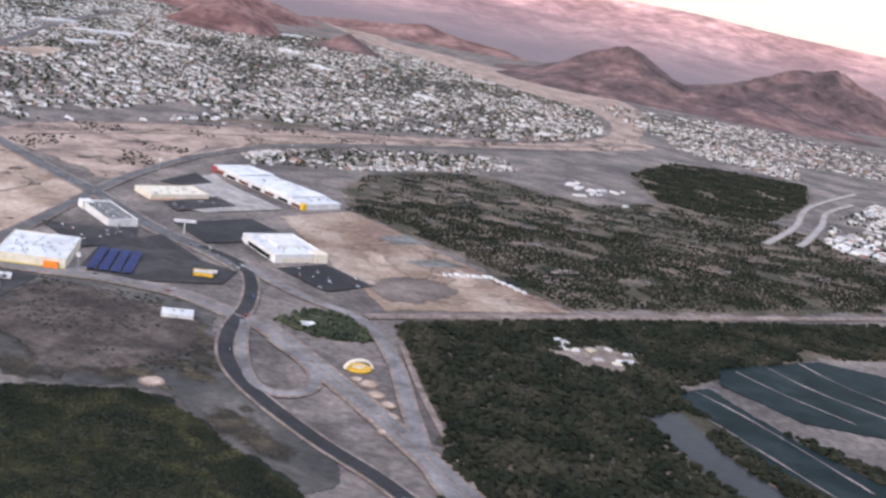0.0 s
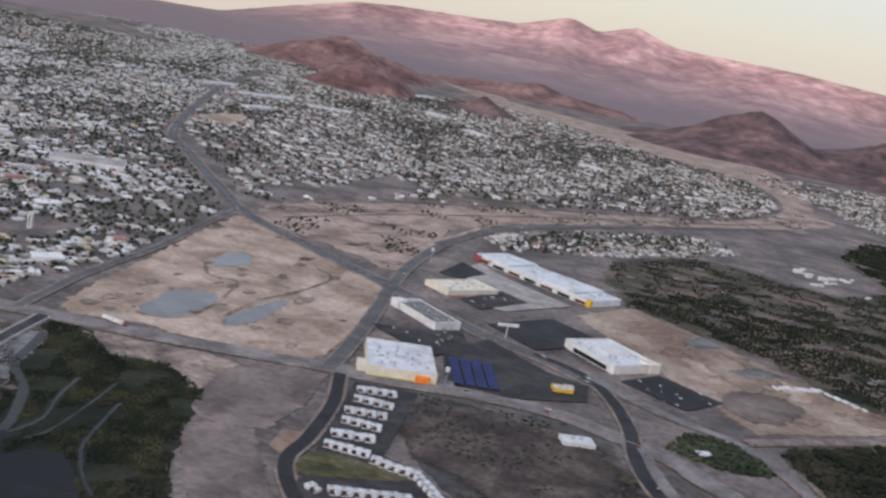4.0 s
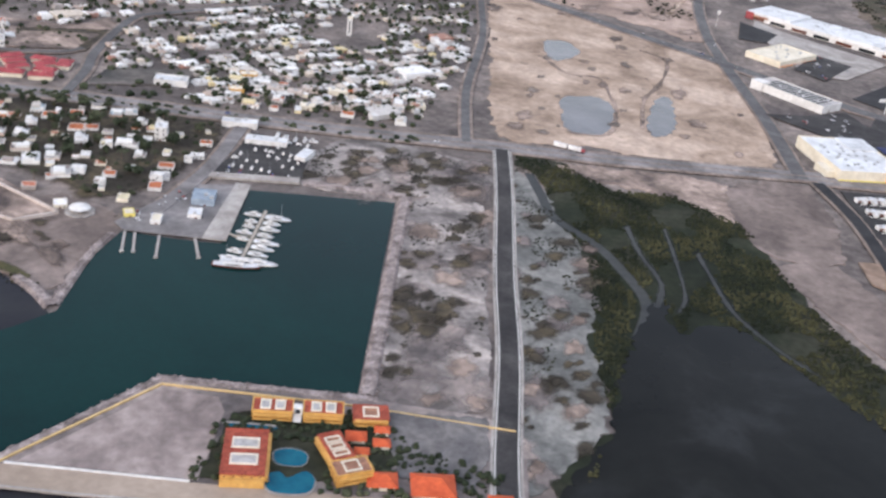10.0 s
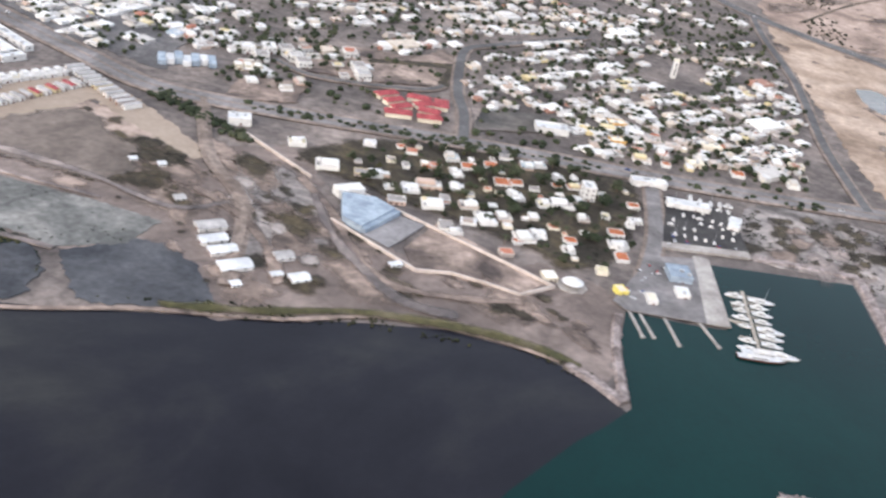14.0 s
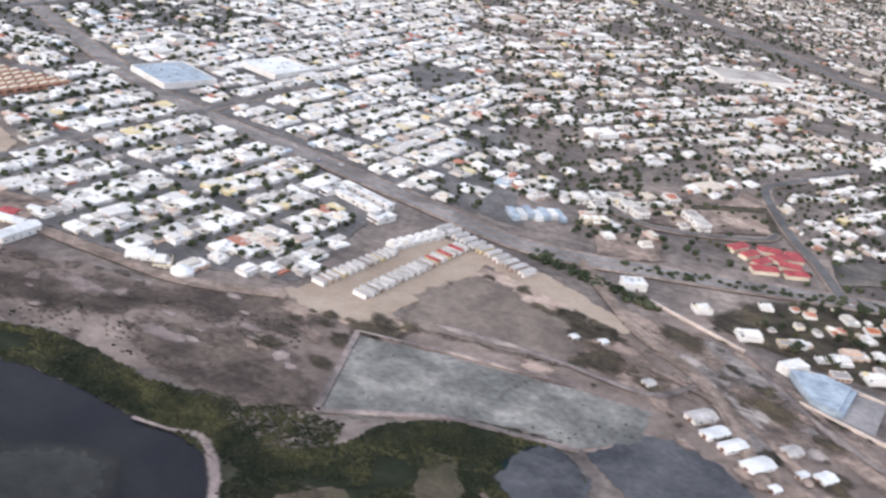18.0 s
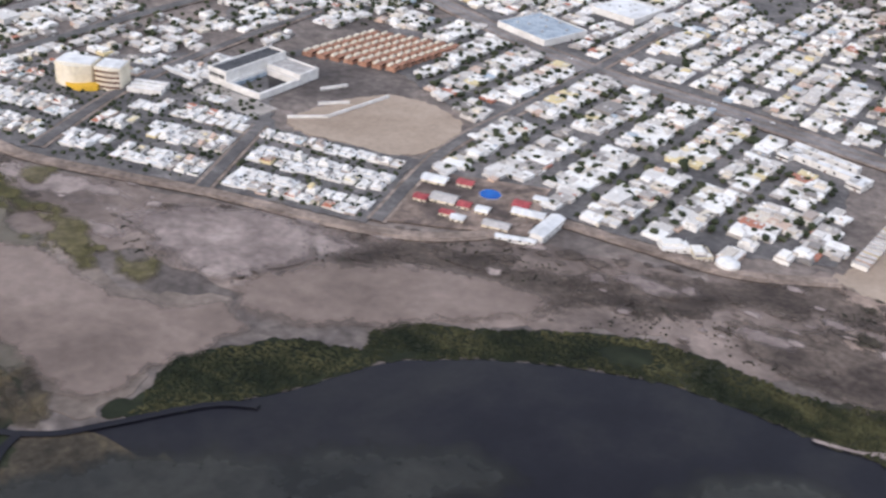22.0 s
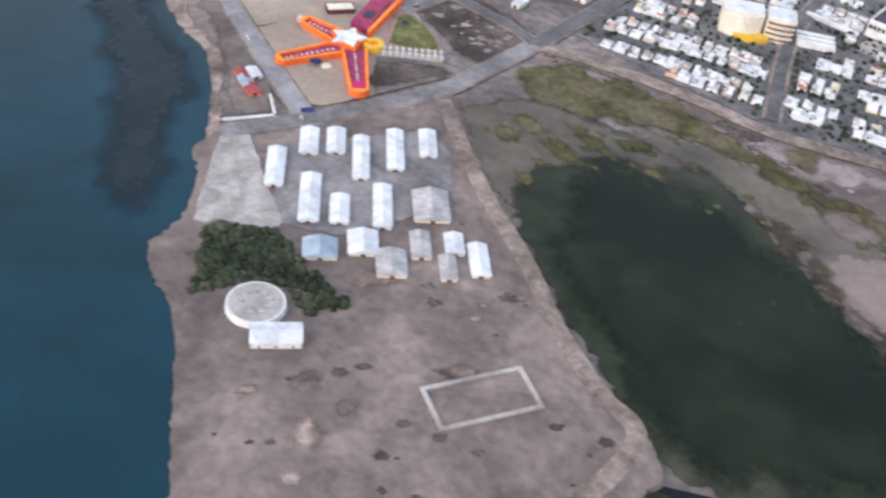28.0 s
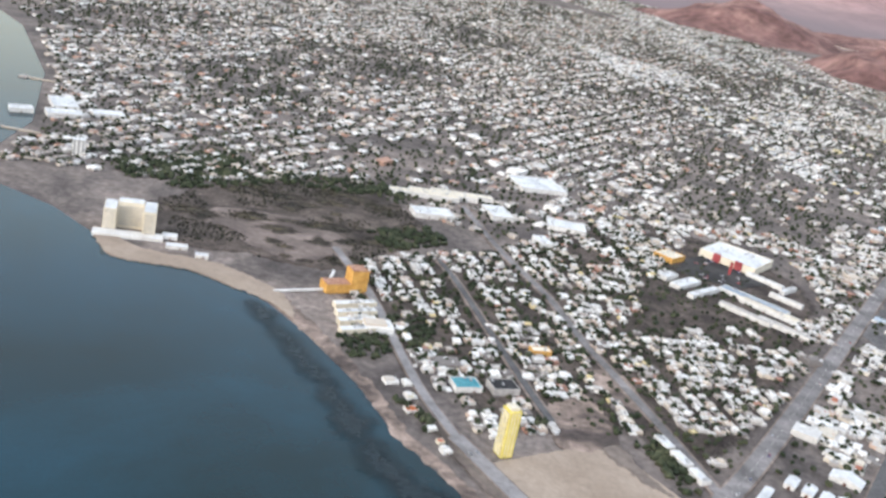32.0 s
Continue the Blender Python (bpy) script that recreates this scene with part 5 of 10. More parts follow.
road_line("diagonal_highway", [(-640, 2100), (-494, 1572), (-330, 1101), (-254, 974), (-173, 856), (-128, 792), (-74, 747), (-34, 716), (9, 685), (65, 638), (105, 616), (132, 596)], 9, M_road_mid)
road_line("cross_road", [(24, 526), (19, 600), (9, 687), (5, 755), (10, 851), (39, 955), (117, 1090), (260, 1290)], 6, M_road_mid)
road_line("south_road", [(30, 524), (38, 490), (41, 454), (41, 431), (52, 408), (75, 380), (100, 345)], 5, M_asphalt_new)
road_line("freeway", [(100, 620), (124, 607), (139, 584), (150, 548), (155, 510), (165, 480), (183, 456), (214, 429), (245, 407), (290, 365)], 6, M_asphalt_new)
road_line("frontage_road", [(128, 605), (163, 578), (194, 563), (209, 547), (225, 512), (240, 465), (258, 418), (290, 380)], 5, M_road_grey)
road_line("east_road", [(200, 566), (226, 586), (290, 634), (489, 784), (800, 1010)], 4.5, M_dirt_road)
road_line("loop_ramp", [(156, 526), (166, 493), (180, 464), (193, 459), (201, 470), (195, 490), (172, 512)], 3.5, M_road_grey)
road_line("seafront_road", [(-815, 316), (-857, 357), (-903, 404)], 6.2, M_road_pale)
road_line("villa_road", [(-901, 402), (-908, 411), (-927, 439), (-966, 510), (-1000, 560)], 3.8, M_road_pale)
road_line("lagoon_road", [(-836, 302), (-820, 317), (-805, 333), (-789, 352), (-781, 369), (-771, 392)], 6, M_road_grey)
road_line("grand_avenue", [(-818, 392), (-802, 427), (-778, 496), (-751, 578), (-728, 648), (-694, 752), (-657, 860), (-560, 1150), (-440, 1500)], 7.5, M_road_grey)
road_line("side_avenue", [(-808, 414), (-828, 452), (-851, 493), (-869, 525), (-891, 570), (-924, 622), (-960, 690)], 4, M_road_grey)
road_line("shore_street", [(-771, 393), (-745, 391), (-718, 386), (-691, 378), (-657, 377), (-628, 377), (-574, 373), (-545, 382), (-529, 399), (-500, 394), (-470, 388), (-440, 394)], 3, M_dirt_road)
road_line("spit_track", [(-787, 347), (-764, 312), (-744, 287), (-732, 269), (-718, 253), (-708, 240), (-730, 195)], 2.2, M_dirt_road)
road_line("west_avenue", [(-576, 379), (-568, 438), (-548, 490), (-529, 539), (-502, 613)], 4, M_street)
road_line("west_street", [(-632, 379), (-634, 430)], 4, M_street)
road_line("hotel_street", [(-693, 385), (-692, 438), (-683, 483), (-660, 560)], 4, M_street)
road_line("second_avenue", [(-771, 392), (-756, 432), (-732, 502), (-705, 575), (-679, 647), (-640, 750)], 5.5, M_road_mid)
road_line("link_road", [(-804, 410), (-781, 400), (-771, 393)], 4, M_road_mid)
road_line("villa_street", [(-872, 436), (-880, 450), (-902, 492), (-934, 554), (-951, 583)], 3, M_road_mid)
road_line("canal_road", [(440, 965), (451, 993), (485, 1086), (515, 1204), (553, 1298), (616, 1429)], 5, M_concrete)
road_line("canal_bank", [(470, 985), (482, 1016), (514, 1117), (540, 1217), (588, 1320)], 5, M_concrete)
road_line("marina_street", [(-190, 486), (-188, 440), (-192, 400)], 5, M_road_grey)
road_line("old_town_street", [(-260, 484), (-265, 514), (-271, 535), (-276, 567), (-278, 597), (-268, 612), (-256, 626), (-225, 662)], 4, M_road_mid)
road_line("plot_lane", [(-347, 527), (-330, 518), (-308, 521), (-285, 530), (-278, 540)], 2.2, M_road_mid)
road_line("camp_track", [(-355, 470), (-335, 425), (-312, 395), (-300, 350)], 2.4, M_dirt_road)
for n, (name, (pts, w, m)) in enumerate(ROADS.items()):
    z = 0.68 + 0.008 * n
    road = ribbon(name, pts, w, m, z, ("dirt track" if m is M_dirt_road else "asphalt road" if m is not M_road_grey else "worn grey road") + " with pale verges", "road")
    ribbon("verge", pts, w + (1.4 if name in ("marina_boulevard", "grand_avenue", "second_avenue", "seafront_road", "villa_road", "lagoon_road", "link_road") else 6 if w > 10 else 4 if w > 7 else 2.4), M_concrete if name == "marina_boulevard" else M_dirt_road, 0.6 + 0.002 * n, "", "", parent=road, kind="")
    if name == "marina_boulevard":
        for side in (-1, 1):
            ribbon("edge_line", pts, 0.3, M_paint, z + 0.03, "", "", parent=road, kind="", shift=side * (w / 2 - 0.35))
    if m is not M_dirt_road and w >= 7:
        dashes("lane_marking", pts, 0.13, z + 0.03, road)
        if w >= 8 and m is not M_road_mid:
            ribbon("median", pts, 0.9, M_dirt_road, z + 0.06, "", "", parent=road, kind="")

# ---- the town: rows of flat-roofed houses ----
KEEP_OUT = []


def boxes_mesh(name, rows, material, label, category):
    """One mesh of many upright boxes: x, y, z, width, depth, height, turn."""
    a = np.array(rows, float)
    c, s = np.cos(a[:, 6]), np.sin(a[:, 6])
    corner = np.array([(-1, -1, 0), (1, -1, 0), (1, 1, 0), (-1, 1, 0), (-1, -1, 1), (1, -1, 1), (1, 1, 1), (-1, 1, 1)], float)
    px = corner[None, :, 0] * a[:, None, 3] / 2
    py = corner[None, :, 1] * a[:, None, 4] / 2
    v = np.stack([a[:, None, 0] + px * c[:, None] - py * s[:, None], a[:, None, 1] + px * s[:, None] + py * c[:, None], a[:, None, 2] + corner[None, :, 2] * a[:, None, 5]], -1).reshape(-1, 3)
    f = np.array([(4, 5, 6, 7), (0, 1, 5, 4), (1, 2, 6, 5), (2, 3, 7, 6), (3, 0, 4, 7)])
    faces = (f[None] + 8 * np.arange(len(a))[:, None, None]).reshape(-1, 4)
    return tagged(mesh_ob(name, v.tolist(), faces.tolist(), material), label, category, "", "stuff")


ICO = bmesh.new()
bmesh.ops.create_icosphere(ICO, subdivisions=1, radius=1)
ICO_V = np.array([v.co[:] for v in ICO.verts])
ICO_F = np.array([[v.index for v in f.verts] for f in ICO.faces])
ICO.free()


OCT_V = np.array([(1, 0, 0), (0, 1, 0), (-1, 0, 0), (0, -1, 0), (0, 0, 1), (0, 0, -1)], float)
OCT_F = np.array([(0, 1, 4), (1, 2, 4), (2, 3, 4), (3, 0, 4), (1, 0, 5), (2, 1, 5), (3, 2, 5), (0, 3, 5)])


def clumps_mesh(name, xyz, size, material, label, category, rng, flat=0.75, parent=None, shape=None):
    """One mesh of many ragged leaf clumps."""
    n = len(xyz)
    ball, sides = shape or (ICO_V, ICO_F)
    k = ball[None] * (1 + rng.uniform(-0.38, 0.38, (n, len(ball), 1)))
    k = k * np.asarray(size)[:, None, None] * np.array((1, 1, flat))
    turn = rng.uniform(0, 6.28, n)
    c, s = np.cos(turn)[:, None], np.sin(turn)[:, None]
    v = np.stack([k[..., 0] * c - k[..., 1] * s, k[..., 0] * s + k[..., 1] * c, k[..., 2]], -1) + np.asarray(xyz)[:, None]
    faces = (sides[None] + len(ball) * np.arange(n)[:, None, None]).reshape(-1, 3)
    ob = mesh_ob(name, v.reshape(-1, 3).tolist(), faces.tolist(), material, parent)
    return tagged(ob, label, category, "", "stuff")


def free(xy, roads=True, gap=2.5):
    ok = np.ones(len(xy), bool)
    for pts in KEEP_OUT:
        ok &= ~inside(pts, xy)
    if roads:
        for pts, w, _ in ROADS.values():
            ok &= ~near_line(pts, xy, w / 2 + gap)
    return ok


def grid_points(pts, step, rng, jitter=0.45):
    p = np.array(pts)
    x0, y0, x1, y1 = p[:, 0].min(), p[:, 1].min(), p[:, 0].max(), p[:, 1].max()
    xs, ys = np.meshgrid(np.arange(x0, x1, step), np.arange(y0, y1, step))
    xy = np.c_[xs.ravel(), ys.ravel()] + rng.uniform(-jitter, jitter, (xs.size, 2)) * step
    return xy[inside(pts, xy)]


def house_rows(pts, turn, rng, pitch=19.5, block=62.0, fill=0.9, lot=5.2):
    """House plots in back-to-back rows: x, y, turn."""
    p = np.array(pts, float)
    c, s = math.cos(radians(turn)), math.sin(radians(turn))
    mid = p.mean(0)
    reach = np.linalg.norm(p - mid, axis=1).max() + 20
    out = []
    for v in np.arange(-reach, reach, pitch):
        for side in (-1, 1):
            u = -reach
            while u < reach:
                w = lot * rng.uniform(0.85, 1.3)
                u += w
                if (u % block) < 7 or rng.random() > fill:
                    continue
                vv = v + side * (3.15 + rng.uniform(-0.5, 0.5))
                out.append((mid[0] + (u - w / 2) * c - vv * s, mid[1] + (u - w / 2) * s + vv * c, w))
    out = np.array(out)
    out = out[inside(pts, out[:, :2])]
    return out[free(out[:, :2])]


HOUSE_BOXES, TREE_SPOTS = [], []


def town(pts, turn, rng, pitch=19.5, block=62.0, fill=0.9, lot=5.2, tall=0.25, trees=0.5, label="rows of white flat-roofed houses", clutter=0.6, paint=None, mixed=False, size=1.22, big=0.015, vacant=0.1, tight=True):
    rows = house_rows(pts, turn, rng, pitch, block, fill, lot)
    if mixed:
        cross = house_rows(pts, turn + 90, rng, pitch, block, fill, lot)
        cell = lambda q: np.array([noise.noise((x * 0.011, y * 0.011, 2.2)) for x, y in q[:, :2]])
        for q in (rows, cross):
            q[:, :2] += rng.normal(0, 0.3, (len(q), 2))
        rows, cross = rows[cell(rows) > -0.12], cross[cell(cross) < -0.14]
        rows = np.r_[rows, cross]
        rows = rows[rng.random(len(rows)) < 0.94]
    a = radians(turn)
    c, s = math.cos(a), math.sin(a)
    if vacant:
        empty = np.array([noise.noise((x * 0.021, y * 0.021, 8.8)) for x, y in rows[:, :2]])
        rows = rows[empty > -0.42 + 0.22 * vacant]
    if rows[:, 1].mean() > 700:
        leafy = np.array([noise.noise((x * 0.0075, y * 0.0045, 4.4)) + 0.5 * noise.noise((x * 0.02, y * 0.012, 6.1)) for x, y in rows[:, :2]])
        thin = (leafy > 0.05) & (rng.random(len(rows)) < np.clip(0.35 + leafy, 0, 0.8))
        TREE_SPOTS.extend(map(tuple, rows[thin][:, :2] + rng.normal(0, 1.5, (int(thin.sum()), 2))))
        rows = rows[~thin]
    out = []

    def add(x, y, z, ox, oy, ww, dd, h, t):
        out.append((x + ox * c - oy * s, y + ox * s + oy * c, z, ww, dd, h, t))

    for x, y, w in rows:
        t = a + rng.uniform(-0.04, 0.04)
        ww, dd, h = w * rng.uniform(0.5, 0.9) * size, rng.uniform(3.2, 5.2) * size, rng.uniform(1.1, 1.7)
        if tight:
            ww, dd = w * rng.uniform(0.78, 1.04), rng.uniform(3.4, 5.0) * size
        if rng.random() < big:
            ww, dd, h = w * rng.uniform(1.3, 2.6), rng.uniform(6, 11), rng.uniform(2.0, 3.0)
        add(x, y, 0.1, 0, 0, ww, dd, h, t)
        if rng.random() < tall:
            add(x, y, h, rng.uniform(-0.2, 0.2) * ww, rng.uniform(-0.2, 0.2) * dd, ww * rng.uniform(0.4, 0.8), dd * rng.uniform(0.4, 0.7), rng.uniform(0.8, 1.2), t)
        if rng.random() < 0.35:
            add(x, y, h, rng.uniform(-0.35, 0.35) * ww, rng.uniform(-0.35, 0.35) * dd, 0.7, 0.7, rng.uniform(0.5, 0.9), t)
        for _ in range(3 if y < 700 else 0):
            k = rng.uniform(0.5, 1.5)
            add(x, y, h - 0.05, rng.uniform(-0.4, 0.4) * ww, rng.uniform(-0.4, 0.4) * dd, k, rng.uniform(0.5, 1.5), rng.uniform(0.1, 0.5), t)
        for _ in range(int(rng.integers(1, 4))):
            side, k = rng.choice((-1, 1)), rng.uniform(0.3, 0.6)
            add(x, y, 0.1, side * ww * rng.uniform(0.2, 0.6), rng.choice((-1, 1)) * dd * rng.uniform(0.25, 0.42 if tight else 0.75), w * k * size, rng.uniform(1.4, 3.0) * size, h * rng.uniform(0.45, 1.1), t)
        if rng.random() < trees:
            ox, oy = rng.uniform(-0.7, 0.7) * ww, rng.choice((-1, 1)) * (0.5 * dd + rng.uniform(0.3, 1.9))
            TREE_SPOTS.append((x + ox * c - oy * s, y + ox * s + oy * c))
    for x, y, w in rows[rng.random(len(rows)) < clutter]:
        add(x, y, 0.1, rng.uniform(-0.6, 0.6) * w, rng.choice((-1, 1)) * rng.uniform(2.2, 3.6), rng.uniform(0.7, 2.0), rng.uniform(0.7, 2.0), rng.uniform(0.4, 1.4), a)
    boxes_mesh("houses", out, paint or M_house, label, "houses")
    yard = grid_points(pts, 6.5 if trees > 0.5 else 8.5, rng)
    yard = yard[free(yard, gap=0.8)]
    TREE_SPOTS.extend(map(tuple, yard[rng.random(len(yard)) < min(1.0, trees * 0.9)]))
    return len(rows)


rng = np.random.default_rng(7)
D_FAR = [(-475, 1560), (-559, 1852), (-420, 2300), (-240, 2470), (-112, 2410), (0, 2230), (95, 2080), (205, 1955), (283, 1885), (312, 1705), (310, 1566), (290, 1470), (240, 1355), (170, 1255), (60, 1125), (-5, 1046), (-60, 980), (-100, 915), (-128, 850), (-140, 835), (-265, 1020)]
SEAFRONT_GROVES = [[(-967, 460), (-955, 443), (-945, 446), (-939, 458), (-948, 475)], [(-949, 494), (-936, 500), (-924, 476), (-935, 467)], [(-931, 421), (-920, 417), (-911, 408), (-913, 401)], [(-836, 442), (-826, 449), (-817, 429), (-828, 418)]]
SEAFRONT_LOTS = [[(-875, 448), (-863, 468), (-846, 436), (-866, 417)], [(-867, 491), (-848, 498), (-839, 467), (-854, 474)]]
KEEP_OUT += SEAFRONT_GROVES + SEAFRONT_LOTS + [[(-917, 447), (-902, 458), (-888, 463), (-885, 446), (-897, 437), (-912, 434)]]
KEEP_OUT += [[(-460, 476), (-449, 494), (-417, 474), (-428, 456)], [(-492, 388), (-492, 410), (-450, 412), (-450, 396)], [(-812, 400), (-793, 442), (-760, 430), (-766, 405)], [(-722, 428), (-672, 430), (-672, 456), (-722, 456)], [(-672, 450), (-650, 496), (-618, 482), (-630, 438)], [(-160, 900), (-130, 860), (-60, 985), (-90, 1010)]]
KEEP_OUT += [[(-104, 1098), (-56, 1064), (-64, 1005), (-118, 959)], F_parkland, [(-1108, 500), (-1060, 500), (-1060, 560), (-1108, 560)], [(-634, 436), (-601, 477), (-568, 462), (-577, 429), (-598, 428)], [(-666, 455), (-650, 492), (-624, 480), (-634, 444)], [(-722, 432), (-674, 436), (-676, 452), (-722, 449)]]
KEEP_OUT += [[(-651, 505), (-627, 560), (-586, 540), (-605, 490)], [(-585, 560), (-565, 605), (-530, 590), (-550, 555)], [(-545, 610), (-530, 650), (-500, 640), (-515, 605)], [(-845, 590), (-820, 765), (-755, 765), (-740, 655), (-780, 600)], [(-574, 420), (-527, 424), (-529, 385), (-577, 377)], [(-305, 490), (-305, 540), (-262, 540), (-258, 490)]]
KEEP_OUT += [[(-195, 605), (-195, 650), (-165, 650), (-165, 610)], [(-240, 520), (-240, 500), (-215, 500), (-215, 520)], [(-345, 490), (-290, 490), (-262, 540), (-290, 560), (-340, 530)], [(-330, 500), (-315, 540), (-280, 560), (-262, 540), (-262, 490)], [(-140, 500), (-108, 500), (-108, 560), (-125, 560)], [(-395, 485), (-360, 485), (-360, 525), (-395, 520)]]
KEEP_OUT += [[(-263, 525), (-230, 540), (-215, 512), (-224, 500), (-252, 495)], [(-329, 566), (-295, 572), (-286, 595), (-270, 552), (-287, 533), (-311, 532)]]
KEEP_OUT += [RIVER, [(-52, 1000), (-10, 1045), (20, 1075), (40, 1110), (5, 1100), (-40, 1050)]]
KEEP_OUT += [[(-356, 1212), (-366, 1297), (-338, 1314), (-312, 1198)], [(-560, 2100), (-480, 2020), (-400, 2020), (-370, 2240), (-440, 2400), (-560, 2300)], [(-270, 2160), (-205, 2110), (-135, 2160), (-150, 2260), (-260, 2260)]]
town(D_FAR, -52, rng, big=0.04, fill=0.68, trees=0.85, mixed=True, paint=M_house_far, label="far quarter of white flat-roofed houses beyond the river")
town([(-130, 520), (-122, 580), (-124, 661), (-136, 780), (-180, 850), (-260, 965), (-340, 1090), (-500, 1560), (-700, 1560), (-560, 1000), (-440, 800), (-390, 560), (-380, 490), (-262, 500), (-180, 506)], 45, rng, fill=0.9, trees=0.9, mixed=True, paint=M_house_warm, label="dense quarter of pale houses, tile roofs and trees")
town([(-380, 490), (-390, 560), (-440, 800), (-560, 1000), (-700, 1560), (-1000, 1700), (-650, 870), (-720, 650), (-690, 520), (-600, 605), (-530, 556), (-470, 528), (-415, 500)], 68, rng, pitch=16.6, fill=0.98, trees=0.6, mixed=False, vacant=0.05, size=1.4, label="dense grid of pale flat-roofed houses")
town([(-528, 408), (-576, 420), (-562, 462), (-600, 500), (-655, 500), (-600, 580), (-534, 534), (-470, 508), (-432, 470), (-440, 408), (-486, 398)], 67, rng, 19.7, 75, 0.99, 4.6, trees=0.9, vacant=0, size=1.5, label="tight rows of white terraced houses")
D_TERRACES = [(-528, 404), (-578, 418), (-564, 464), (-602, 500), (-655, 500), (-600, 584), (-534, 536), (-470, 510), (-430, 474), (-440, 404), (-486, 396)]
patch("street_paving", D_TERRACES, M_street, 0.02, "grey streets between the terraced houses", "paving", 0, 1.0)
D_SHORE_ROWS = [(-764, 410), (-740, 448), (-690, 480), (-660, 490), (-631, 428), (-578, 424), (-580, 379), (-632, 383), (-690, 382), (-735, 400)]
town([(-966, 476), (-984, 551), (-924, 630), (-860, 780), (-660, 870), (-735, 645), (-772, 536), (-800, 450), (-812, 424), (-842, 440), (-869, 430), (-902, 450), (-925, 445)], 28, rng, 15.0, 48, 0.93, 5.0, 0.3, 1.0, mixed=True, tight=False, vacant=0.3, size=1.0, paint=M_house_warm, label="leafy quarter of pale houses")
town([(-660, 870), (-860, 780), (-930, 640), (-1040, 670), (-1110, 600), (-1190, 560), (-1215, 640), (-1280, 760), (-1400, 920), (-1700, 1200), (-1800, 2300), (-900, 2300), (-700, 1560), (-1000, 1700)], 71, rng, 19.0, 58, 0.82, 5.2, 0.25, 0.95, mixed=True, paint=M_house_far, label="wide town of pale flat-roofed houses and trees")
town([(-893, 410), (-907, 426), (-932, 455), (-962, 500), (-940, 500), (-905, 455), (-868, 432)], 40, rng, 12, 60, 0.7, 5.2, 0.4, 1.0, vacant=0, tight=False, size=1.0, paint=M_house_warm, label="villas and gardens along the seafront road")
town([(28, 890), (34, 925), (90, 1015), (170, 1110), (207, 1138), (229, 1082), (190, 1020), (109, 916), (47, 862)], 48, rng, 12.5, 90, 0.97, 3.4, 0.1, 0.35, vacant=0, size=0.75, clutter=0.2, paint=M_house_far, label="estate of small terraced houses")
town([(385, 1800), (345, 1960), (404, 2010), (497, 1750), (575, 1615), (560, 1455), (509, 1460), (410, 1530)], 60, rng, 18, 60, 0.6, paint=M_house_far, label="far rows of white houses by the river")
town([(495, 1004), (527, 1138), (624, 1362), (760, 1300), (700, 1000), (543, 996)], 64, rng, 15, 90, 0.98, 4.6, 0.05, 0.1, label="dense new estate of pale houses")
town([(-764, 416), (-742, 450), (-722, 462), (-690, 488), (-664, 494), (-658, 540), (-606, 560), (-615, 602), (-676, 610), (-700, 590), (-735, 640), (-770, 530), (-795, 450), (-806, 420)], 71, rng, 15.5, 60, 0.92, 5.0, 0.3, 0.7, mixed=True, label="mixed quarter of pale houses beside the avenue")
town([(-520, 1570), (-700, 1570), (-900, 2310), (-1400, 2950), (-800, 2950), (-670, 2500), (-640, 2120)], 62, rng, 19, 60, 0.85, 5.6, 0.2, 0.8, mixed=True, label="far northern quarter of pale houses")
town([(-330, 1110), (-490, 1580), (-620, 2100), (-500, 2260), (-420, 2330), (-480, 1850), (-420, 1480), (-260, 1030)], 70, rng, 19, 60, 0.7, 5.6, 0.2, 0.6, paint=M_house_far, label="far houses along the diagonal highway")
town([(-480, 1900), (-560, 2400), (-900, 2900), (-1500, 2900), (-900, 2300), (-640, 2200)], 45, rng, 22, 60, 0.8, 6.5, paint=M_house_far, label="far edge of the town under the hills")
town([(350, 1700), (290, 2060), (420, 2120), (620, 2200), (780, 2180), (900, 1900), (700, 1650), (590, 1630)], 30, rng, 30, 60, 0.4, 6, paint=M_house_far, label="scattered far houses under the hills")

patch("street_paving", [(-766, 408), (-742, 452), (-690, 484), (-658, 494), (-629, 430), (-576, 426), (-578, 377), (-632, 381), (-690, 380), (-735, 397)], M_street, 0.02, "grey streets between the terraced houses", "paving", 0, 1.0)
patch("street_paving", [(-415, 496), (-470, 524), (-534, 550), (-600, 600), (-690, 520), (-725, 640), (-650, 860), (-560, 990), (-440, 800), (-390, 560), (-380, 490)], M_street, 0.02, "grey streets of the housing grid", "paving", 0, 2.0)
# trees of the town
ts = np.array(TREE_SPOTS)
ts = ts[free(ts, gap=0.6)]
ts = ts[(ts[:, 1] < 720) | (rng.random(len(ts)) < 0.62)]
far = ts[:, 1] > 720
size = rng.uniform(0.5, 1.05, len(ts)) * np.where(far, 1.6, 1.6)
clumps_mesh("town_trees", np.c_[ts, size * 0.6 + 0.6][~far], size[~far], M_leaf, "dark green street and garden trees of the town", "trees", rng)
clumps_mesh("town_trees", np.c_[ts, size * 0.6 + 0.6][far], size[far] * 1.25, M_leaf, "dark green trees of the far town", "trees", rng, shape=(OCT_V, OCT_F))


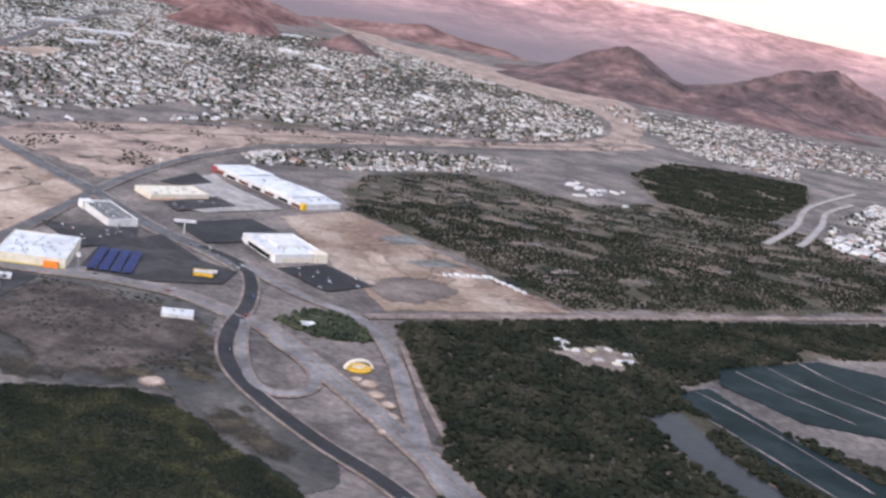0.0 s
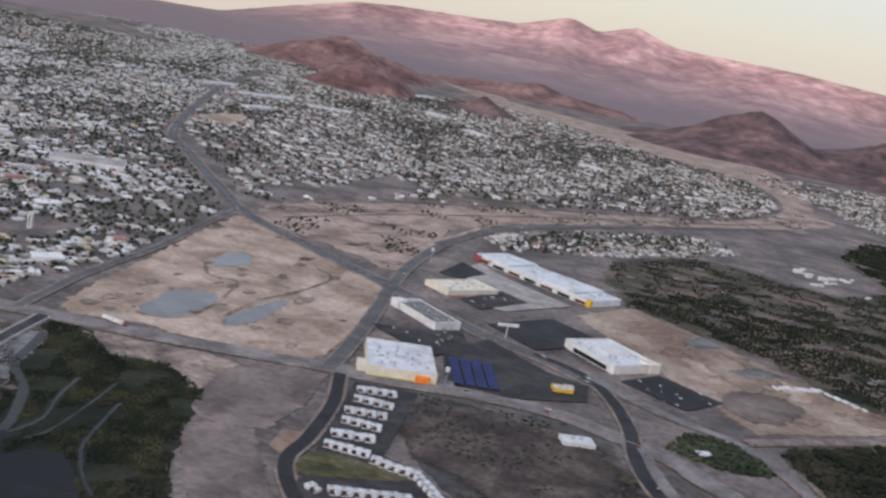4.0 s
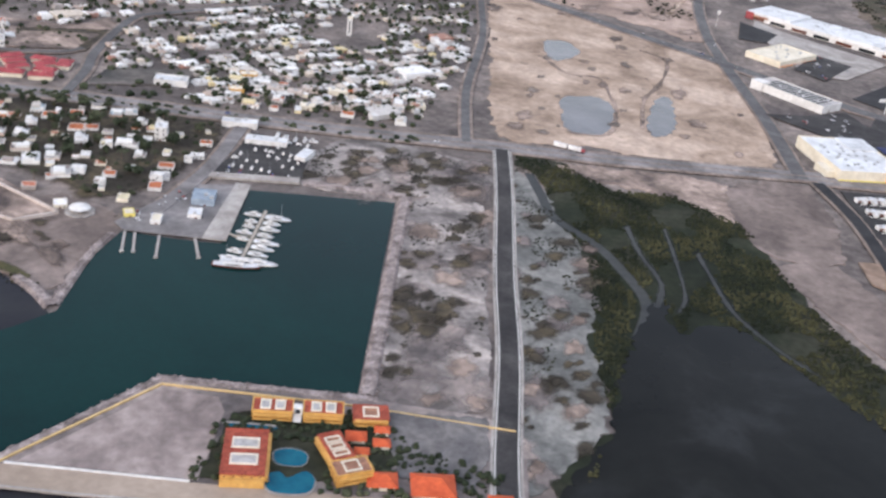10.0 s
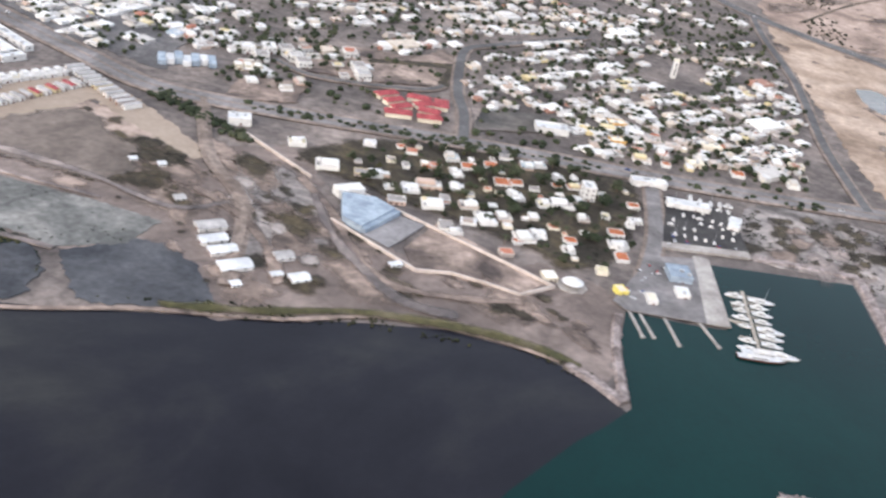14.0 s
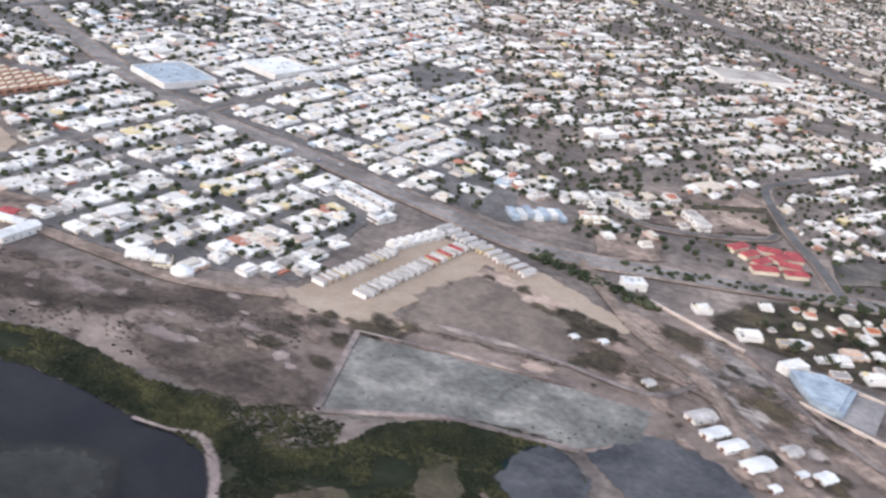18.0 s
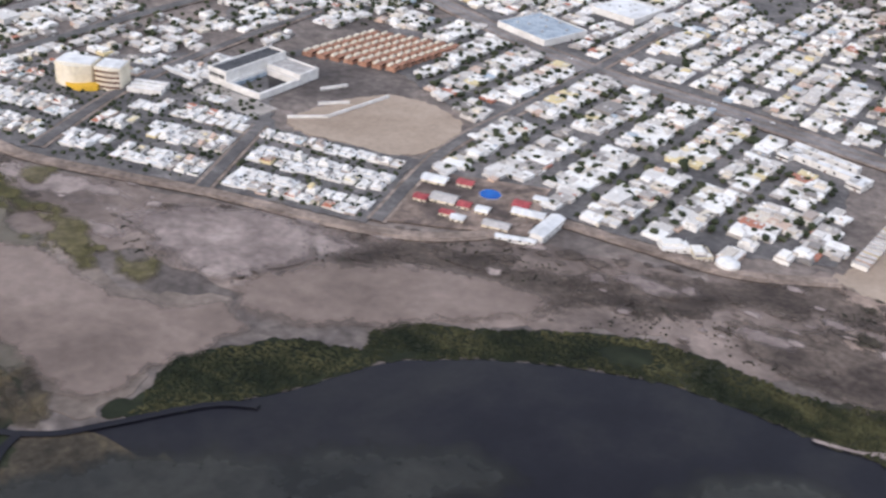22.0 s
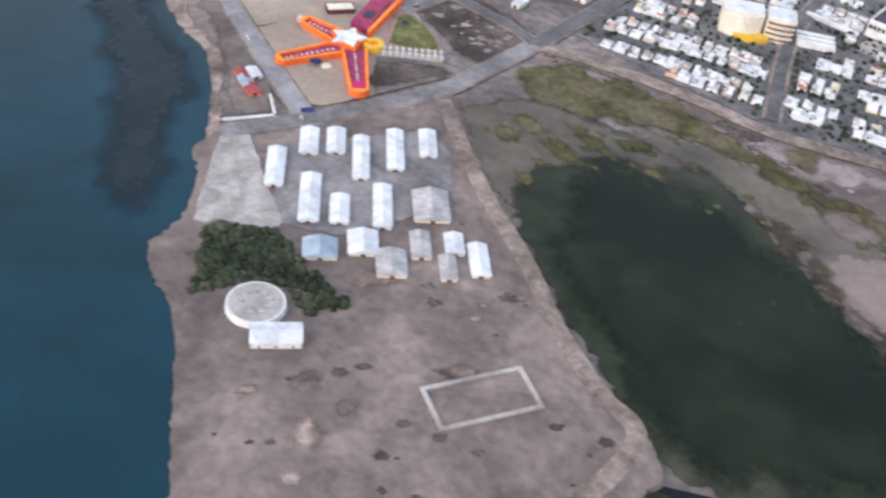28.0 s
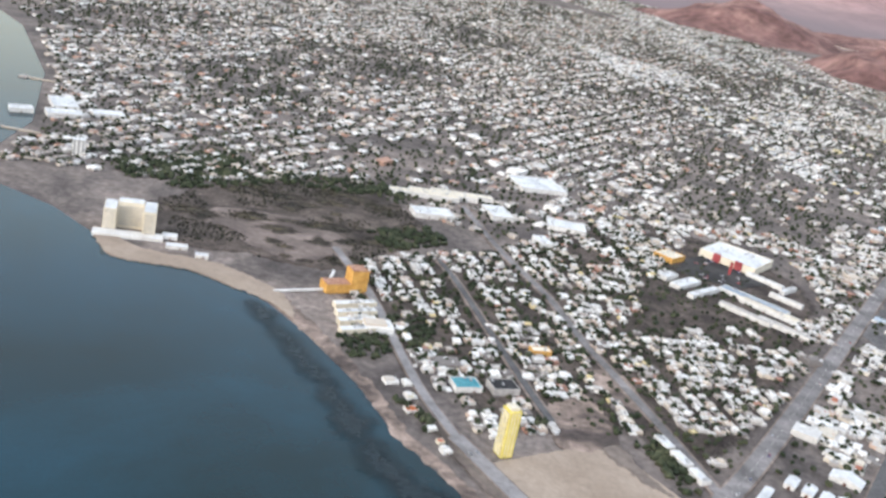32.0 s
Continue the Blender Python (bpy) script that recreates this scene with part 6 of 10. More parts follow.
def thicket(name, pts, step, lo, hi, material, label, keep=1.0, patchy=0.0, freq=0.03, flat=0.75, roads=True, avoid=(), base=0.2, shape=None):
    xy = grid_points(pts, step, rng)
    if patchy:
        k = np.array([noise.noise((x * freq, y * freq, 5.0)) for x, y in xy])
        xy = xy[k > patchy]
    xy = xy[rng.random(len(xy)) < keep]
    if roads:
        for q, w, _ in ROADS.values():
            xy = xy[~near_line(q, xy, w / 2 + 1.8)]
    for q in avoid:
        xy = xy[~inside(q, xy)]
    sz = rng.uniform(lo, hi, len(xy))
    clumps_mesh(name, np.c_[xy, base + sz * flat * 0.5], sz, material, label, "trees" if hi > 1.2 else "shrubs", rng, flat, shape=shape)


thicket("mangrove_trees", F_mangrove_w, 0.95, 0.35, 0.85, M_leaf_mangrove, "dense green mangroves along the bay", keep=0.9, shape=(OCT_V, OCT_F), patchy=-0.35, freq=0.07, flat=0.6)
thicket("mangrove_trees", [(-461, 333), (-447, 331), (-433, 331), (-420, 338), (-413, 336), (-405, 336), (-404, 319), (-420, 300), (-427, 310), (-434, 315), (-448, 317), (-460, 322)], 1.0, 0.35, 0.85, M_leaf_mangrove, "dense green mangroves along the bay", shape=(OCT_V, OCT_F), patchy=-0.35, freq=0.07, flat=0.6)
thicket("highway_trees", [(-374, 462), (-359, 456), (-344, 447), (-331, 439), (-324, 443), (-336, 451), (-354, 461), (-370, 471)], 1.8, 0.7, 1.5, M_leaf, "dark hedge of trees below the highway", keep=0.8, roads=False)
thicket("mangrove_trees", F_mangrove_spit, 1.0, 0.35, 0.85, M_leaf_mangrove, "dense green mangroves on a spit", shape=(OCT_V, OCT_F), patchy=-0.22, freq=0.07, flat=0.6, avoid=(SPIT_INNER, *SPIT_POOLS, [(-365, 335), (-359, 346), (-350, 342), (-344, 334), (-354, 323), (-363, 326)],))
marsh_free = [MARSH_WATER] + [[(x - o, y) for x, y in way] + [(x + o, y) for x, y in way[::-1]] for way, o in zip(CREEKS, (2.6, 1.6, 1.3, 1.5))]
thicket("mangrove_trees", F_marsh, 1.3, 0.4, 0.95, M_leaf_mangrove, "dark green marsh thicket", shape=(OCT_V, OCT_F), patchy=-0.22, freq=0.05, avoid=marsh_free)
thicket("woodland", F_green_s, 2.5, 1.0, 2.2, M_leaf_scrub, "low green woodland and scrub", patchy=-0.42, freq=0.02, avoid=(POND_A, POND_B, POND_C, [(285, 575), (310, 600), (330, 585), (300, 562)]))
thicket("desert_scrub", F_scrub_e, 2.1, 0.4, 1.05, M_leaf_scrub, "desert scrub in ragged patches", shape=(OCT_V, OCT_F), keep=0.7, patchy=-0.02, freq=0.06)
thicket("desert_scrub", [(140, 782), (227, 720), (292, 654), (448, 772), (640, 900), (560, 940), (420, 880), (330, 900), (240, 850), (170, 850)], 1.9, 0.5, 1.2, M_leaf_scrub, "dense dark desert scrub", shape=(OCT_V, OCT_F), keep=0.8, patchy=-0.2, freq=0.035)
thicket("desert_scrub", [(340, 1020), (404, 1045), (466, 1085), (520, 990), (600, 960), (500, 880), (400, 900)], 3.2, 0.7, 1.6, M_leaf_scrub, "dense dark desert scrub", shape=(OCT_V, OCT_F), keep=0.7, patchy=-0.1, freq=0.03)
thicket("desert_scrub", F_scrub_dark, 3.6, 1.2, 2.4, M_leaf_scrub, "dense dark green desert scrub", patchy=-0.4)
thicket("dark_grove", F_dark, 1.1, 0.35, 0.75, M_leaf_mangrove, "dark green mangrove field")
thicket("park_brush", F_parkland, 2.4, 0.35, 0.9, M_leaf_scrub, "dark brush on the open ground", patchy=0.08, freq=0.04)
thicket("park_grove", [(-995, 598), (-968, 632), (-950, 612), (-975, 575)], 2.2, 1.2, 2.2, M_leaf, "grove of dark trees by the park", keep=0.5)
thicket("park_grove", [(-1110, 590), (-1080, 650), (-1030, 690), (-980, 700), (-1000, 668), (-1060, 640), (-1095, 590)], 3.0, 1.2, 2.4, M_leaf, "grove of dark trees by the park", keep=0.5)
thicket("shore_weeds", F_shore_w, 1.4, 0.2, 0.5, M_leaf_scrub, "dark weeds and bushes on the tidal flat", keep=0.4, patchy=0.16, freq=0.05, flat=0.5)
thicket("field_weeds", [(-413, 380), (-391, 380), (-350, 378), (-329, 375), (-332, 359), (-347, 349), (-361, 352), (-381, 350), (-402, 340), (-412, 339)], 2.4, 0.15, 0.5, M_leaf_scrub, "dark weeds on the gravel", keep=0.45, patchy=0.05, freq=0.06, flat=0.5)
thicket("lot_weeds", [(-119, 442), (-95, 448), (-88, 383), (-83, 333), (-109, 326)], 1.5, 0.2, 0.55, M_leaf_scrub, "dark weeds on empty land", patchy=0.1, freq=0.06, flat=0.5)
thicket("lot_weeds", [(-159, 472), (-144, 491), (-99, 483), (-97, 457), (-121, 446), (-158, 440)], 1.5, 0.2, 0.6, M_leaf_scrub, "dark weeds on empty land", patchy=0.1, freq=0.06, flat=0.5)
thicket("lot_weeds", [(-90, 500), (-66, 495), (-62, 440), (-60, 400), (-57, 345), (-76, 345), (-84, 440)], 1.5, 0.2, 0.6, M_leaf_scrub, "dark weeds beside the boulevard", patchy=0.05, freq=0.06, flat=0.5)
thicket("river_weeds", RIVER, 5, 0.6, 1.5, M_leaf_scrub, "dark bushes in the river bed", patchy=0.18, flat=0.5)
thicket("roadside_trees", [(175, 560), (195, 562), (210, 540), (215, 505), (190, 525), (165, 535)], 2.2, 0.9, 1.8, M_leaf, "dark green trees between the roads", patchy=-0.2)
thicket("waste_weeds", [(62, 524), (135, 534), (147, 506), (168, 467), (109, 432), (98, 451), (75, 471)], 3.0, 0.4, 1.0, M_leaf_scrub, "dark weeds on waste ground", patchy=0.05, flat=0.5)
thicket("shore_trees", [(-338, 327), (-300, 334), (-262, 347), (-218, 352), (-203, 345), (-203, 351), (-240, 360), (-300, 342)], 1.2, 0.2, 0.55, M_leaf_mangrove, "low green shore bushes", keep=0.5, patchy=0.08, freq=0.06)
thicket("row_gardens", D_SHORE_ROWS, 2.7, 0.5, 1.25, M_leaf, "dark green bushes between the terraced houses", keep=0.6)
thicket("resort_garden", [(-140, 310), (-108, 322), (-98, 312), (-76, 306), (-76, 294), (-104, 292), (-140, 287)], 1.5, 0.4, 1.1, M_leaf, "dark green garden bushes of the resort", keep=0.6, roads=False, base=0.75, avoid=([(-126, 306), (-113, 306), (-113, 288), (-126, 288)],))
thicket("camp_grove", [(-820, 264), (-816, 268), (-805, 271), (-789, 261), (-777, 254), (-785, 248), (-794, 254), (-806, 248), (-812, 243), (-816, 254)], 1.7, 0.9, 1.7, M_leaf, "dark tree grove on the spit")
for spot in SEAFRONT_GROVES:
    thicket("seafront_grove", spot, 2.3, 0.8, 1.8, M_leaf, "dark green trees among the seafront villas", keep=0.8)
thicket("harbour_grove", [(-1152, 611), (-1109, 683), (-1079, 645), (-1104, 601), (-1132, 584)], 3.6, 1.2, 2.6, M_leaf, "dark green trees near the harbour", keep=0.75)
thicket("quarter_trees", [(-966, 476), (-980, 551), (-924, 630), (-860, 740), (-770, 640), (-790, 530), (-815, 430), (-869, 436), (-890, 416), (-925, 450)], 5.0, 0.7, 1.7, M_leaf, "dark green garden trees of the leafy quarter", keep=0.7, patchy=-0.15, freq=0.02)
thicket("car_park_trees", [(-845, 590), (-820, 765), (-755, 765), (-740, 655), (-780, 600)], 6.0, 0.7, 1.5, M_leaf, "dark green trees round the shops", keep=0.3)
thicket("roadside_trees", [(-836, 434), (-822, 408), (-813, 408), (-816, 420), (-829, 440)], 2.2, 0.8, 1.7, M_leaf, "dark trees between sand lot and avenue", keep=0.55)
for spot in SEAFRONT_LOTS:
    patch("vacant_lot", spot, M_sand_dark, 0.2, "bare brown vacant lot between houses", "ground", 3, 1.0)

patch("bare_plot", [(-327, 564), (-296, 570), (-287, 590), (-273, 553), (-287, 536), (-311, 535)], M_sand_dark, 0.2, "bare brown plot among the houses", "ground", 3, 1.2)

# ---- buildings ----
UNIT_BOX = {}


def share(key, make):
    """One mesh for alike parts."""
    if key not in UNIT_BOX:
        bm = make()
        me = bpy.data.meshes.new(key[0])
        bm.to_mesh(me)
        bm.free()
        me.materials.append(key[-1])
        UNIT_BOX[key] = me
    return UNIT_BOX[key]


def piece(name, me, parent, m, label=""):
    ob = new(name, me)
    ob.parent = parent
    ob.matrix_basis = m
    if label:
        ob["label"] = label
    return ob


def window_rows(parent, w, d, h, nx, ny, storeys, z0=0.4, size=(0.6, 0.7), material=None, sides="fblr"):
    """Windows set on the four faces of a block; each pane stands a little proud of the wall."""
    material = material or M_dark
    me = share(("window", size, material), lambda: boxes((-size[0] / 2, -0.04, -size[1] / 2, size[0] / 2, 0.04, size[1] / 2)))
    step = (h - z0) / storeys
    for k in range(storeys):
        z = z0 + step * (k + 0.5)
        for face in sides:
            n = nx if face in "fb" else ny
            for i in range(n):
                u = (i + 0.5) / n - 0.5
                m = {"f": pose(u * w, -d / 2, z), "b": pose(u * w, d / 2, z), "l": pose(-w / 2, u * d, z, 0, 0, 90), "r": pose(w / 2, u * d, z, 0, 0, 90)}[face]
                piece("window", me, parent, m)


def flat_building(name, x, y, w, d, h, turn, wall, roof, label, category, parapet=0.35, units=3, windows=(), band=None, seed=0, group="", door=True, z=0.1):
    """A flat-roofed building: walls, roof deck, parapet, plant on the roof, doors and windows."""
    r = random.Random(int(abs(x * 7 + y * 3)) + seed)
    ob = thing(name, x, y, z, turn, label, category, group)
    shell = part("wall_shell", boxes((-w / 2, -d / 2, 0, w / 2, d / 2, h)), wall, ob)
    deck = part("roof", boxes((-w / 2 + 0.25, -d / 2 + 0.25, h - 0.05, w / 2 - 0.25, d / 2 - 0.25, h + 0.06)), roof, ob)
    if parapet:
        t = 0.25
        part("parapet", rim(-w / 2 - 0.03, -d / 2 - 0.03, w / 2 + 0.03, d / 2 + 0.03, t, h - 0.2, h + parapet), wall, ob)
    if band:
        part("painted_band", boxes((-w / 2 - 0.06, -d / 2 - 0.06, 0.3, w / 2 + 0.06, -d / 2 + 0.02, h * 0.26)), band, ob, "bright painted band along the front")
    me = share(("roof_unit", M_metal), lambda: boxes((-0.6, -0.45, 0, 0.6, 0.45, 0.7), bevel=0.06))
    for _ in range(units):
        piece("roof_unit", me, deck, pose(r.uniform(-0.4, 0.4) * w, r.uniform(-0.4, 0.4) * d, h + 0.05, 0, 0, r.choice((0, 90))))
    if door:
        me = share(("door", M_brown), lambda: boxes((-0.35, -0.05, 0, 0.35, 0.05, 1.1)))
        piece("door", me, shell, pose(r.uniform(-0.2, 0.2) * w, -d / 2, 0))
    if windows:
        window_rows(shell, w, d, h, *windows)
    return ob


# big stores by the crossing
store = flat_building("warehouse_store", 48, 553, 30, 38, 4.6, 17, M_cream, M_white_roof, "large white-roofed warehouse store with a yellow base", "store", 0.4, 26, band=M_yellow)
part("entrance_block", boxes((6, -20.2, 0, 12, -19, 3.4)), M_orange, store, "orange entrance block")
part("loading_annex", boxes((-19, -16, 0, -15, -6, 3.2)), M_cream, store)
part("roof_step", boxes((2, 5, 4.6, 14.8, 18.8, 5.3)), M_white_roof, store)
store = flat_building("supermarket", 40, 640, 16, 40, 3.4, 47, M_white, M_grey, "long white store with a panelled grey roof", "store", 0.5, 6)
me = share(("roof_panel", M_dark), lambda: boxes((-2.2, -0.6, 0, 2.2, 0.6, 0.12)))
for i in range(13):
    for j in range(3):
        piece("skylight", me, store, pose(-4.8 + 4.8 * j, -15 + 2.5 * i, 3.5))
part("rear_block", boxes((-9, 14, 0, -3, 21, 4.4)), M_white, store)
store = flat_building("cinema_store", 137, 644, 30, 39, 3.8, 44, M_white, M_white_roof, "white cinema building with stepped parapets and dark glass front", "store", 0.9, 14)
part("glass_front", boxes((-15.1, -14, 0.4, -15, 12, 2.6)), M_dark, store, "dark glass front")
part("glass_front", boxes((-12, -19.62, 0.4, 8, -19.55, 2.4)), M_cream, store)
part("upper_block", boxes((-6, -4, 3.8, 9, 16, 5.0)), M_white, store)
part("entrance_block", boxes((8, -20.4, 0, 15.4, -12, 4.9)), M_cream, store)
mall = thing("shopping_mall", 86, 790, 0.1, 54, "long white shopping mall with red and yellow end blocks", "mall")
part("wall_shell", boxes((-15, -51, 0, 15, 51, 3.6)), M_white, mall)
for i in range(7):
    part("roof", boxes((-15.2 + 0.9 * (i % 2), -51 + 14.6 * i, 3.6, 15.2, -36.6 + 14.6 * i, 4.1 + 0.35 * ((i * 3) % 4))), M_white_roof, mall)
    part("shopfront", boxes((-15.4, -49 + 14.6 * i, 0.4, -15.02, -39 + 14.6 * i, 2.2)), M_dark if i % 2 else M_brown, mall)
part("end_block", boxes((-15.8, -51.3, 0, -13, -48, 4.2)), M_yellow_deep, mall, "yellow end block")
part("sign_band", boxes((-15.5, 36, 2.2, -15.2, 50, 3.2)), M_clay, mall, "red sign band")
part("end_block", boxes((-16, 46, 0, -13, 51.3, 4.4)), M_red, mall, "red end block")
me = share(("roof_unit", M_metal), lambda: boxes((-0.6, -0.45, 0, 0.6, 0.45, 0.7)))
rr = random.Random(3)
for i in range(40):
    piece("roof_unit", me, mall, pose(rr.uniform(-12, 13), rr.uniform(-48, 48), 4.3))
flat_building("hardware_store", 44, 716, 38, 22, 2.8, 50, M_cream, M_cream, "store with a cream roof and orange walls", "store", 0.5, 12, band=M_orange)
kiosk = flat_building("yellow_restaurant", 119, 574, 9, 6, 2.0, 20, M_yellow_deep, M_white_roof, "small yellow restaurant with a white roof", "restaurant", 0.3, 2)
part("side_wing", boxes((2, 3, 0, 6.5, 6, 1.7)), M_white, kiosk)
flat_building("roadside_house", 131, 514, 13, 8, 1.8, 20, M_white, M_white_roof, "low white building on waste ground", "building", 0.2, 3)
flat_building("roadside_house", 181, 536, 6, 4, 1.7, 30, M_white, M_white_roof, "small white building among trees", "building", 0.2, 1)

# parking lots
LOTS = [([(71, 546), (61, 588), (76, 627), (110, 596), (130, 590), (131, 567), (99, 546)], M_asphalt, "parking_lot", "wide grey asphalt parking lot with cars"),
        ([(144, 611), (162, 636), (193, 615), (175, 590)], M_asphalt_new, "parking_lot", "new black parking lot with white bays"),
        ([(71, 655), (101, 698), (127, 678), (118, 650), (100, 628)], M_asphalt_new, "parking_lot", "new black parking lot, nearly empty"),
        ([(36, 775), (40, 800), (60, 775), (108, 738), (75, 690), (52, 690)], M_concrete, "parking_lot", "pale concrete parking lot"),
        ([(24, 745), (30, 790), (50, 770), (40, 745)], M_asphalt_new, "parking_lot", "dark asphalt parking lot by the mall"),
        ([(62, 680), (84, 720), (66, 735), (48, 695)], M_asphalt, "parking_lot", "grey asphalt parking lot of a store"),
        ([(20, 605), (56, 575), (72, 600), (62, 628), (40, 612)], M_asphalt, "parking_lot", "grey asphalt service yard behind a store")]
for k, (pts, m, name, label) in enumerate(LOTS):
    patch(name, pts, m, 0.36 + 0.01 * k, label, "parking lot", 0, 0.0)


def bays(pts, turn, step=1.35, gap=7.5, length=2.4):
    """White bay lines of a parking lot, as one part."""
    p = np.array(pts, float)
    mid, c, s = p.mean(0), math.cos(radians(turn)), math.sin(radians(turn))
    rows = []
    for v in np.arange(-60, 60, gap):
        for u in np.arange(-60, 60, step):
            rows.append((mid[0] + u * c - v * s, mid[1] + u * s + v * c, 0.44, 0.12, length * 2, 0.02, radians(turn)))
    rows = np.array(rows)
    rows = rows[inside(pts, rows[:, :2])]
    boxes_mesh("bay_lines", rows, M_paint, "white parking bay lines", "markings")


bays(LOTS[1][0], 44)
bays(LOTS[2][0], 44)

# blue shade canopies
canopy = thing("shade_canopy", 0, 0, 0.4, 16, "blue fabric shade canopy over parked cars", "canopy", "canopies in the car park")
part("fabric", boxes((-2.1, -1.6, 1.25, 2.1, 0, 1.4), (-2.1, 0, 1.25, 2.1, 1.6, 1.33)), M_blue, canopy)
for sx in (-1.9, 1.9):
    part("post", tube(bmesh.new(), sx, 0, 0, 1.3, 0.06, 0.06, 6), M_metal, canopy)
first = True
for i in range(4):
    for j in range(9):
        u, v = -8.2 + 5.2 * i, -15 + 4.0 * j
        c, s = math.cos(radians(16)), math.sin(radians(16))
        m = pose(80 + u * c - (v * s), 566 + u * s + v * c - 2, 0.4, 0, 0, 16)
        if first:
            canopy.matrix_basis, first = m, False
        else:
            copy_thing(canopy, m)

# signs and masts
gantry = thing("highway_sign", 83, 639, 0.0, 30, "white T-shaped gantry sign over the highway", "sign")
part("pole", tube(bmesh.new(), 0, 0, 0, 6, 0.35, 0.25), M_white, gantry)
part("board", boxes((-5.5, -0.4, 6, 6, 0.4, 7.6), bevel=0.08), M_white, gantry)
for x, y, h, m, label in ((13, 769, 9, M_white, "tall thin white pylon sign"), (71, 545, 7, M_white, "white lamp mast with a cross arm")):
    mast = thing("pylon_sign", x, y, 0.2, 20, label, "sign")
    part("pole", tube(bmesh.new(), 0, 0, 0, h, 0.3, 0.2, 6), M_metal, mast)
    part("panel", boxes((-1.0, -0.2, h - 1.6, 1.0, 0.2, h + 0.6), bevel=0.05), m, mast)
tower = thing("water_tower", -181, 625, 0.1, 10, "slim white concrete tower in the town", "tower")
part("shaft", boxes((-1.2, -1.2, 0, 1.2, 1.2, 8.6), bevel=0.12), M_white, tower)
part("cap", boxes((-1.4, -1.4, 8.6, 1.4, 1.4, 9.2), bevel=0.1), M_cream, tower)
part("slot", boxes((-0.25, -1.26, 1.5, 0.25, -1.2, 7.6)), M_dark, tower)

# stage with a shell roof and round beds
stage = thing("band_shell", 212, 500, 0.3, 35, "open-air stage with a cream shell arch", "stage")
bm = bmesh.new()
ring = []
for i in range(17):
    a = math.pi * i / 16
    ring.append([bm.verts.new((r_ * math.cos(a), y_, 0.2 + r_ * 0.62 * math.sin(a))) for r_, y_ in ((6.2, -0.9), (6.2, 0.9), (5.4, 0.9), (5.4, -0.9))])
for a, b in zip(ring[:-1], ring[1:]):
    for k in range(4):
        bm.faces.new((a[k], a[(k + 1) % 4], b[(k + 1) % 4], b[k]))
part("arch", bm, M_cream, stage)
part("platform", tube(bmesh.new(), 0, 0.5, 0, 0.5, 5.2, 5.2, 24), M_yellow_deep, stage, "golden floor")
bm = boxes((-2.6, -0.3, 0.5, 2.6, 0.5, 1.5), (-0.8, -1.4, 0.5, 0.8, 1.5, 1.1))
part("set", bm, M_cream, stage)
for k, (x, y, r_) in enumerate(((219, 487, 4), (224, 478, 3.6), (230, 471, 3.2), (225, 466, 3), (233, 461, 3.4), (237, 452, 3.0), (228, 455, 2.6), (214, 489, 2.6), (233, 447, 2.2), (150, 445, 4.5))):
    bed = thing("round_terrace", x, y, 0.2, 0, "round paved terrace with a low rim", "terrace", "round terraces in the park")
    part("paving", tube(bmesh.new(), 0, 0, 0, 0.3, r_, r_, 28), M_dirt_red, bed)
    part("rim", tube(bmesh.new(), 0, 0, 0.3, 0.42, r_ * 0.72, r_ * 0.7, 24), M_sand, bed)

# marina: yard, quay, docks and boats
patch("marina_yard", [(-186, 434), (-184, 478), (-161, 474), (-157, 441)], M_asphalt, 0.42, "paved boat yard of the marina", "yard")
patch("marina_quay", [(-200, 391), (-189, 425), (-172, 432), (-167, 391), (-196, 387)], M_road_grey, 0.43, "paved quay with a concrete edge", "quay")
patch("marina_quay", [(-176, 432), (-171, 432), (-166, 391), (-173, 390)], M_concrete, 0.5, "pale concrete pier strip", "quay")
wall = thing("quay_wall", 0, 0, 0, 0, "white concrete quay wall along the basin", "wall")
part("wall_block", prism(bmesh.new(), [(-186, 433), (-157, 440), (-157.6, 444), (-186, 437)], 0.1, 1.0), M_concrete, wall)
flat_building("boat_shed", -177, 470, 15, 5, 2.2, 8, M_white, M_white_roof, "long white boat shed in the marina yard", "shed", 0.15, 2)
flat_building("boat_shed", -161, 463, 4, 9, 2.0, -10, M_white, M_white_roof, "white boat shed beside the stored boats", "shed", 0.15, 0)
flat_building("marina_office", -181, 415, 7, 8, 2.6, 12, M_bluegrey, M_bluegrey, "blue-grey marina office on the quay", "building", 0.2, 2)
flat_building("marina_shop", -180, 404, 4, 5, 1.8, 12, M_white, M_white_roof, "small white building on the marina quay", "building", 0.2, 1)
flat_building("marina_shop", -189, 396, 3, 5, 1.7, 12, M_white, M_cream, "small white building on the marina quay", "building", 0.2, 0)
flat_building("marina_shop", -198, 397, 3, 4, 1.6, 30, M_yellow, M_cream, "small yellow building on the marina quay", "building", 0.2, 0)


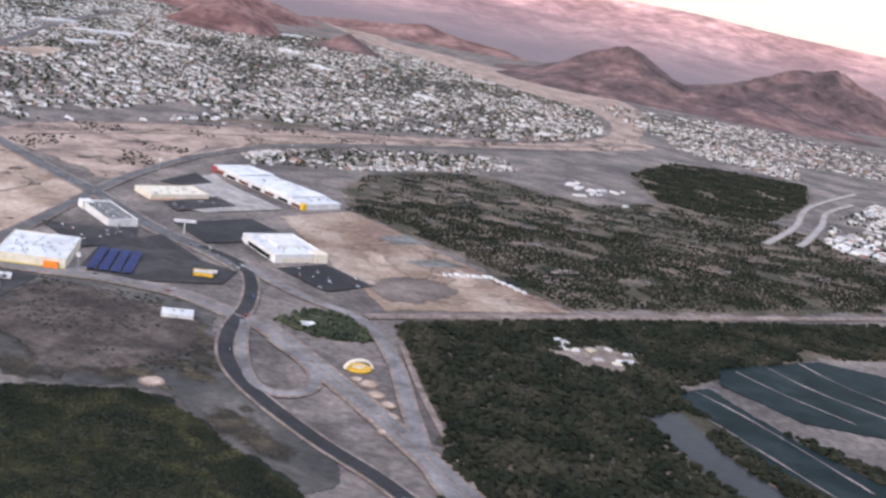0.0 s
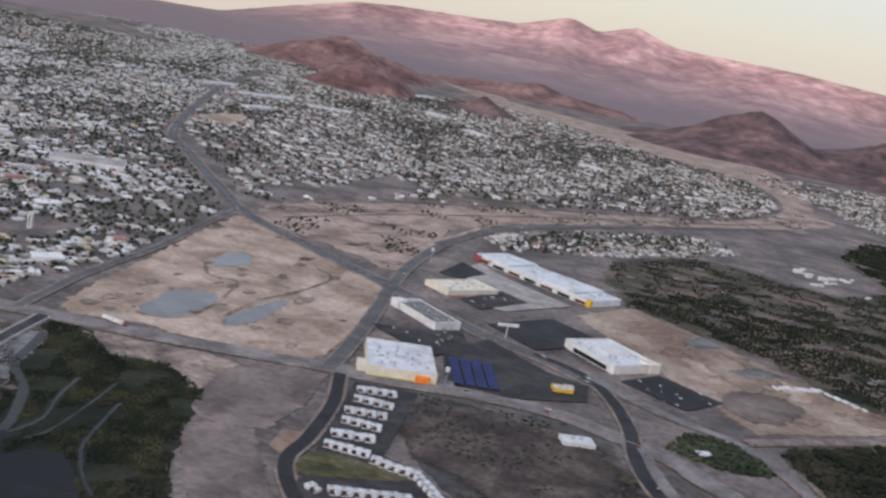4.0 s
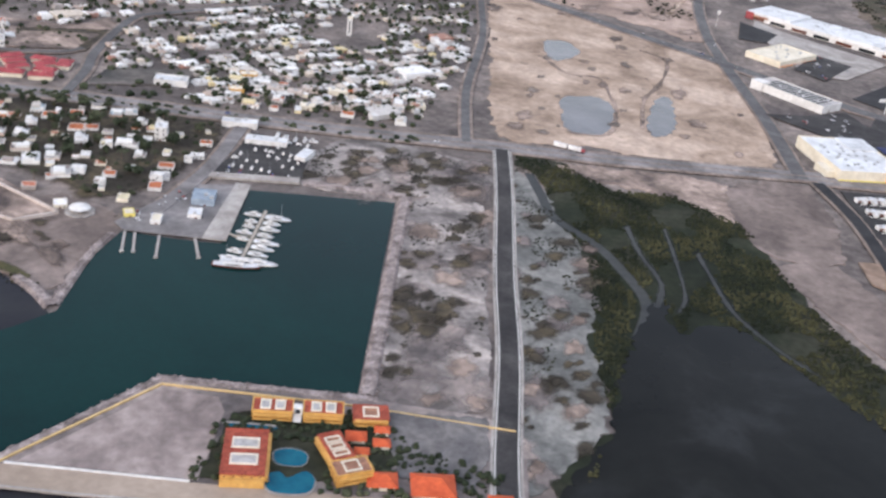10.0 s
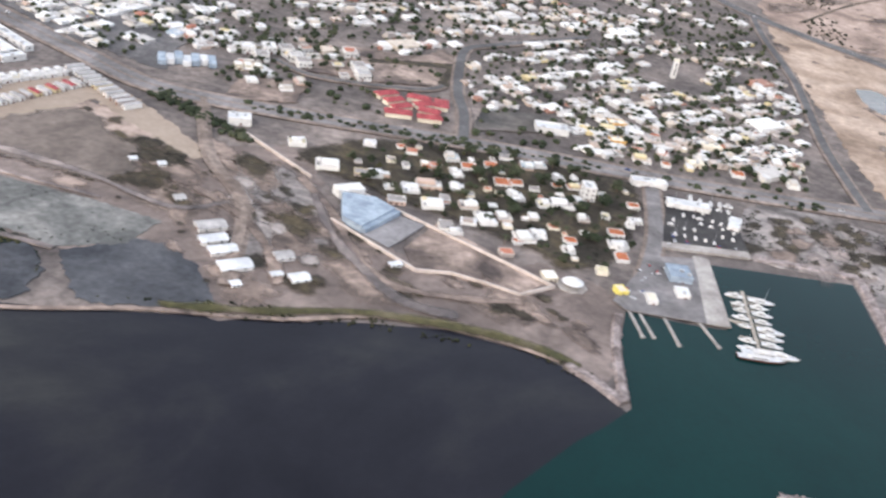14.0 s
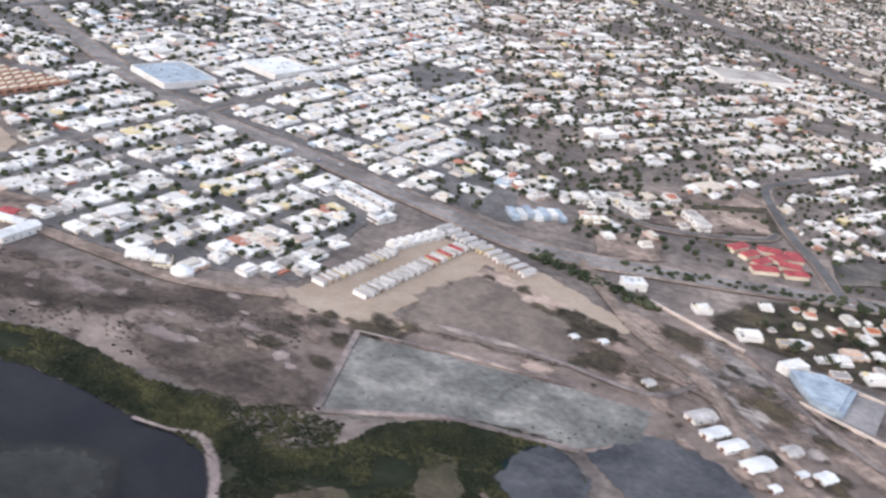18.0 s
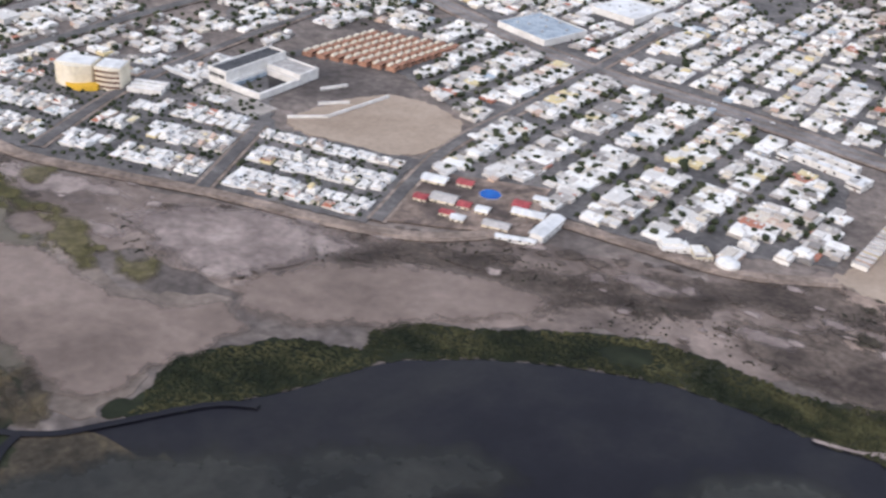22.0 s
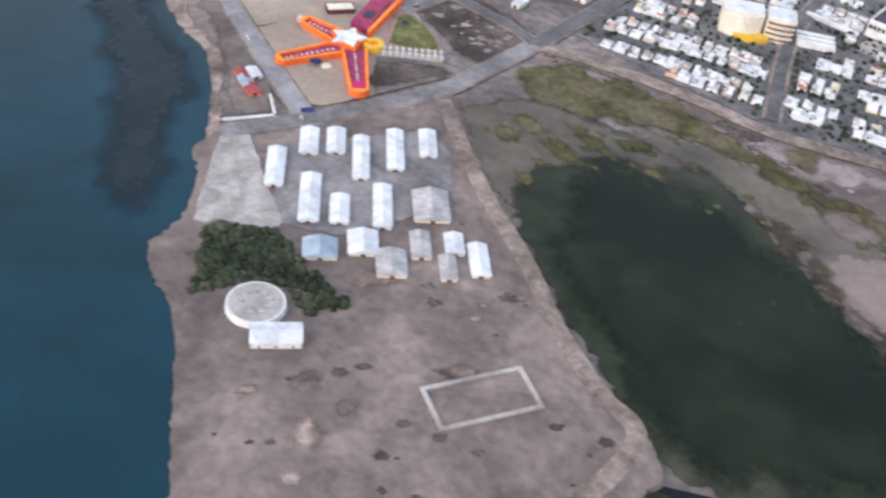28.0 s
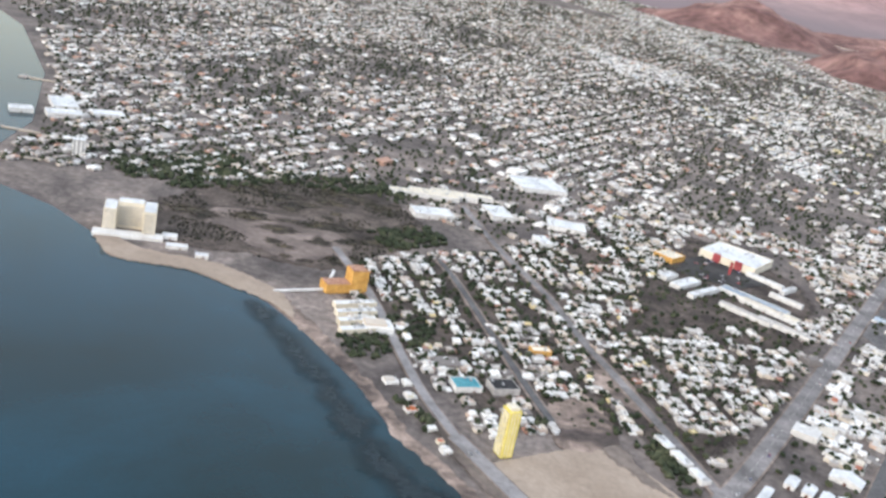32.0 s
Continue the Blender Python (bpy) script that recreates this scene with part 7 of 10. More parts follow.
def boat(length, beam, mast, label, x, y, rz, category="boat", hull=None):
    ob = thing("motor_yacht" if not mast else "sailing_boat", x, y, 0.12, rz, label, category, "boats in the marina")
    bm = bmesh.new()
    prof = [(-0.5, 0.42), (-0.2, 0.5), (0.15, 0.48), (0.36, 0.28), (0.5, 0.02)]
    outline = [(a * length, b * beam) for a, b in prof] + [(a * length, -b * beam) for a, b in reversed(prof)]
    prism(bm, outline, -0.1, 0.12 * beam + 0.35)
    for v in bm.verts:
        if v.co.z < 0:
            v.co.x, v.co.y = v.co.x * 0.88, v.co.y * 0.75
    part("hull", bm, hull or M_white, ob)
    z = 0.12 * beam + 0.35
    part("deck", prism(bmesh.new(), [(a * length * 0.94, b * 0.88 * beam) for a, b in prof] + [(a * length * 0.94, -b * 0.88 * beam) for a, b in reversed(prof)], z, z + 0.03), M_white_roof, ob)
    part("cabin", boxes((-0.28 * length, -0.3 * beam, z, 0.14 * length, 0.3 * beam, z + 0.55), bevel=0.08), M_white, ob)
    part("cabin_window", boxes((-0.2 * length, -0.31 * beam, z + 0.2, 0.10 * length, 0.31 * beam, z + 0.42)), M_dark, ob)
    if not mast:
        part("flybridge", boxes((-0.22 * length, -0.22 * beam, z + 0.55, 0.02 * length, 0.22 * beam, z + 0.95), bevel=0.06), M_white, ob)
    else:
        part("mast", tube(bmesh.new(), 0.1 * length, 0, z, z + mast, 0.05, 0.03, 6), M_metal, ob)
        part("boom", boxes((-0.35 * length, -0.05, z + 0.8, 0.1 * length, 0.05, z + 0.9)), M_metal, ob)
    return ob


dock = thing("floating_dock", 0, 0, 0.1, 0, "long timber floating dock", "dock")
part("walkway", prism(bmesh.new(), [(-161.8, 416), (-160.8, 416), (-158, 381), (-159, 381)], 0, 0.35), M_wood, dock)
for i in range(8):
    y = 413.5 - 4.2 * i
    x = -161.3 + 2.8 * (416 - y) / 35
    part("finger", boxes((x + 0.8, y - 0.2, 0, x + 5.2, y + 0.2, 0.3)), M_wood, dock)
    if i % 2 == 0:
        part("finger", boxes((x - 4.6, y - 0.2, 0, x - 0.8, y + 0.2, 0.3)), M_wood, dock)
part("gangway", prism(bmesh.new(), [(-167, 396), (-167, 397), (-160, 395), (-160, 394)], 0, 0.4), M_wood, dock)
rb = random.Random(5)
for i in range(8):
    y = 411.4 - 4.2 * i
    x = -161.3 + 2.8 * (416 - y) / 35
    L = (6.5, 4.5, 5.0, 4.2, 6.5, 5.8, 5.0, 8.0)[i]
    boat(L * 1.25, 0.36 * L, 0 if i % 3 else 5.0, "white yacht moored at the floating dock", x + 1 + 0.62 * L, y + rb.uniform(-0.3, 0.3), rb.uniform(-4, 4))
    if i != 5:
        L = (4.6, 3.4, 3.2, 4.2, 3.0, 3.6, 4.0, 5.0)[i]
        boat(L * 1.2, 0.38 * L, 4.5 if i % 3 == 1 else 0, "small white boat moored at the dock", x - 1 - L / 2, y + rb.uniform(-0.3, 0.3), 180 + rb.uniform(-4, 4))
boat(15, 3.4, 0, "large white motor yacht at the end of the dock", -156.5, 380.6, 8)
boat(14, 3.0, 6, "dark-hulled yacht at the end of the dock", -158.5, 378.0, 9, hull=M_brown)
for x, y, x2, y2 in ((-195, 387, -191, 375), (-192, 387, -188, 376), (-185, 388, -181, 375), (-175, 390, -170, 379)):
    pier = thing("jetty", 0, 0, 0.1, 0, "narrow concrete boat jetty", "jetty", "jetties on the quay")
    d = Vector((y2 - y, x - x2)).normalized() * 0.38
    part("deck", prism(bmesh.new(), [(x + d.x, y + d.y), (x2 + d.x, y2 + d.y), (x2 - d.x, y2 - d.y), (x - d.x, y - d.y)], 0, 0.5), M_concrete, pier)
    part("landing", tube(bmesh.new(), x2, y2, 0, 0.45, 0.7, 0.7, 6), M_concrete, pier)
for i in range(35):
    boat(rb.uniform(2.8, 5.6), 1.5, 0 if i % 4 else 3.5, "white boat stored on land in the yard", -182 + 3.3 * (i % 7) + rb.uniform(-0.6, 0.6), 446 + 5.5 * (i // 5) + rb.uniform(-1, 1), rb.choice((80, 100, 95, 5)))

# rock revetments along the basin


def revetment(name, pts, width, height, label, seed):
    ob = thing(name, 0, 0, 0.05, 0, label, "embankment", "", "structure")
    line = np.array(curve_through(pts, False, 6))
    way = np.gradient(line, axis=0)
    way /= np.linalg.norm(way, axis=1)[:, None] + 1e-9
    side = np.c_[-way[:, 1], way[:, 0]]
    n = len(line)
    verts = [(*(line[i] + side[i] * o), z) for o, z in ((-width / 2, 0), (-width / 4, height), (width / 4, height), (width / 2, 0)) for i in range(n)]
    faces = [(k * n + i, k * n + i + 1, (k + 1) * n + i + 1, (k + 1) * n + i) for k in range(3) for i in range(n - 1)]
    mesh_ob("bank", verts, [f[::-1] for f in faces], M_rock, ob)
    r = np.random.default_rng(seed)
    k = int(np.linalg.norm(np.diff(line, axis=0), axis=1).sum() * 3)
    i = r.integers(0, n - 1, k)
    s = r.random((k, 1))
    at = line[i] * (1 - s) + line[i + 1] * s + side[i] * r.uniform(-0.5, 0.5, (k, 1)) * width
    sz = r.uniform(0.18, 0.42, k)
    clumps_mesh("boulders", np.c_[at, height * 0.7 * np.ones(k)], sz, M_rock, "", "", r, 0.7, ob)
    return ob


revetment("rock_embankment", [(-156, 442), (-121.5, 445)], 4.5, 0.8, "pinkish rock embankment of the basin", 1)
revetment("rock_embankment", [(-121.5, 444), (-110.5, 328)], 4.5, 0.8, "pinkish rock embankment of the basin", 2)
revetment("rock_embankment", [(-108, 326.8), (-157.6, 319.8)], 3.0, 0.8, "rock embankment round the spit", 3)
revetment("rock_embankment", [(-157.6, 320.2), (-181.4, 276.6)], 3.0, 0.8, "rock embankment round the spit", 6)
mole = revetment("rock_breakwater", [(-181.4, 275.9), (-202.6, 273.6)], 4.2, 0.7, "straight rock breakwater with a pale path", 7)
ribbon("path", [(-181.4, 275.0), (-201.8, 272.7)], 0.8, M_tidal_pale, 0.95, "", "", parent=mole, kind="")
revetment("rock_embankment", [(-198, 384), (-198, 368), (-195, 342)], 3.0, 0.8, "rock breakwater at the marina mouth", 4)
revetment("rock_embankment", [(-195, 341), (-203, 348), (-210, 352)], 4.0, 0.9, "rock breakwater at the marina mouth", 5)
for pts, lab, m in (([(-75, 324), (-112, 322.5), (-138.7, 319.4), (-156.7, 317.2), (-174.6, 286.4), (-180.7, 275.2)], "low golden wall along the promenade", M_gold), ([(-176, 281.9), (-139.1, 286.7)], "low white wall of an empty plot", M_white), ([(-181, 274.2), (-159.3, 276.8), (-133, 281), (-84, 292.2)], "low pale kerb wall along the shore", M_concrete)):
    w_ = thing("low_wall", 0, 0, 0.4, 0, lab, "wall")
    for a, b in zip(pts, pts[1:]):
        d = (Vector(b) - Vector(a)).normalized() * 0.24
        part("wall_panel", prism(bmesh.new(), [(a[0] + d.y, a[1] - d.x), (b[0] + d.y, b[1] - d.x), (b[0] - d.y, b[1] + d.x), (a[0] - d.y, a[1] + d.x)], 0.0, 0.55), m, w_)

# resort hotel on the spit
patch("hotel_garden", [(-138, 312), (-108, 320), (-100, 312), (-100, 298), (-138, 288)], M_marsh, 0.56, "dark planted garden of the resort", "garden", 0, 0.4)
patch("building_plot", [(-106, 322), (-82, 327), (-80, 315), (-82, 300), (-98, 300)], M_street, 0.57, "grey rubble plot beside the resort", "ground", 0, 0.5)
blotches("dry_brush", [(-106, 321), (-83, 325), (-82, 315), (-84, 302), (-98, 302)], 26, 0.4, 2.0, M_weed, "weeds and puddles on the rubble plot", 91, 1.6, 20, 0.62)
ribbon("pale_kerb", [(-100, 306), (-94, 303), (-88, 305), (-83, 309), (-80, 312)], 0.5, M_concrete, 0.66, "curved pale kerb on the rubble plot", "kerb")


def hotel_block(x, y, w, d, h, turn, label, roof=None, rows=3, trim=None):
    ob = thing("hotel_block", x, y, 0.5, turn, label, "hotel building", "blocks of the resort hotel")
    shell = part("wall_shell", boxes((-w / 2, -d / 2, 0, w / 2, d / 2, h)), M_ochre, ob)
    deck = part("roof", boxes((-w / 2 + 0.2, -d / 2 + 0.2, h, w / 2 - 0.2, d / 2 - 0.2, h + 0.3)), roof or M_tile_red, ob, "red clay tile roof")
    part("parapet", rim(-w / 2 - 0.1, -d / 2 - 0.1, w / 2 + 0.1, d / 2 + 0.1, 0.3, h, h + 0.45), M_ochre if "golden" in label else M_tile_red, ob)
    for i in range(rows):
        u = -w * 0.36 + w * 0.72 * (i + 0.5) / rows
        k = w * 0.72 / rows * 0.42
        part("roof_light", boxes((u - k * 0.6, -d * 0.28, h + 0.3, u + k * 0.6, d * 0.28, h + 0.42)), M_grey if rows == 2 else M_tile_brown, deck, "glazed roof light")
        part("light_kerb", rim(u - k * 0.6 - 0.35, -d * 0.28 - 0.35, u + k * 0.6 + 0.35, d * 0.28 + 0.35, 0.35, h + 0.28, h + 0.62), M_cream, deck, "cream kerb of a roof light")
    for k in range(2):
        part("balcony", boxes((-w / 2 + 0.3, -d / 2 - 0.75, 0.9 + 1.1 * k, w / 2 - 0.3, -d / 2, 1.4 + 1.1 * k)), M_ochre, ob, "golden balcony front")
    if trim:
        part("end_gallery", boxes((-w / 2 - 0.9, -d / 2, 0, -w / 2, d / 2, h * 0.8)), M_ochre, ob, "golden arcade at the end")
    window_rows(shell, w, d, h, max(3, int(w * 0.6)), max(2, int(d * 0.6)), 2, 0.3, (0.6, 0.55), M_brown)
    return ob

hotel_block(-129.5, 313.6, 9, 5, 2.6, 12, "golden hotel block with a red roof and a glazed court", rows=2)
hotel_block(-118.5, 316, 9, 5, 2.6, 12, "golden hotel block with a red roof and a glazed court", rows=2)
link = thing("hotel_bridge", -124, 314.4, 0.5, 12, "white covered bridge between two hotel blocks", "bridge")
part("deck", boxes((-0.9, -3.4, 1.2, 0.9, 2.6, 1.5)), M_white, link)
part("tower", boxes((-1.0, -0.8, 0, 1.0, 0.8, 3.2)), M_white, link)
part("window", boxes((-0.5, -0.86, 1.8, 0.5, -0.8, 2.8)), M_dark, link)
hotel_block(-108, 318, 8, 5.4, 2.2, 14, "low red-roofed hotel wing with cream rims", rows=1)
hotel_block(-130.5, 296, 15, 9, 2.6, 103, "broad hotel block with a brick-red roof and framed roof lights", rows=2, trim=1)
hotel_block(-112.5, 303.5, 10, 5, 2.4, -55, "angled red-roofed hotel block with small white roof lights", rows=3)
hotel_block(-108, 297.5, 8, 5, 2.8, 32, "golden gabled hotel end with a brown roof", M_tile_brown, rows=1)
for x, y, s_ in ((-109.6, 310, 2.4), (-103.7, 309.3, 2.0), (-107.3, 305.2, 1.7), (-104.5, 314, 1.8), (-101.2, 297, 3.3), (-90.6, 298.3, 4.8), (-76, 297, 2.8)):
    pav = thing("tiled_pavilion", x, y, 0.5, 12, "open pavilion with a hipped orange roof", "pavilion", "pavilions of the resort")
    part("wall_shell", boxes((-s_ * 0.8, -s_ * 0.6, 0, s_ * 0.8, s_ * 0.6, 1.4)), M_cream, pav)
    bm = bmesh.new()
    base = [bm.verts.new(p) for p in ((-s_, -s_ * 0.8, 1.4), (s_, -s_ * 0.8, 1.4), (s_, s_ * 0.8, 1.4), (-s_, s_ * 0.8, 1.4))]
    top = [bm.verts.new((-s_ * 0.3, 0, 1.4 + s_ * 0.45)), bm.verts.new((s_ * 0.3, 0, 1.4 + s_ * 0.45))]
    bm.faces.new((base[0], base[1], top[1], top[0])), bm.faces.new((base[2], base[3], top[0], top[1]))
    bm.faces.new((base[1], base[2], top[1])), bm.faces.new((base[3], base[0], top[0])), bm.faces.new(base[::-1])
    part("roof", bm, M_awning, pav)
for pts, label in (([(-125.4, 300.5), (-122.8, 302.6), (-118.7, 302), (-118.4, 298), (-123.6, 297)], "small blue swimming pool in the resort"), ([(-125, 292.5), (-122.6, 294.6), (-120.4, 293.2), (-117.5, 296.3), (-114.8, 294), (-115.6, 289.6), (-122.6, 288.2)], "kidney-shaped blue swimming pool"), ([(-137, 307.5), (-128, 309), (-128, 308), (-137, 306.3)], "narrow teal pool behind the hotel")):
    pool = thing("swimming_pool", 0, 0, 0.8, 0, label, "pool")
    part("rim", prism(bmesh.new(), curve_through([(x * 1.0 + (x + 120) * 0.06, y + (y - 299) * 0.06) for x, y in pts], True, 4), 0, 0.16), M_concrete, pool)
    part("water", prism(bmesh.new(), curve_through(pts, True, 4), 0.1, 0.2), M_pool_teal, pool)

# ---- shore neighbourhood and middle of the walk ----
red = thing("school_block", -284, 508, 0.1, 12, "low school with red sheet roofs", "school")
for x, y, w, d, t in ((-11, 8, 9, 4, 35), (-8, 2, 8, 4, 35), (-5, -4, 8, 4, 35), (2, 8, 9, 4.5, -10), (4, 2, 8, 4.5, 30), (6, -5, 8, 5, -10), (11, 5, 5, 9, 0), (-6, -11, 10, 5, 5), (6, -12, 9, 4, 5)):
    bm = boxes((-w / 2, -d / 2, 0, w / 2, d / 2, 1.8))
    bmesh.ops.transform(bm, matrix=pose(x, y, 0, 0, 0, t), verts=bm.verts)
    part("wall_shell", bm, M_cream, red)
    bm = bmesh.new()
    v = [bm.verts.new(p) for p in ((-w / 2 - 0.5, -d / 2 - 0.5, 1.8), (w / 2 + 0.5, -d / 2 - 0.5, 1.8), (w / 2 + 0.5, d / 2 + 0.5, 1.8), (-w / 2 - 0.5, d / 2 + 0.5, 1.8), (-w / 2 + 1, 0, 3.0), (w / 2 - 1, 0, 3.0))]
    for f in ((0, 1, 5, 4), (2, 3, 4, 5), (1, 2, 5), (3, 0, 4), (3, 2, 1, 0)):
        bm.faces.new([v[i] for i in f])
    bmesh.ops.transform(bm, matrix=pose(x, y, 0, 0, 0, t), verts=bm.verts)
    part("roof", bm, M_red, red, "red sheet roof")
flat_building("white_office", -230, 516, 13, 7, 2.2, 12, M_white, M_white_roof, "white office block with a courtyard roof", "building", 0.5, 5)
flat_building("hillside_villa", -336, 456, 8, 6, 2.6, 20, M_white, M_white_roof, "white boxy building beside the highway", "building", 0.3, 3)
blob = thing("tent_hall", -375, 502, 0.1, 25, "cluster of pale blue-white roofs", "hall")
for k in range(7):
    part("roof", boxes((-11 + 3.2 * k, -5 + (k % 3), 0, -7.9 + 3.2 * k, 5 - (k % 2) * 2, 2.2 + 0.4 * (k % 3)), bevel=0.25), M_white_roof if k % 2 else M_bluegrey, blob)
shop = thing("blue_warehouse", 0, 0, 0.2, 0, "blue-grey sheet-roofed warehouse in a walled yard", "warehouse")
for pts, z1, m in (([(-283, 400), (-287.5, 416), (-277, 417.5), (-269.5, 413), (-276, 396)], 2.4, M_bluegrey), ([(-291, 418), (-284, 424), (-281, 420), (-288, 415)], 3.0, M_white)):
    part("hall", prism(bmesh.new(), pts, 0, z1), m, shop)
part("paved_court", prism(bmesh.new(), [(-275.4, 395.5), (-269, 412.6), (-259, 410.5), (-266, 390.5)], 0, 0.4), M_road_pale, shop, "pale paved court beside the hall")
part("link_roof", prism(bmesh.new(), [(-276.4, 396.5), (-269.6, 413.4), (-267.6, 412.6), (-274.4, 395.6)], 0, 1.8), M_bluegrey, shop)
yard = thing("yard_wall", 0, 0, 0.2, 0, "pale rendered wall round a yard", "wall")
for a, b in zip([(-286, 399.5), (-256, 381), (-246, 384), (-236, 383), (-226, 381)], [(-256, 381), (-246, 384), (-236, 383), (-226, 381), (-217, 390.5)]):
    d = (Vector(b) - Vector(a)).normalized()
    nrm = Vector((-d.y, d.x)) * 0.35
    part("wall_panel", prism(bmesh.new(), [(a[0] - nrm.x, a[1] - nrm.y), (b[0] - nrm.x, b[1] - nrm.y), (b[0] + nrm.x, b[1] + nrm.y), (a[0] + nrm.x, a[1] + nrm.y)], 0, 1.0), M_pinkish, yard)
for a, b in (((-217, 390.5), (-283, 422)), ((-300, 425), (-330, 447))):
    d = (Vector(b) - Vector(a)).normalized()
    nrm = Vector((-d.y, d.x)) * 0.35
    part("wall_panel", prism(bmesh.new(), [(a[0] - nrm.x, a[1] - nrm.y), (b[0] - nrm.x, b[1] - nrm.y), (b[0] + nrm.x, b[1] + nrm.y), (a[0] + nrm.x, a[1] + nrm.y)], 0, 1.0), M_pinkish, yard)


def gable_shed(x, y, w, d, h, turn, wall, roof, label, group=""):
    ob = thing("long_shed", x, y, 0.05, turn, label, "shed", group)
    shell = part("wall_shell", boxes((-w / 2, -d / 2, 0, w / 2, d / 2, h)), wall, ob)
    bm = bmesh.new()
    v = [bm.verts.new(p) for p in ((-w / 2 - 0.3, -d / 2 - 0.3, h), (w / 2 + 0.3, -d / 2 - 0.3, h), (w / 2 + 0.3, d / 2 + 0.3, h), (-w / 2 - 0.3, d / 2 + 0.3, h), (0, -d / 2 - 0.3, h + 0.16 * w), (0, d / 2 + 0.3, h + 0.16 * w))]
    for f in ((0, 4, 5, 3), (1, 2, 5, 4), (0, 1, 4), (2, 3, 5), (3, 2, 1, 0)):
        bm.faces.new([v[i] for i in f])
    bmesh.ops.recalc_face_normals(bm, faces=bm.faces)
    part("roof", bm, roof, ob)
    part("door", boxes((-0.6, -d / 2 - 0.06, 0, 0.6, -d / 2, 1.2)), M_brown, shell)
    for s_ in (-1, 1):
        for k in range(max(2, int(d / 3))):
            yy = -d / 2 + d * (k + 0.5) / max(2, int(d / 3))
            piece("window", share(("window", (0.6, 0.5), M_dark), lambda: boxes((-0.3, -0.04, -0.25, 0.3, 0.04, 0.25))), shell, pose(s_ * w / 2, yy, 0.9, 0, 0, 90))
    return ob


for x, y, w, d, m in ((-315.5, 378, 5, 8, M_grey), (-312, 371, 4, 7.5, M_white_roof), (-307.5, 366.5, 4, 7.5, M_white_roof), (-301.5, 360, 5, 8.5, M_white_roof)):
    gable_shed(x, y, w, d, 1.4, -50, M_white, m, "pale open shed in a shore camp", "sheds of the shore camp")
for x, y, w, d, m in ((-291.5, 371, 4, 5, M_grey), (-284, 361.5, 4, 5, M_white_roof), (-290, 360.5, 2, 3, M_white_roof), (-298, 351, 2.4, 2.4, M_white_roof), (-262, 381, 2, 3.4, M_white_roof), (-353, 408, 2.2, 2.2, M_white_roof), (-344, 409, 2.4, 2.2, M_white_roof), (-330, 390, 3, 3, M_grey)):
    gable_shed(x, y, w, d, 1.3, -50, M_white, m, "small pale hut near the shore", "huts near the shore")
bank = thing("field_wall", 0, 0, 0.2, 0, "low worn earth bank round the gravel field", "wall", "", "")
for k, (a, b) in enumerate((((-414, 382), (-413, 338)), ((-413, 338), (-381, 349)), ((-381, 349), (-347, 348)), ((-414, 382), (-391, 382)), ((-391, 382), (-350, 380)))):
    d = (Vector(b) - Vector(a)).normalized()
    nrm = Vector((-d.y, d.x)) * (0.9 if k < 3 else 0.5)
    part("bank", prism(bmesh.new(), [(a[0] - nrm.x, a[1] - nrm.y), (b[0] - nrm.x, b[1] - nrm.y), (b[0] + nrm.x, b[1] + nrm.y), (a[0] + nrm.x, a[1] + nrm.y)], 0, 0.5), M_mud, bank)


# ---- houses that stand apart, each with walls, roof, parapet, upper room, tank, door and windows ----
def house_kind(w, d, h, upper, wall, roof, label, row=False):
    ob = thing("house", 0, 0, -50, 0, label, "house")
    shell = part("wall_shell", boxes((-w / 2, -d / 2, 0, w / 2, d / 2, h)), wall, ob)
    deck = part("roof", boxes((-w / 2 + 0.15, -d / 2 + 0.15, h - 0.05, w / 2 - 0.15, d / 2 - 0.15, h + 0.05)), roof, ob)
    if row:
        part("roof_room", boxes((-w / 2 + 0.3, d / 2 - 2.2, h + 0.05, w / 2 - 1.3, d / 2 - 1.0, h + 0.5)), M_grey if upper else M_wall, deck)
        part("roof_hatch", boxes((0.2, -0.6, h + 0.05, w / 2 - 0.3, 0.4, h + 0.35)), M_grey if upper else M_wall, deck)
        part("patio", boxes((-w / 2 + 0.1, d / 2, 0, w / 2 - 0.1, d / 2 + 1.1, 0.25)), M_brown, shell, "dark back patio")
    else:
        part("parapet", rim(-w / 2 - 0.02, -d / 2 - 0.02, w / 2 + 0.02, d / 2 + 0.02, 0.15, h - 0.1, h + 0.22), wall, ob)
    if upper:
        part("upper_room", boxes((-w / 2 + 0.3, -d / 2 + 1.6, h, w / 2 - 1.9, d / 2 - 0.9, h + 1.35)), wall, ob)
        part("stair_head", boxes((w / 2 - 1.5, -d / 2 + 0.4, h, w / 2 - 0.4, -d / 2 + 1.7, h + 0.8)), wall, ob)
    part("water_tank", tube(bmesh.new(), w / 2 - 0.7, d / 2 - 0.7, h + 0.05, h + 0.75, 0.32, 0.28, 8), M_dark if upper else M_white, deck)
    if not row:
        part("door", boxes((-0.3, -d / 2 - 0.05, 0, 0.2, -d / 2, 1.05)), M_brown, shell)
    for u in () if row else (-0.32, 0.3) if w > 5 else (0.3,):
        part("window", boxes((u * w - 0.35, -d / 2 - 0.04, 0.5, u * w + 0.35, -d / 2, 1.1)), M_dark, shell)
    return ob


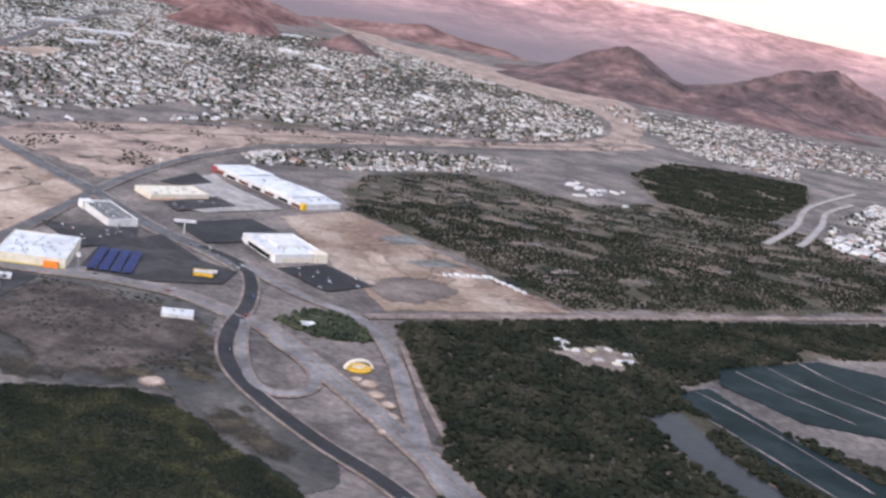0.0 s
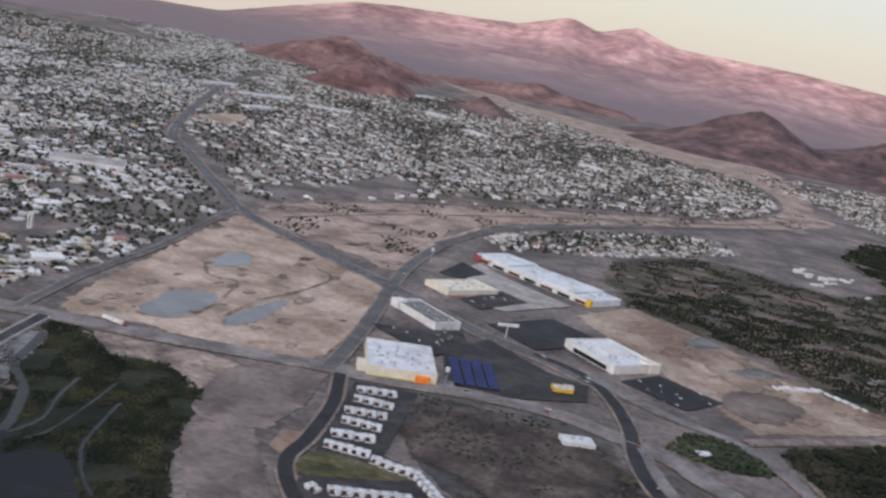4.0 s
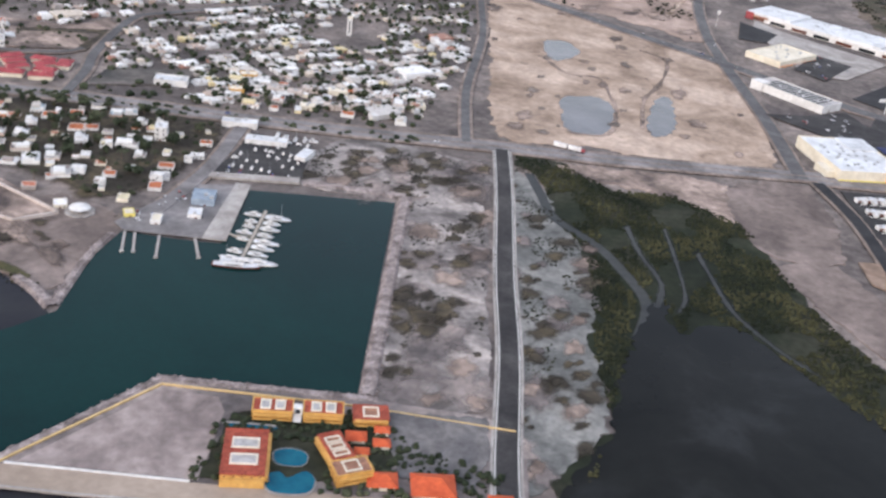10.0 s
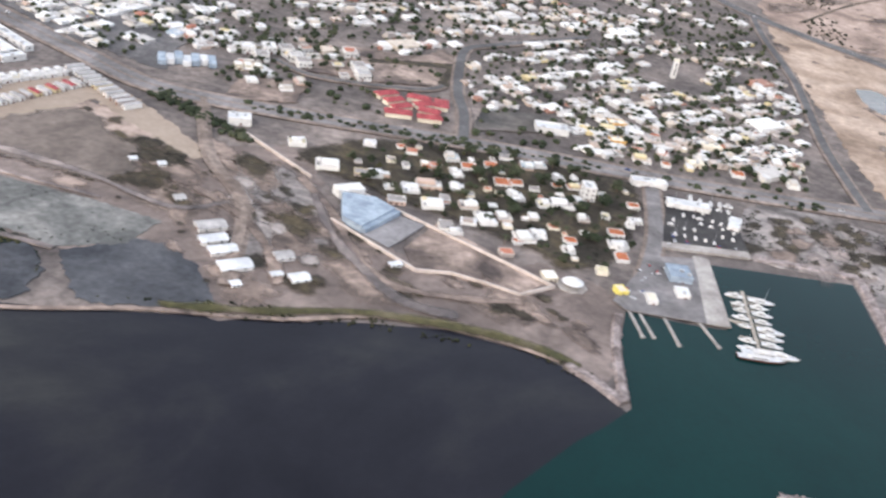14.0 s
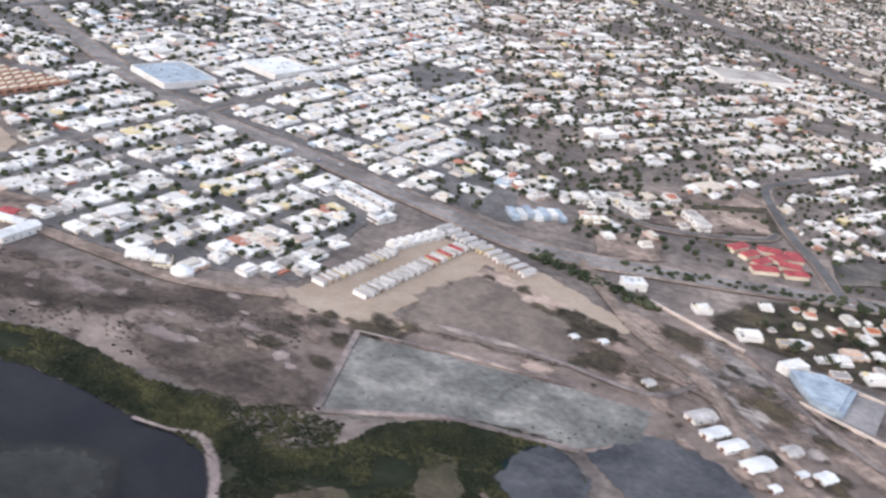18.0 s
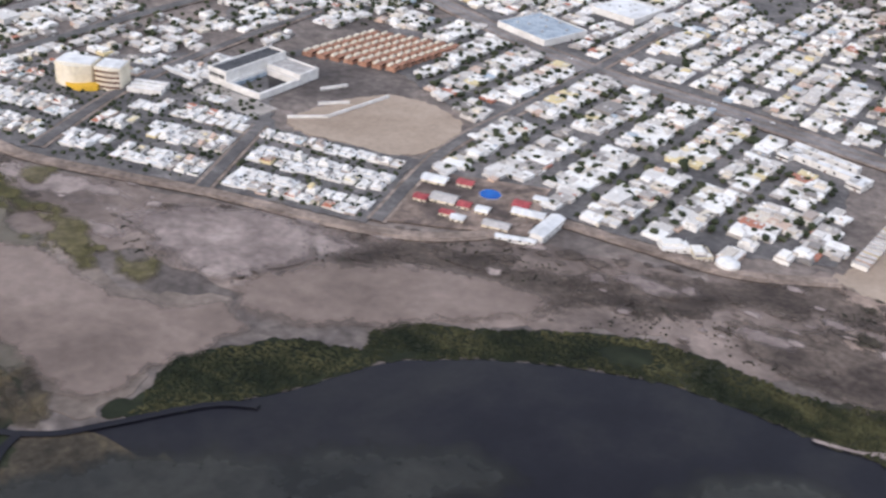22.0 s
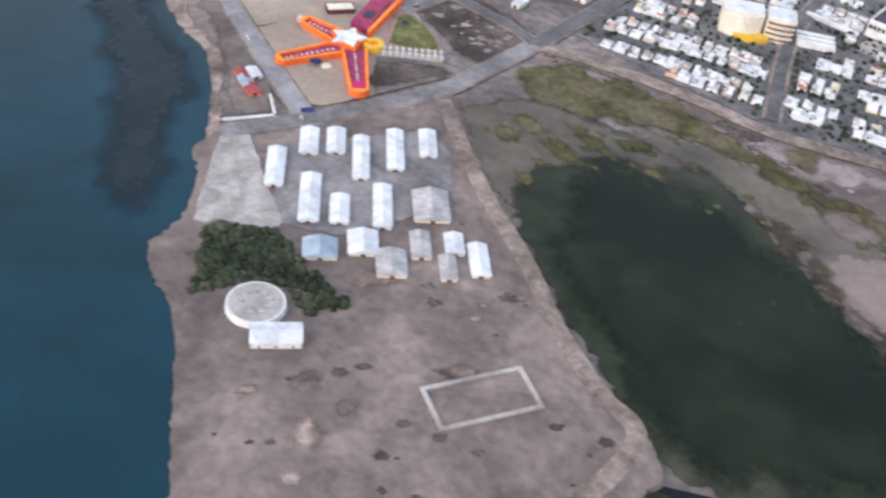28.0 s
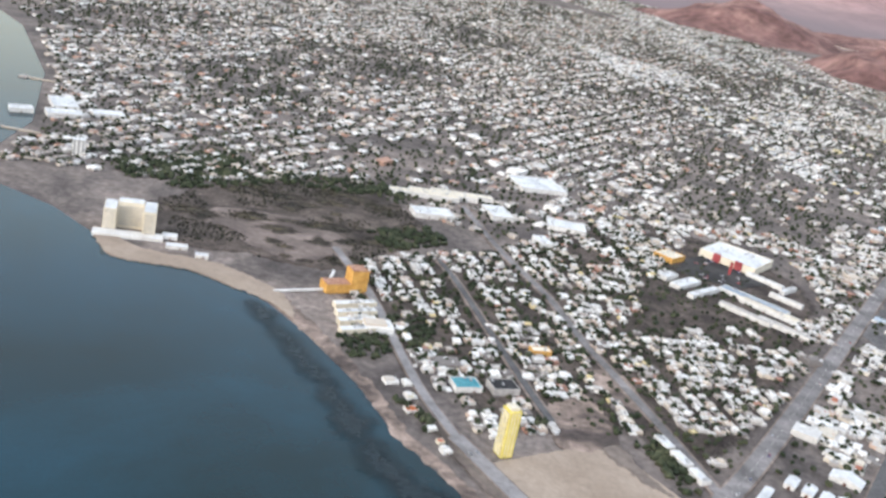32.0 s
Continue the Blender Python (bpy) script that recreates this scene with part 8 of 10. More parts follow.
KINDS = [house_kind(5.4, 6.2, 1.8, True, M_wall, M_roof, "two-storey block house with a flat roof"),
         house_kind(6.2, 5.0, 1.7, False, M_wall, M_roof, "single-storey flat-roofed block house"),
         house_kind(4.6, 5.6, 1.8, True, M_white, M_roof, "white two-storey house with a roof terrace"),
         house_kind(7.2, 6.0, 1.9, True, M_wall, M_roof, "broad villa with a flat roof terrace"),
         house_kind(5.0, 4.4, 1.6, False, M_white, M_terracotta, "white bungalow with a terracotta roof"),
         house_kind(4.2, 4.2, 1.6, False, M_cream, M_roof, "small cream block house")]


def tree_kind(h, r, n, seed, material, label):
    ob = thing("tree", 0, 0, -50, 0, label, "tree")
    g = np.random.default_rng(seed)
    bm = tube(bmesh.new(), 0, 0, 0, h * 0.55, 0.16, 0.09, 6)
    for k in range(4):
        a = k * 1.57 + g.uniform(-0.4, 0.4)
        p = [bm.verts.new((math.cos(a + b) * 0.06, math.sin(a + b) * 0.06, h * 0.42)) for b in (0, 2.1, 4.2)]
        q = bm.verts.new((math.cos(a) * r * 0.7, math.sin(a) * r * 0.7, h * 0.72))
        for i in range(3):
            bm.faces.new((p[i], p[(i + 1) % 3], q))
    part("trunk", bm, M_bark, ob)
    u = g.normal(size=(n, 3))
    u /= np.linalg.norm(u, axis=1)[:, None]
    at = u * g.uniform(0.45, 1.0, (n, 1)) * np.array((r, r, h * 0.3)) + (0, 0, h * 0.68)
    clumps_mesh("crown", at, g.uniform(0.22, 0.45, n) * r, material, "", "", g, 0.8, ob)
    for o in ob.children:
        if "kind" in o:
            del o["kind"]
        if "category" in o:
            del o["category"]
    return ob


TREES = [tree_kind(2.6, 1.3, 22, 1, M_leaf, "round dark green garden tree"), tree_kind(3.4, 1.7, 28, 2, M_leaf, "broad dark green shade tree"), tree_kind(2.0, 0.9, 16, 3, M_leaf_mangrove, "small bright green garden tree")]
palm = thing("palm_tree", 0, 0, -50, 0, "slim palm with a ragged crown", "palm")
part("trunk", tube(bmesh.new(), 0, 0, 0, 3.4, 0.13, 0.08, 6), M_bark, palm)
bm = bmesh.new()
for k in range(11):
    a = k * math.tau / 11 + 0.2 * (k % 3)
    pts = [(0.1, 3.4), (0.7, 3.75), (1.35, 3.4), (1.6, 2.8)]
    prev = None
    for i, (r_, z_) in enumerate(pts):
        wv = (0.05, 0.22, 0.16, 0.02)[i]
        l = bm.verts.new((math.cos(a) * r_ - math.sin(a) * wv, math.sin(a) * r_ + math.cos(a) * wv, z_))
        r2 = bm.verts.new((math.cos(a) * r_ + math.sin(a) * wv, math.sin(a) * r_ - math.cos(a) * wv, z_ - 0.05))
        if prev:
            bm.faces.new((prev[0], prev[1], r2, l))
        prev = (l, r2)
part("fronds", bm, M_leaf, palm)
TREES.append(palm)
used = set()
rh = random.Random(11)


def place(ob, x, y, rz, group, z=0.12, label="", vary=0.0, grow=1.0, lift=1.0):
    """The kind itself for its first place, copies for the rest."""
    m = pose(x, y, z, 0, 0, rz) @ mathutils.Matrix.Diagonal((grow * rh.uniform(1 - vary, 1 + vary), grow * rh.uniform(1 - vary, 1 + vary), lift * rh.uniform(1 - vary, 1 + vary), 1))
    if ob.name in used:
        c = copy_thing(ob, m)
    else:
        used.add(ob.name)
        ob.matrix_basis = m
        c = ob
    c["group"] = group
    if label:
        c["label"] = label
    return c


rh = random.Random(11)


def scatter_houses(pts, step, turn, group, n, kinds, trees, avoid=(), size=0.84):
    g = np.random.default_rng(len(pts) * 17 + n)
    p = np.array(pts, float)
    mid, c, s = p.mean(0), math.cos(radians(turn)), math.sin(radians(turn))
    us, vs = np.meshgrid(np.arange(-150, 150, step), np.arange(-150, 150, step))
    u = us.ravel() + g.uniform(-0.14, 0.14, us.size) * step
    v = vs.ravel() + g.uniform(-0.14, 0.14, us.size) * step
    xy = np.c_[mid[0] + u * c - v * s, mid[1] + u * s + v * c]
    ok = inside(pts, xy)
    for q, w, _ in ROADS.values():
        ok &= ~near_line(q, xy, w / 2 + 4.2)
    for q in avoid:
        ok &= ~inside(q, xy)
    xy = xy[ok]
    g.shuffle(xy)
    for k, (x, y) in enumerate(xy):
        if k < n:
            place(kinds[k % len(kinds)], x, y, turn + rh.choice((0, 90, 180)) + rh.uniform(-4, 4), group, vary=0.26, grow=size, lift=0.72)
    for x, y in xy[: trees] + g.choice((-1, 1), (len(xy[:trees]), 2)) * step * 0.42:
        place(TREES[rh.choice((0, 0, 1, 1, 2, 3))], x, y, rh.uniform(0, 360), "garden trees")


SHORE_TOWN = [(-300, 437), (-286, 470), (-240, 478), (-200, 482), (-193, 470), (-199, 415), (-216, 402), (-222, 410), (-256, 422), (-276, 424)]
thicket("garden_trees", SHORE_TOWN, 4.2, 0.5, 1.3, M_leaf, "dark green garden trees of the shore quarter", keep=0.4)
thicket("garden_trees", [(-345, 490), (-262, 492), (-130, 506), (-128, 560), (-220, 560), (-340, 560)], 5.5, 0.8, 1.9, M_leaf, "dark green garden trees beside the highway", keep=0.4)
thicket("highway_trees", [(-345, 474), (-340, 468), (-262, 479), (-195, 487), (-140, 492), (-120, 497), (-120, 500), (-200, 492), (-262, 486)], 3.0, 0.8, 1.7, M_leaf, "row of trees along the highway", keep=0.6, roads=False)
def street_houses(spots, turn, group):
    """Houses of one street: place, kind and size."""
    for x, y, k, g in spots:
        place(KINDS[k], x, y, turn + rh.choice((0, 90, 180)) + rh.uniform(-5, 5), group, vary=0.12, grow=g, lift=0.85)


street_houses([(-312.6, 449, 2, 1.0), (-298, 436, 3, 1.0), (-286, 436, 1, 0.9), (-282, 438, 2, 0.9), (-269, 433, 2, 1.2), (-271, 422, 1, 1.0), (-280, 452, 5, 0.7), (-269, 456, 5, 0.8), (-265, 456, 1, 0.8), (-261, 466, 0, 1.0), (-257, 453, 2, 0.8), (-264, 439, 3, 1.0), (-260, 425, 3, 1.0), (-257, 431, 1, 0.9)], 20, "houses of the shore quarter")
street_houses([(-255, 442, 2, 0.9), (-250, 439, 5, 1.0), (-249, 430, 3, 0.8), (-254, 461, 4, 1.0), (-247, 467, 4, 0.9), (-241, 455, 4, 1.2), (-237, 457, 4, 1.0), (-241, 445, 5, 0.9), (-235, 445, 2, 0.9), (-245, 446, 5, 0.8), (-235, 474, 0, 0.9), (-231, 477, 2, 0.9), (-223, 469, 2, 0.8), (-217, 465, 0, 0.9), (-207, 463, 5, 1.1)], 20, "houses of the shore quarter")
street_houses([(-226, 445, 2, 0.9), (-220, 448, 3, 1.0), (-215, 454, 1, 0.9), (-242, 423, 3, 0.9), (-237, 428, 0, 0.9), (-229, 417, 3, 1.0), (-225, 421, 2, 1.0), (-235, 422, 5, 0.9), (-253, 412, 1, 1.0), (-250, 410, 2, 0.8), (-221, 429, 5, 1.1), (-215, 422, 4, 0.8), (-215, 415, 2, 0.7), (-233, 404, 1, 0.9), (-219, 396, 5, 1.4), (-228, 433, 1, 0.8)], 20, "houses of the shore quarter")
street_houses([(-201, 435, 4, 0.9), (-200, 427, 2, 1.0), (-198.5, 419, 4, 0.9), (-196, 460, 4, 0.8), (-195, 448, 1, 0.8), (-204, 407, 5, 1.1), (-275, 463, 1, 0.8), (-290, 462, 2, 0.8), (-243, 477, 1, 0.9), (-212, 440, 0, 0.8), (-205, 446, 1, 0.7), (-247, 419, 0, 0.8), (-230, 455, 1, 0.7)], 12, "houses of the shore quarter")
scatter_houses(SHORE_TOWN, 8.6, 22, "sheds and small houses of the shore quarter", 34, [KINDS[5], KINDS[1], KINDS[4], KINDS[2]], 40, size=0.55)
flat_building("white_tower_house", -212, 459, 4.2, 6, 5.2, 15, M_white, M_white_roof, "tall narrow white building among gardens", "building", 0.3, 2, (2, 2, 3, 0.4, (0.6, 0.7)))
flat_building("long_white_hall", -191, 483, 13, 4.5, 2.2, 12, M_white, M_white_roof, "long white hall beside the marina street", "hall", 0.3, 3)
palapa = thing("round_pavilion", -212, 394, 0.2, 0, "round white canopy on a paved terrace", "pavilion")
part("terrace", tube(bmesh.new(), 0, 0, 0, 0.3, 4.6, 4.6, 8), M_concrete, palapa)
part("canopy", tube(bmesh.new(), 0, 0, 1.6, 2.5, 3.2, 1.4, 14), M_white, palapa)
for k in range(6):
    part("post", tube(bmesh.new(), 2.6 * math.cos(k * 1.05), 2.6 * math.sin(k * 1.05), 0.3, 1.7, 0.1, 0.1, 6), M_wood, palapa)
for x, y, k in ((-262, 446, 0), (-244, 460, 1), (-250, 455, 1), (-238, 463, 1), (-228, 462, 1), (-222, 462, 0), (-236, 437, 0), (-230, 440, 2), (-206, 455, 1), (-202, 470, 0), (-226, 478, 1), (-218, 476, 1), (-240, 480, 0), (-248, 476, 1), (-256, 474, 1), (-265, 470, 0)):
    place(TREES[k], x, y, rh.uniform(0, 360), "garden trees", grow=1.5, lift=1.4)
for x, y, k in ((-228, 424, 2), (-244, 430, 0), (-257, 437, 2), (-274, 430, 0), (-282, 444, 2), (-208, 430, 3), (-206, 438, 3), (-216, 434, 3), (-292, 446, 0), (-255, 419, 2), (-213, 447, 1), (-223, 438, 0), (-247, 450, 0), (-268, 447, 2)):
    place(TREES[k], x, y, rh.uniform(0, 360), "garden trees", grow=1.2, lift=1.2)
scatter_houses([(-183, 498), (-128, 507), (-126, 556), (-150, 552), (-176, 545), (-215, 530), (-212, 500)], 9.5, 10, "houses north of the highway", 34, [KINDS[5], KINDS[1], KINDS[4], KINDS[0], KINDS[3]], 30, ([(-240, 524), (-240, 500), (-215, 500), (-215, 524)],))
for x, y, w, d, t, m in ((-190, 527, 7, 4, 14, M_pinkish), (-182, 527, 6, 4, 14, M_pinkish), (-177, 534, 7, 4, 14, M_pinkish), (-166, 536, 8, 4, 14, M_cream), (-157, 541, 7, 4, 14, M_pinkish), (-147, 538, 7, 4, 14, M_pinkish), (-173, 513, 6, 4, 14, M_cream), (-164, 518, 7, 4, 14, M_pinkish), (-154, 523, 7, 4, 14, M_pinkish), (-146, 524, 6, 4, 14, M_cream), (-139, 524, 6, 4, 14, M_pinkish), (-132, 535, 6, 4, 14, M_cream), (-205, 539, 7, 5, 20, M_ochre), (-204, 519, 6, 5, 20, M_ochre)):
    flat_building("terraced_house", x, y, w, d, 1.9, t, m, M_pinkish if m is M_pinkish else M_cream, "pink-beige terraced house north of the highway" if m is not M_ochre else "ochre house with a cream roof", "house", 0.2, 2, group="terraced houses north of the highway")
scatter_houses([(-330, 490), (-315, 530), (-305, 545), (-345, 560), (-390, 540), (-350, 490)], 10, 30, "villas north of the highway", 22, [KINDS[3], KINDS[0], KINDS[1]], 18, ([(-395, 485), (-360, 485), (-360, 525), (-395, 520)],))

# rows by the shore
KINDS_ROW = [house_kind(3.9, 5.4, 1.8, True, M_wall, M_roof, "white terraced house with a roof room", True), house_kind(3.7, 5.2, 1.5, False, M_wall, M_roof, "pale terraced house with a flat roof", True), house_kind(3.8, 4.8, 1.9, True, M_white, M_white_roof, "white terraced house with a roof terrace", True)]
g8 = np.random.default_rng(21)
for k, (x, y, w) in enumerate(house_rows(D_SHORE_ROWS, -6, g8, 18.4, 130, 1.0, 4.1)):
    place(KINDS_ROW[int(g8.integers(0, 3))], x, y, (-6 if k % 2 else 174) + g8.uniform(-2, 2), "terraced houses by the shore", vary=0.22, grow=1.05, lift=0.75)
# resort estate of paired white houses
pair = thing("paired_house", 0, 0, -50, 0, "small white flat-roofed house round a dark courtyard", "house")
part("wall_shell", boxes((-1.3, 0.1, 0, 1.3, 1.75, 1.6), (0.35, -1.5, 0, 1.3, 0.1, 1.15)), M_white, pair)
part("roof", boxes((-1.4, 0.0, 1.6, 1.4, 1.85, 1.72), (0.28, -1.58, 1.15, 1.38, 0.0, 1.27)), M_white_roof, pair)
# Courtyard shade is painted in: the floor takes the dark glass colour.
part("courtyard", boxes((-1.3, -1.5, 0, 0.35, 0.1, 0.16)), M_dark, pair, "courtyard floor with shade painted dark")
part("garden_wall", boxes((-1.3, -1.62, 0, 0.35, -1.5, 0.55)), M_white, pair)
part("roof_hatch", boxes((-0.9, 0.6, 1.72, -0.1, 1.3, 2.1)), M_grey, pair)
part("patio_door", boxes((-1.0, 0.04, 0.16, 0.1, 0.1, 1.2)), M_brown, pair)
ESTATE_ROWS = [((43.6, 509.7), (55.3, 513.3), 4), ((45.4, 499.1), (57.8, 499.2), 4), ((46.2, 485.1), (58.4, 487.7), 4), ((47.9, 475), (59.6, 475), 4), ((48.6, 461), (60.3, 463.6), 4), ((49.4, 450), (62.6, 450), 5),
               ((62.2, 416.7), (83.9, 424.6), 7), ((69.6, 409.2), (90.4, 415), 6), ((78.7, 399.6), (100.2, 405.5), 6), ((79.1, 389.5), (112.3, 396.5), 9), ((84.1, 379), (113.3, 384), 8), ((88, 368.3), (116.6, 373.9), 8)]
spots = []
for (x0, y0), (x1, y1), n in ESTATE_ROWS:
    a = math.degrees(math.atan2(y1 - y0, x1 - x0))
    spots += [(x0 + (x1 - x0) * i / (n - 1), y0 + (y1 - y0) * i / (n - 1), a + 8) for i in range(n)]
bend = np.array(curve_through([(67.3, 447), (75.2, 444.8), (81.7, 443.9), (87, 438.3), (93.7, 429.5), (103, 417)], False, 8))
along = np.r_[0, np.cumsum(np.linalg.norm(np.diff(bend, axis=0), axis=1))]
for q in np.linspace(0, along[-1], 14):
    x, y = np.interp(q, along, bend[:, 0]), np.interp(q, along, bend[:, 1])
    x2, y2 = np.interp(q + 2, along, bend[:, 0]), np.interp(q + 2, along, bend[:, 1])
    spots.append((x, y, math.degrees(math.atan2(y2 - y, x2 - x + 1e-6)) + 90 if q > 18 else 0))
for x, y in ((55.9, 415), (62.8, 404.3), (69.8, 396.7), (73.3, 388.6), (79.9, 371.9), (81.2, 365)):
    spots.append((x, y, 60))
for x, y, a in spots:
    place(pair, x, y, a + rh.uniform(-3, 3), "paired houses of the estate", 0.42, vary=0.08, grow=1.12)
patch("estate_green", [(45, 429), (47, 444), (66, 444), (79, 443), (78, 437), (63, 430), (50, 423)], M_olive, 0.36, "olive grass strip in the estate", "lawn", 2, 0.5)
patch("estate_paving", [(38, 519), (64, 524), (68, 454), (84, 448), (108, 418), (122, 392), (124, 366), (80, 358), (62, 380), (50, 415), (46, 450)], M_asphalt, 0.3, "dark paved ground of the housing estate", "paving", 0, 0.5)

# rows of small houses on the building site
row = thing("row_house", 0, 0, -50, 0, "narrow new row house with a vaulted roof", "house")
part("wall_shell", boxes((-0.9, -2.4, 0, 0.9, 2.4, 1.4)), M_wall, row)
bm = bmesh.new()
ring = [[bm.verts.new((0.95 * math.cos(math.pi * k / 6), y_, 1.4 + 0.45 * math.sin(math.pi * k / 6))) for k in range(7)] for y_ in (-2.5, 2.5)]
for k in range(6):
    bm.faces.new((ring[0][k], ring[1][k], ring[1][k + 1], ring[0][k + 1]))
bm.faces.new(ring[0]), bm.faces.new(ring[1][::-1])
part("roof", bm, M_grey, row)
part("door", boxes((-0.25, -2.46, 0, 0.25, -2.4, 1.0)), M_brown, row)
red_row = copy_thing(row, pose(0, 0, -50))
for o in red_row.children:
    if o.name.startswith("roof"):
        o.data = o.data.copy()
        o.data.materials[0] = M_red
red_row["label"] = "narrow new row house with a red vaulted roof"
for k in range(17):
    place(red_row if k in (11, 13, 15) else row, -419 + 1.4 * k, 404 + 3.25 * k, 66, "row houses on the building site", 0.3, grow=1.08)
for k in range(12):
    place(row, -433 + 1.35 * k, 406 + 3.0 * k, 66, "row houses on the building site", 0.3, grow=0.95)
for k in range(6):
    place(KINDS[2], -418 + 2.3 * k, 445 + 3.4 * k, 56, "houses on the building site", 0.3, grow=0.8)
for k in range(11):
    place(row, -405 + 3.3 * k, 470 - 2.3 * k, -35, "houses by the highway", 0.3, grow=1.3)

# white compound and houses beside the highway
for x, y, w, d, a in ((-440, 476, 30, 3.6, -32), (-438, 484, 26, 3.4, -32), (-428, 466, 6, 9, -32), (-451, 482, 5, 10, -32)):
    flat_building("terrace_block", x, y, w, d, 2.2, a, M_white, M_white_roof, "long white terrace of flats round a court", "apartments", 0.25, 5, (5, 1, 1, 0.3, (0.9, 0.7)), group="white compound")
for x, y, k, a in ((-488, 397, 3, 20), (-480, 396, 0, 20), (-471, 398, 3, 65), (-466, 406, 2, 65), (-455, 403, 3, 65), (-446, 432, 3, 65), (-437, 440, 1, 65), (-452, 420, 0, 65)):
    place(KINDS[k], x, y, a, "villas near the tidal flat", vary=0.2)
dome = thing("domed_hall", -472, 392, 0.1, 0, "white domed hall on open ground", "hall")
part("drum", tube(bmesh.new(), 0, 0, 0, 1.6, 3.6, 3.6, 16), M_white, dome)
part("dome", tube(tube(bmesh.new(), 0, 0, 1.6, 2.6, 3.4, 2.2, 16), 0, 0, 2.6, 3.0, 2.2, 0.6, 16), M_white_roof, dome)
for x, y, a in ((-360, 530, 30), (-353, 536, 30), (-346, 538, 30), (-340, 532, 30), (-352, 524, 30), (-335, 527, 30), (-322, 552, 30), (-314, 536, 30), (-310, 528, 30)):
    flat_building("flats_block", x, y, 5.5, 6.5, 3.0, a, M_white, M_roof, "white block of flats beside empty plots", "apartments", 0.25, 1, (3, 2, 1, 0.3, (0.6, 0.9)), group="flats north of the highway")
for k, (x, y) in enumerate(((-356, 508), (-352.5, 509.5), (-349, 511))):
    flat_building("twin_house", x, y, 3, 4, 2.4, 28, M_cream, M_white_roof, "narrow cream house in a row of three", "house", 0.2, 0, (2, 1, 2, 0.3, (0.5, 0.5)), group="row of three houses")
for x, y, w, d in ((-782, 440, 4, 8), (-776, 437, 4, 8), (-770, 435, 4, 7), (-764, 434, 5, 7), (-760, 455, 12, 7), (-793, 424, 3, 12), (-783, 417, 3, 6)):
    gable_shed(x, y, w, d, 1.7, -20, M_white, M_white_roof, "pale-roofed shed beside the avenue", "sheds beside the avenue")
for x, y, w, d, a, m in ((-985, 690, 44, 6, 20, M_cream), (-975, 700, 44, 6, 20, M_cream), (-965, 709, 40, 6, 20, M_cream), (-926, 782, 34, 30, 30, M_white_roof), (-972, 656, 24, 14, 30, M_white_roof), (-938, 690, 14, 22, 30, M_white_roof), (-896, 698, 24, 16, 10, M_white_roof), (-905, 655, 8, 14, 30, M_white_roof)):
    flat_building("market_hall", x, y, w, d, 2.8, a, M_white, m, "pale-roofed hall in the town", "hall", 0.3, 5)
for x, y, w, d in ((-1232, 690, 16, 26), (-1218, 668, 22, 12), (-1240, 655, 14, 10), (-1200, 690, 20, 12)):
    flat_building("harbour_shed", x, y, w, d, 2.6, 40, M_white, M_white_roof, "pale harbour shed by the water", "shed", 0.3, 2)
for a, b in (((-1228, 613), (-1204, 620)), ((-1199, 568), (-1174, 575)), ((-1290, 735), (-1255, 745))):
    pier = thing("pier", 0, 0, 0.15, 0, "narrow dark pier in the harbour", "pier", "piers of the harbour")
    part("deck", prism(bmesh.new(), [(a[0], a[1] - 1.2), (b[0], b[1] - 1.2), (b[0], b[1] + 1.2), (a[0], a[1] + 1.2)], 0, 0.8), M_wood, pier)
    part("pier_head", boxes((a[0] - 3, a[1] - 3, 0, a[0] + 3, a[1] + 3, 1.0)), M_concrete, pier)

# ---- western quarters ----
hotel = thing("curved_hotel", -704, 441, 0.1, 6, "cream curved hotel in two halves with a golden entrance", "hotel")
for x0, x1, bulge in ((-13, 1, 3.0), (2.2, 12, 1.6)):
    n = 8
    front = [(x0 + (x1 - x0) * k / n, -4 - bulge * math.sin(math.pi * k / n)) for k in range(n + 1)]
    part("wing", prism(bmesh.new(), front + [(x1, 5), (x0, 5)], 0, 8.5), M_cream, hotel)
    part("roof", prism(bmesh.new(), [(x0 + 0.4, -3.5), (x1 - 0.4, -3.5), (x1 - 0.4, 4.6), (x0 + 0.4, 4.6)], 8.5, 8.9), M_white_roof, hotel)
bm = bmesh.new()
n = 10
prism(bm, [(-8 + 12 * k / n, -6.8 - 2.0 * math.sin(math.pi * k / n)) for k in range(n + 1)] + [(4, -4), (-8, -4)], 0, 2.2)
part("entrance", bm, M_yellow_deep, hotel, "golden curved entrance canopy")
for k in range(4):
    for i in range(9):
        piece("window", share(("window", (0.8, 0.9), M_brown), lambda: boxes((-0.4, -0.04, -0.45, 0.4, 0.04, 0.45))), hotel, pose(3.0 + 1.05 * i, -4.75 - 0.9 * math.sin(math.pi * (i + 1) / 10), 1.6 + 1.9 * k))
for k in range(3):
    part("side_wing", boxes((14, -4 + 3.4 * k, 0, 27, -2 + 3.4 * k, 2.2)), M_white, hotel)
gal = thing("courtyard_hall", -643, 451, 0.1, 69, "white blank-walled hall round a dark courtyard", "hall")
part("wall_block", boxes((0, 17, 0, 33, 26, 5.8)), M_white, gal)
part("roof", boxes((0.5, 17.5, 5.8, 32.5, 25.5, 5.95)), M_slate, gal, "dark blue-grey flat roof")
part("parapet", rim(-0.05, 16.95, 33.05, 26.05, 0.6, 5.7, 6.5), M_white, gal)
part("right_wing", boxes((22, 0, 0, 33, 16.9, 3.6)), M_white, gal)
part("right_roof", boxes((22.5, 0.5, 3.6, 32.5, 16.4, 3.75)), M_grey, gal)
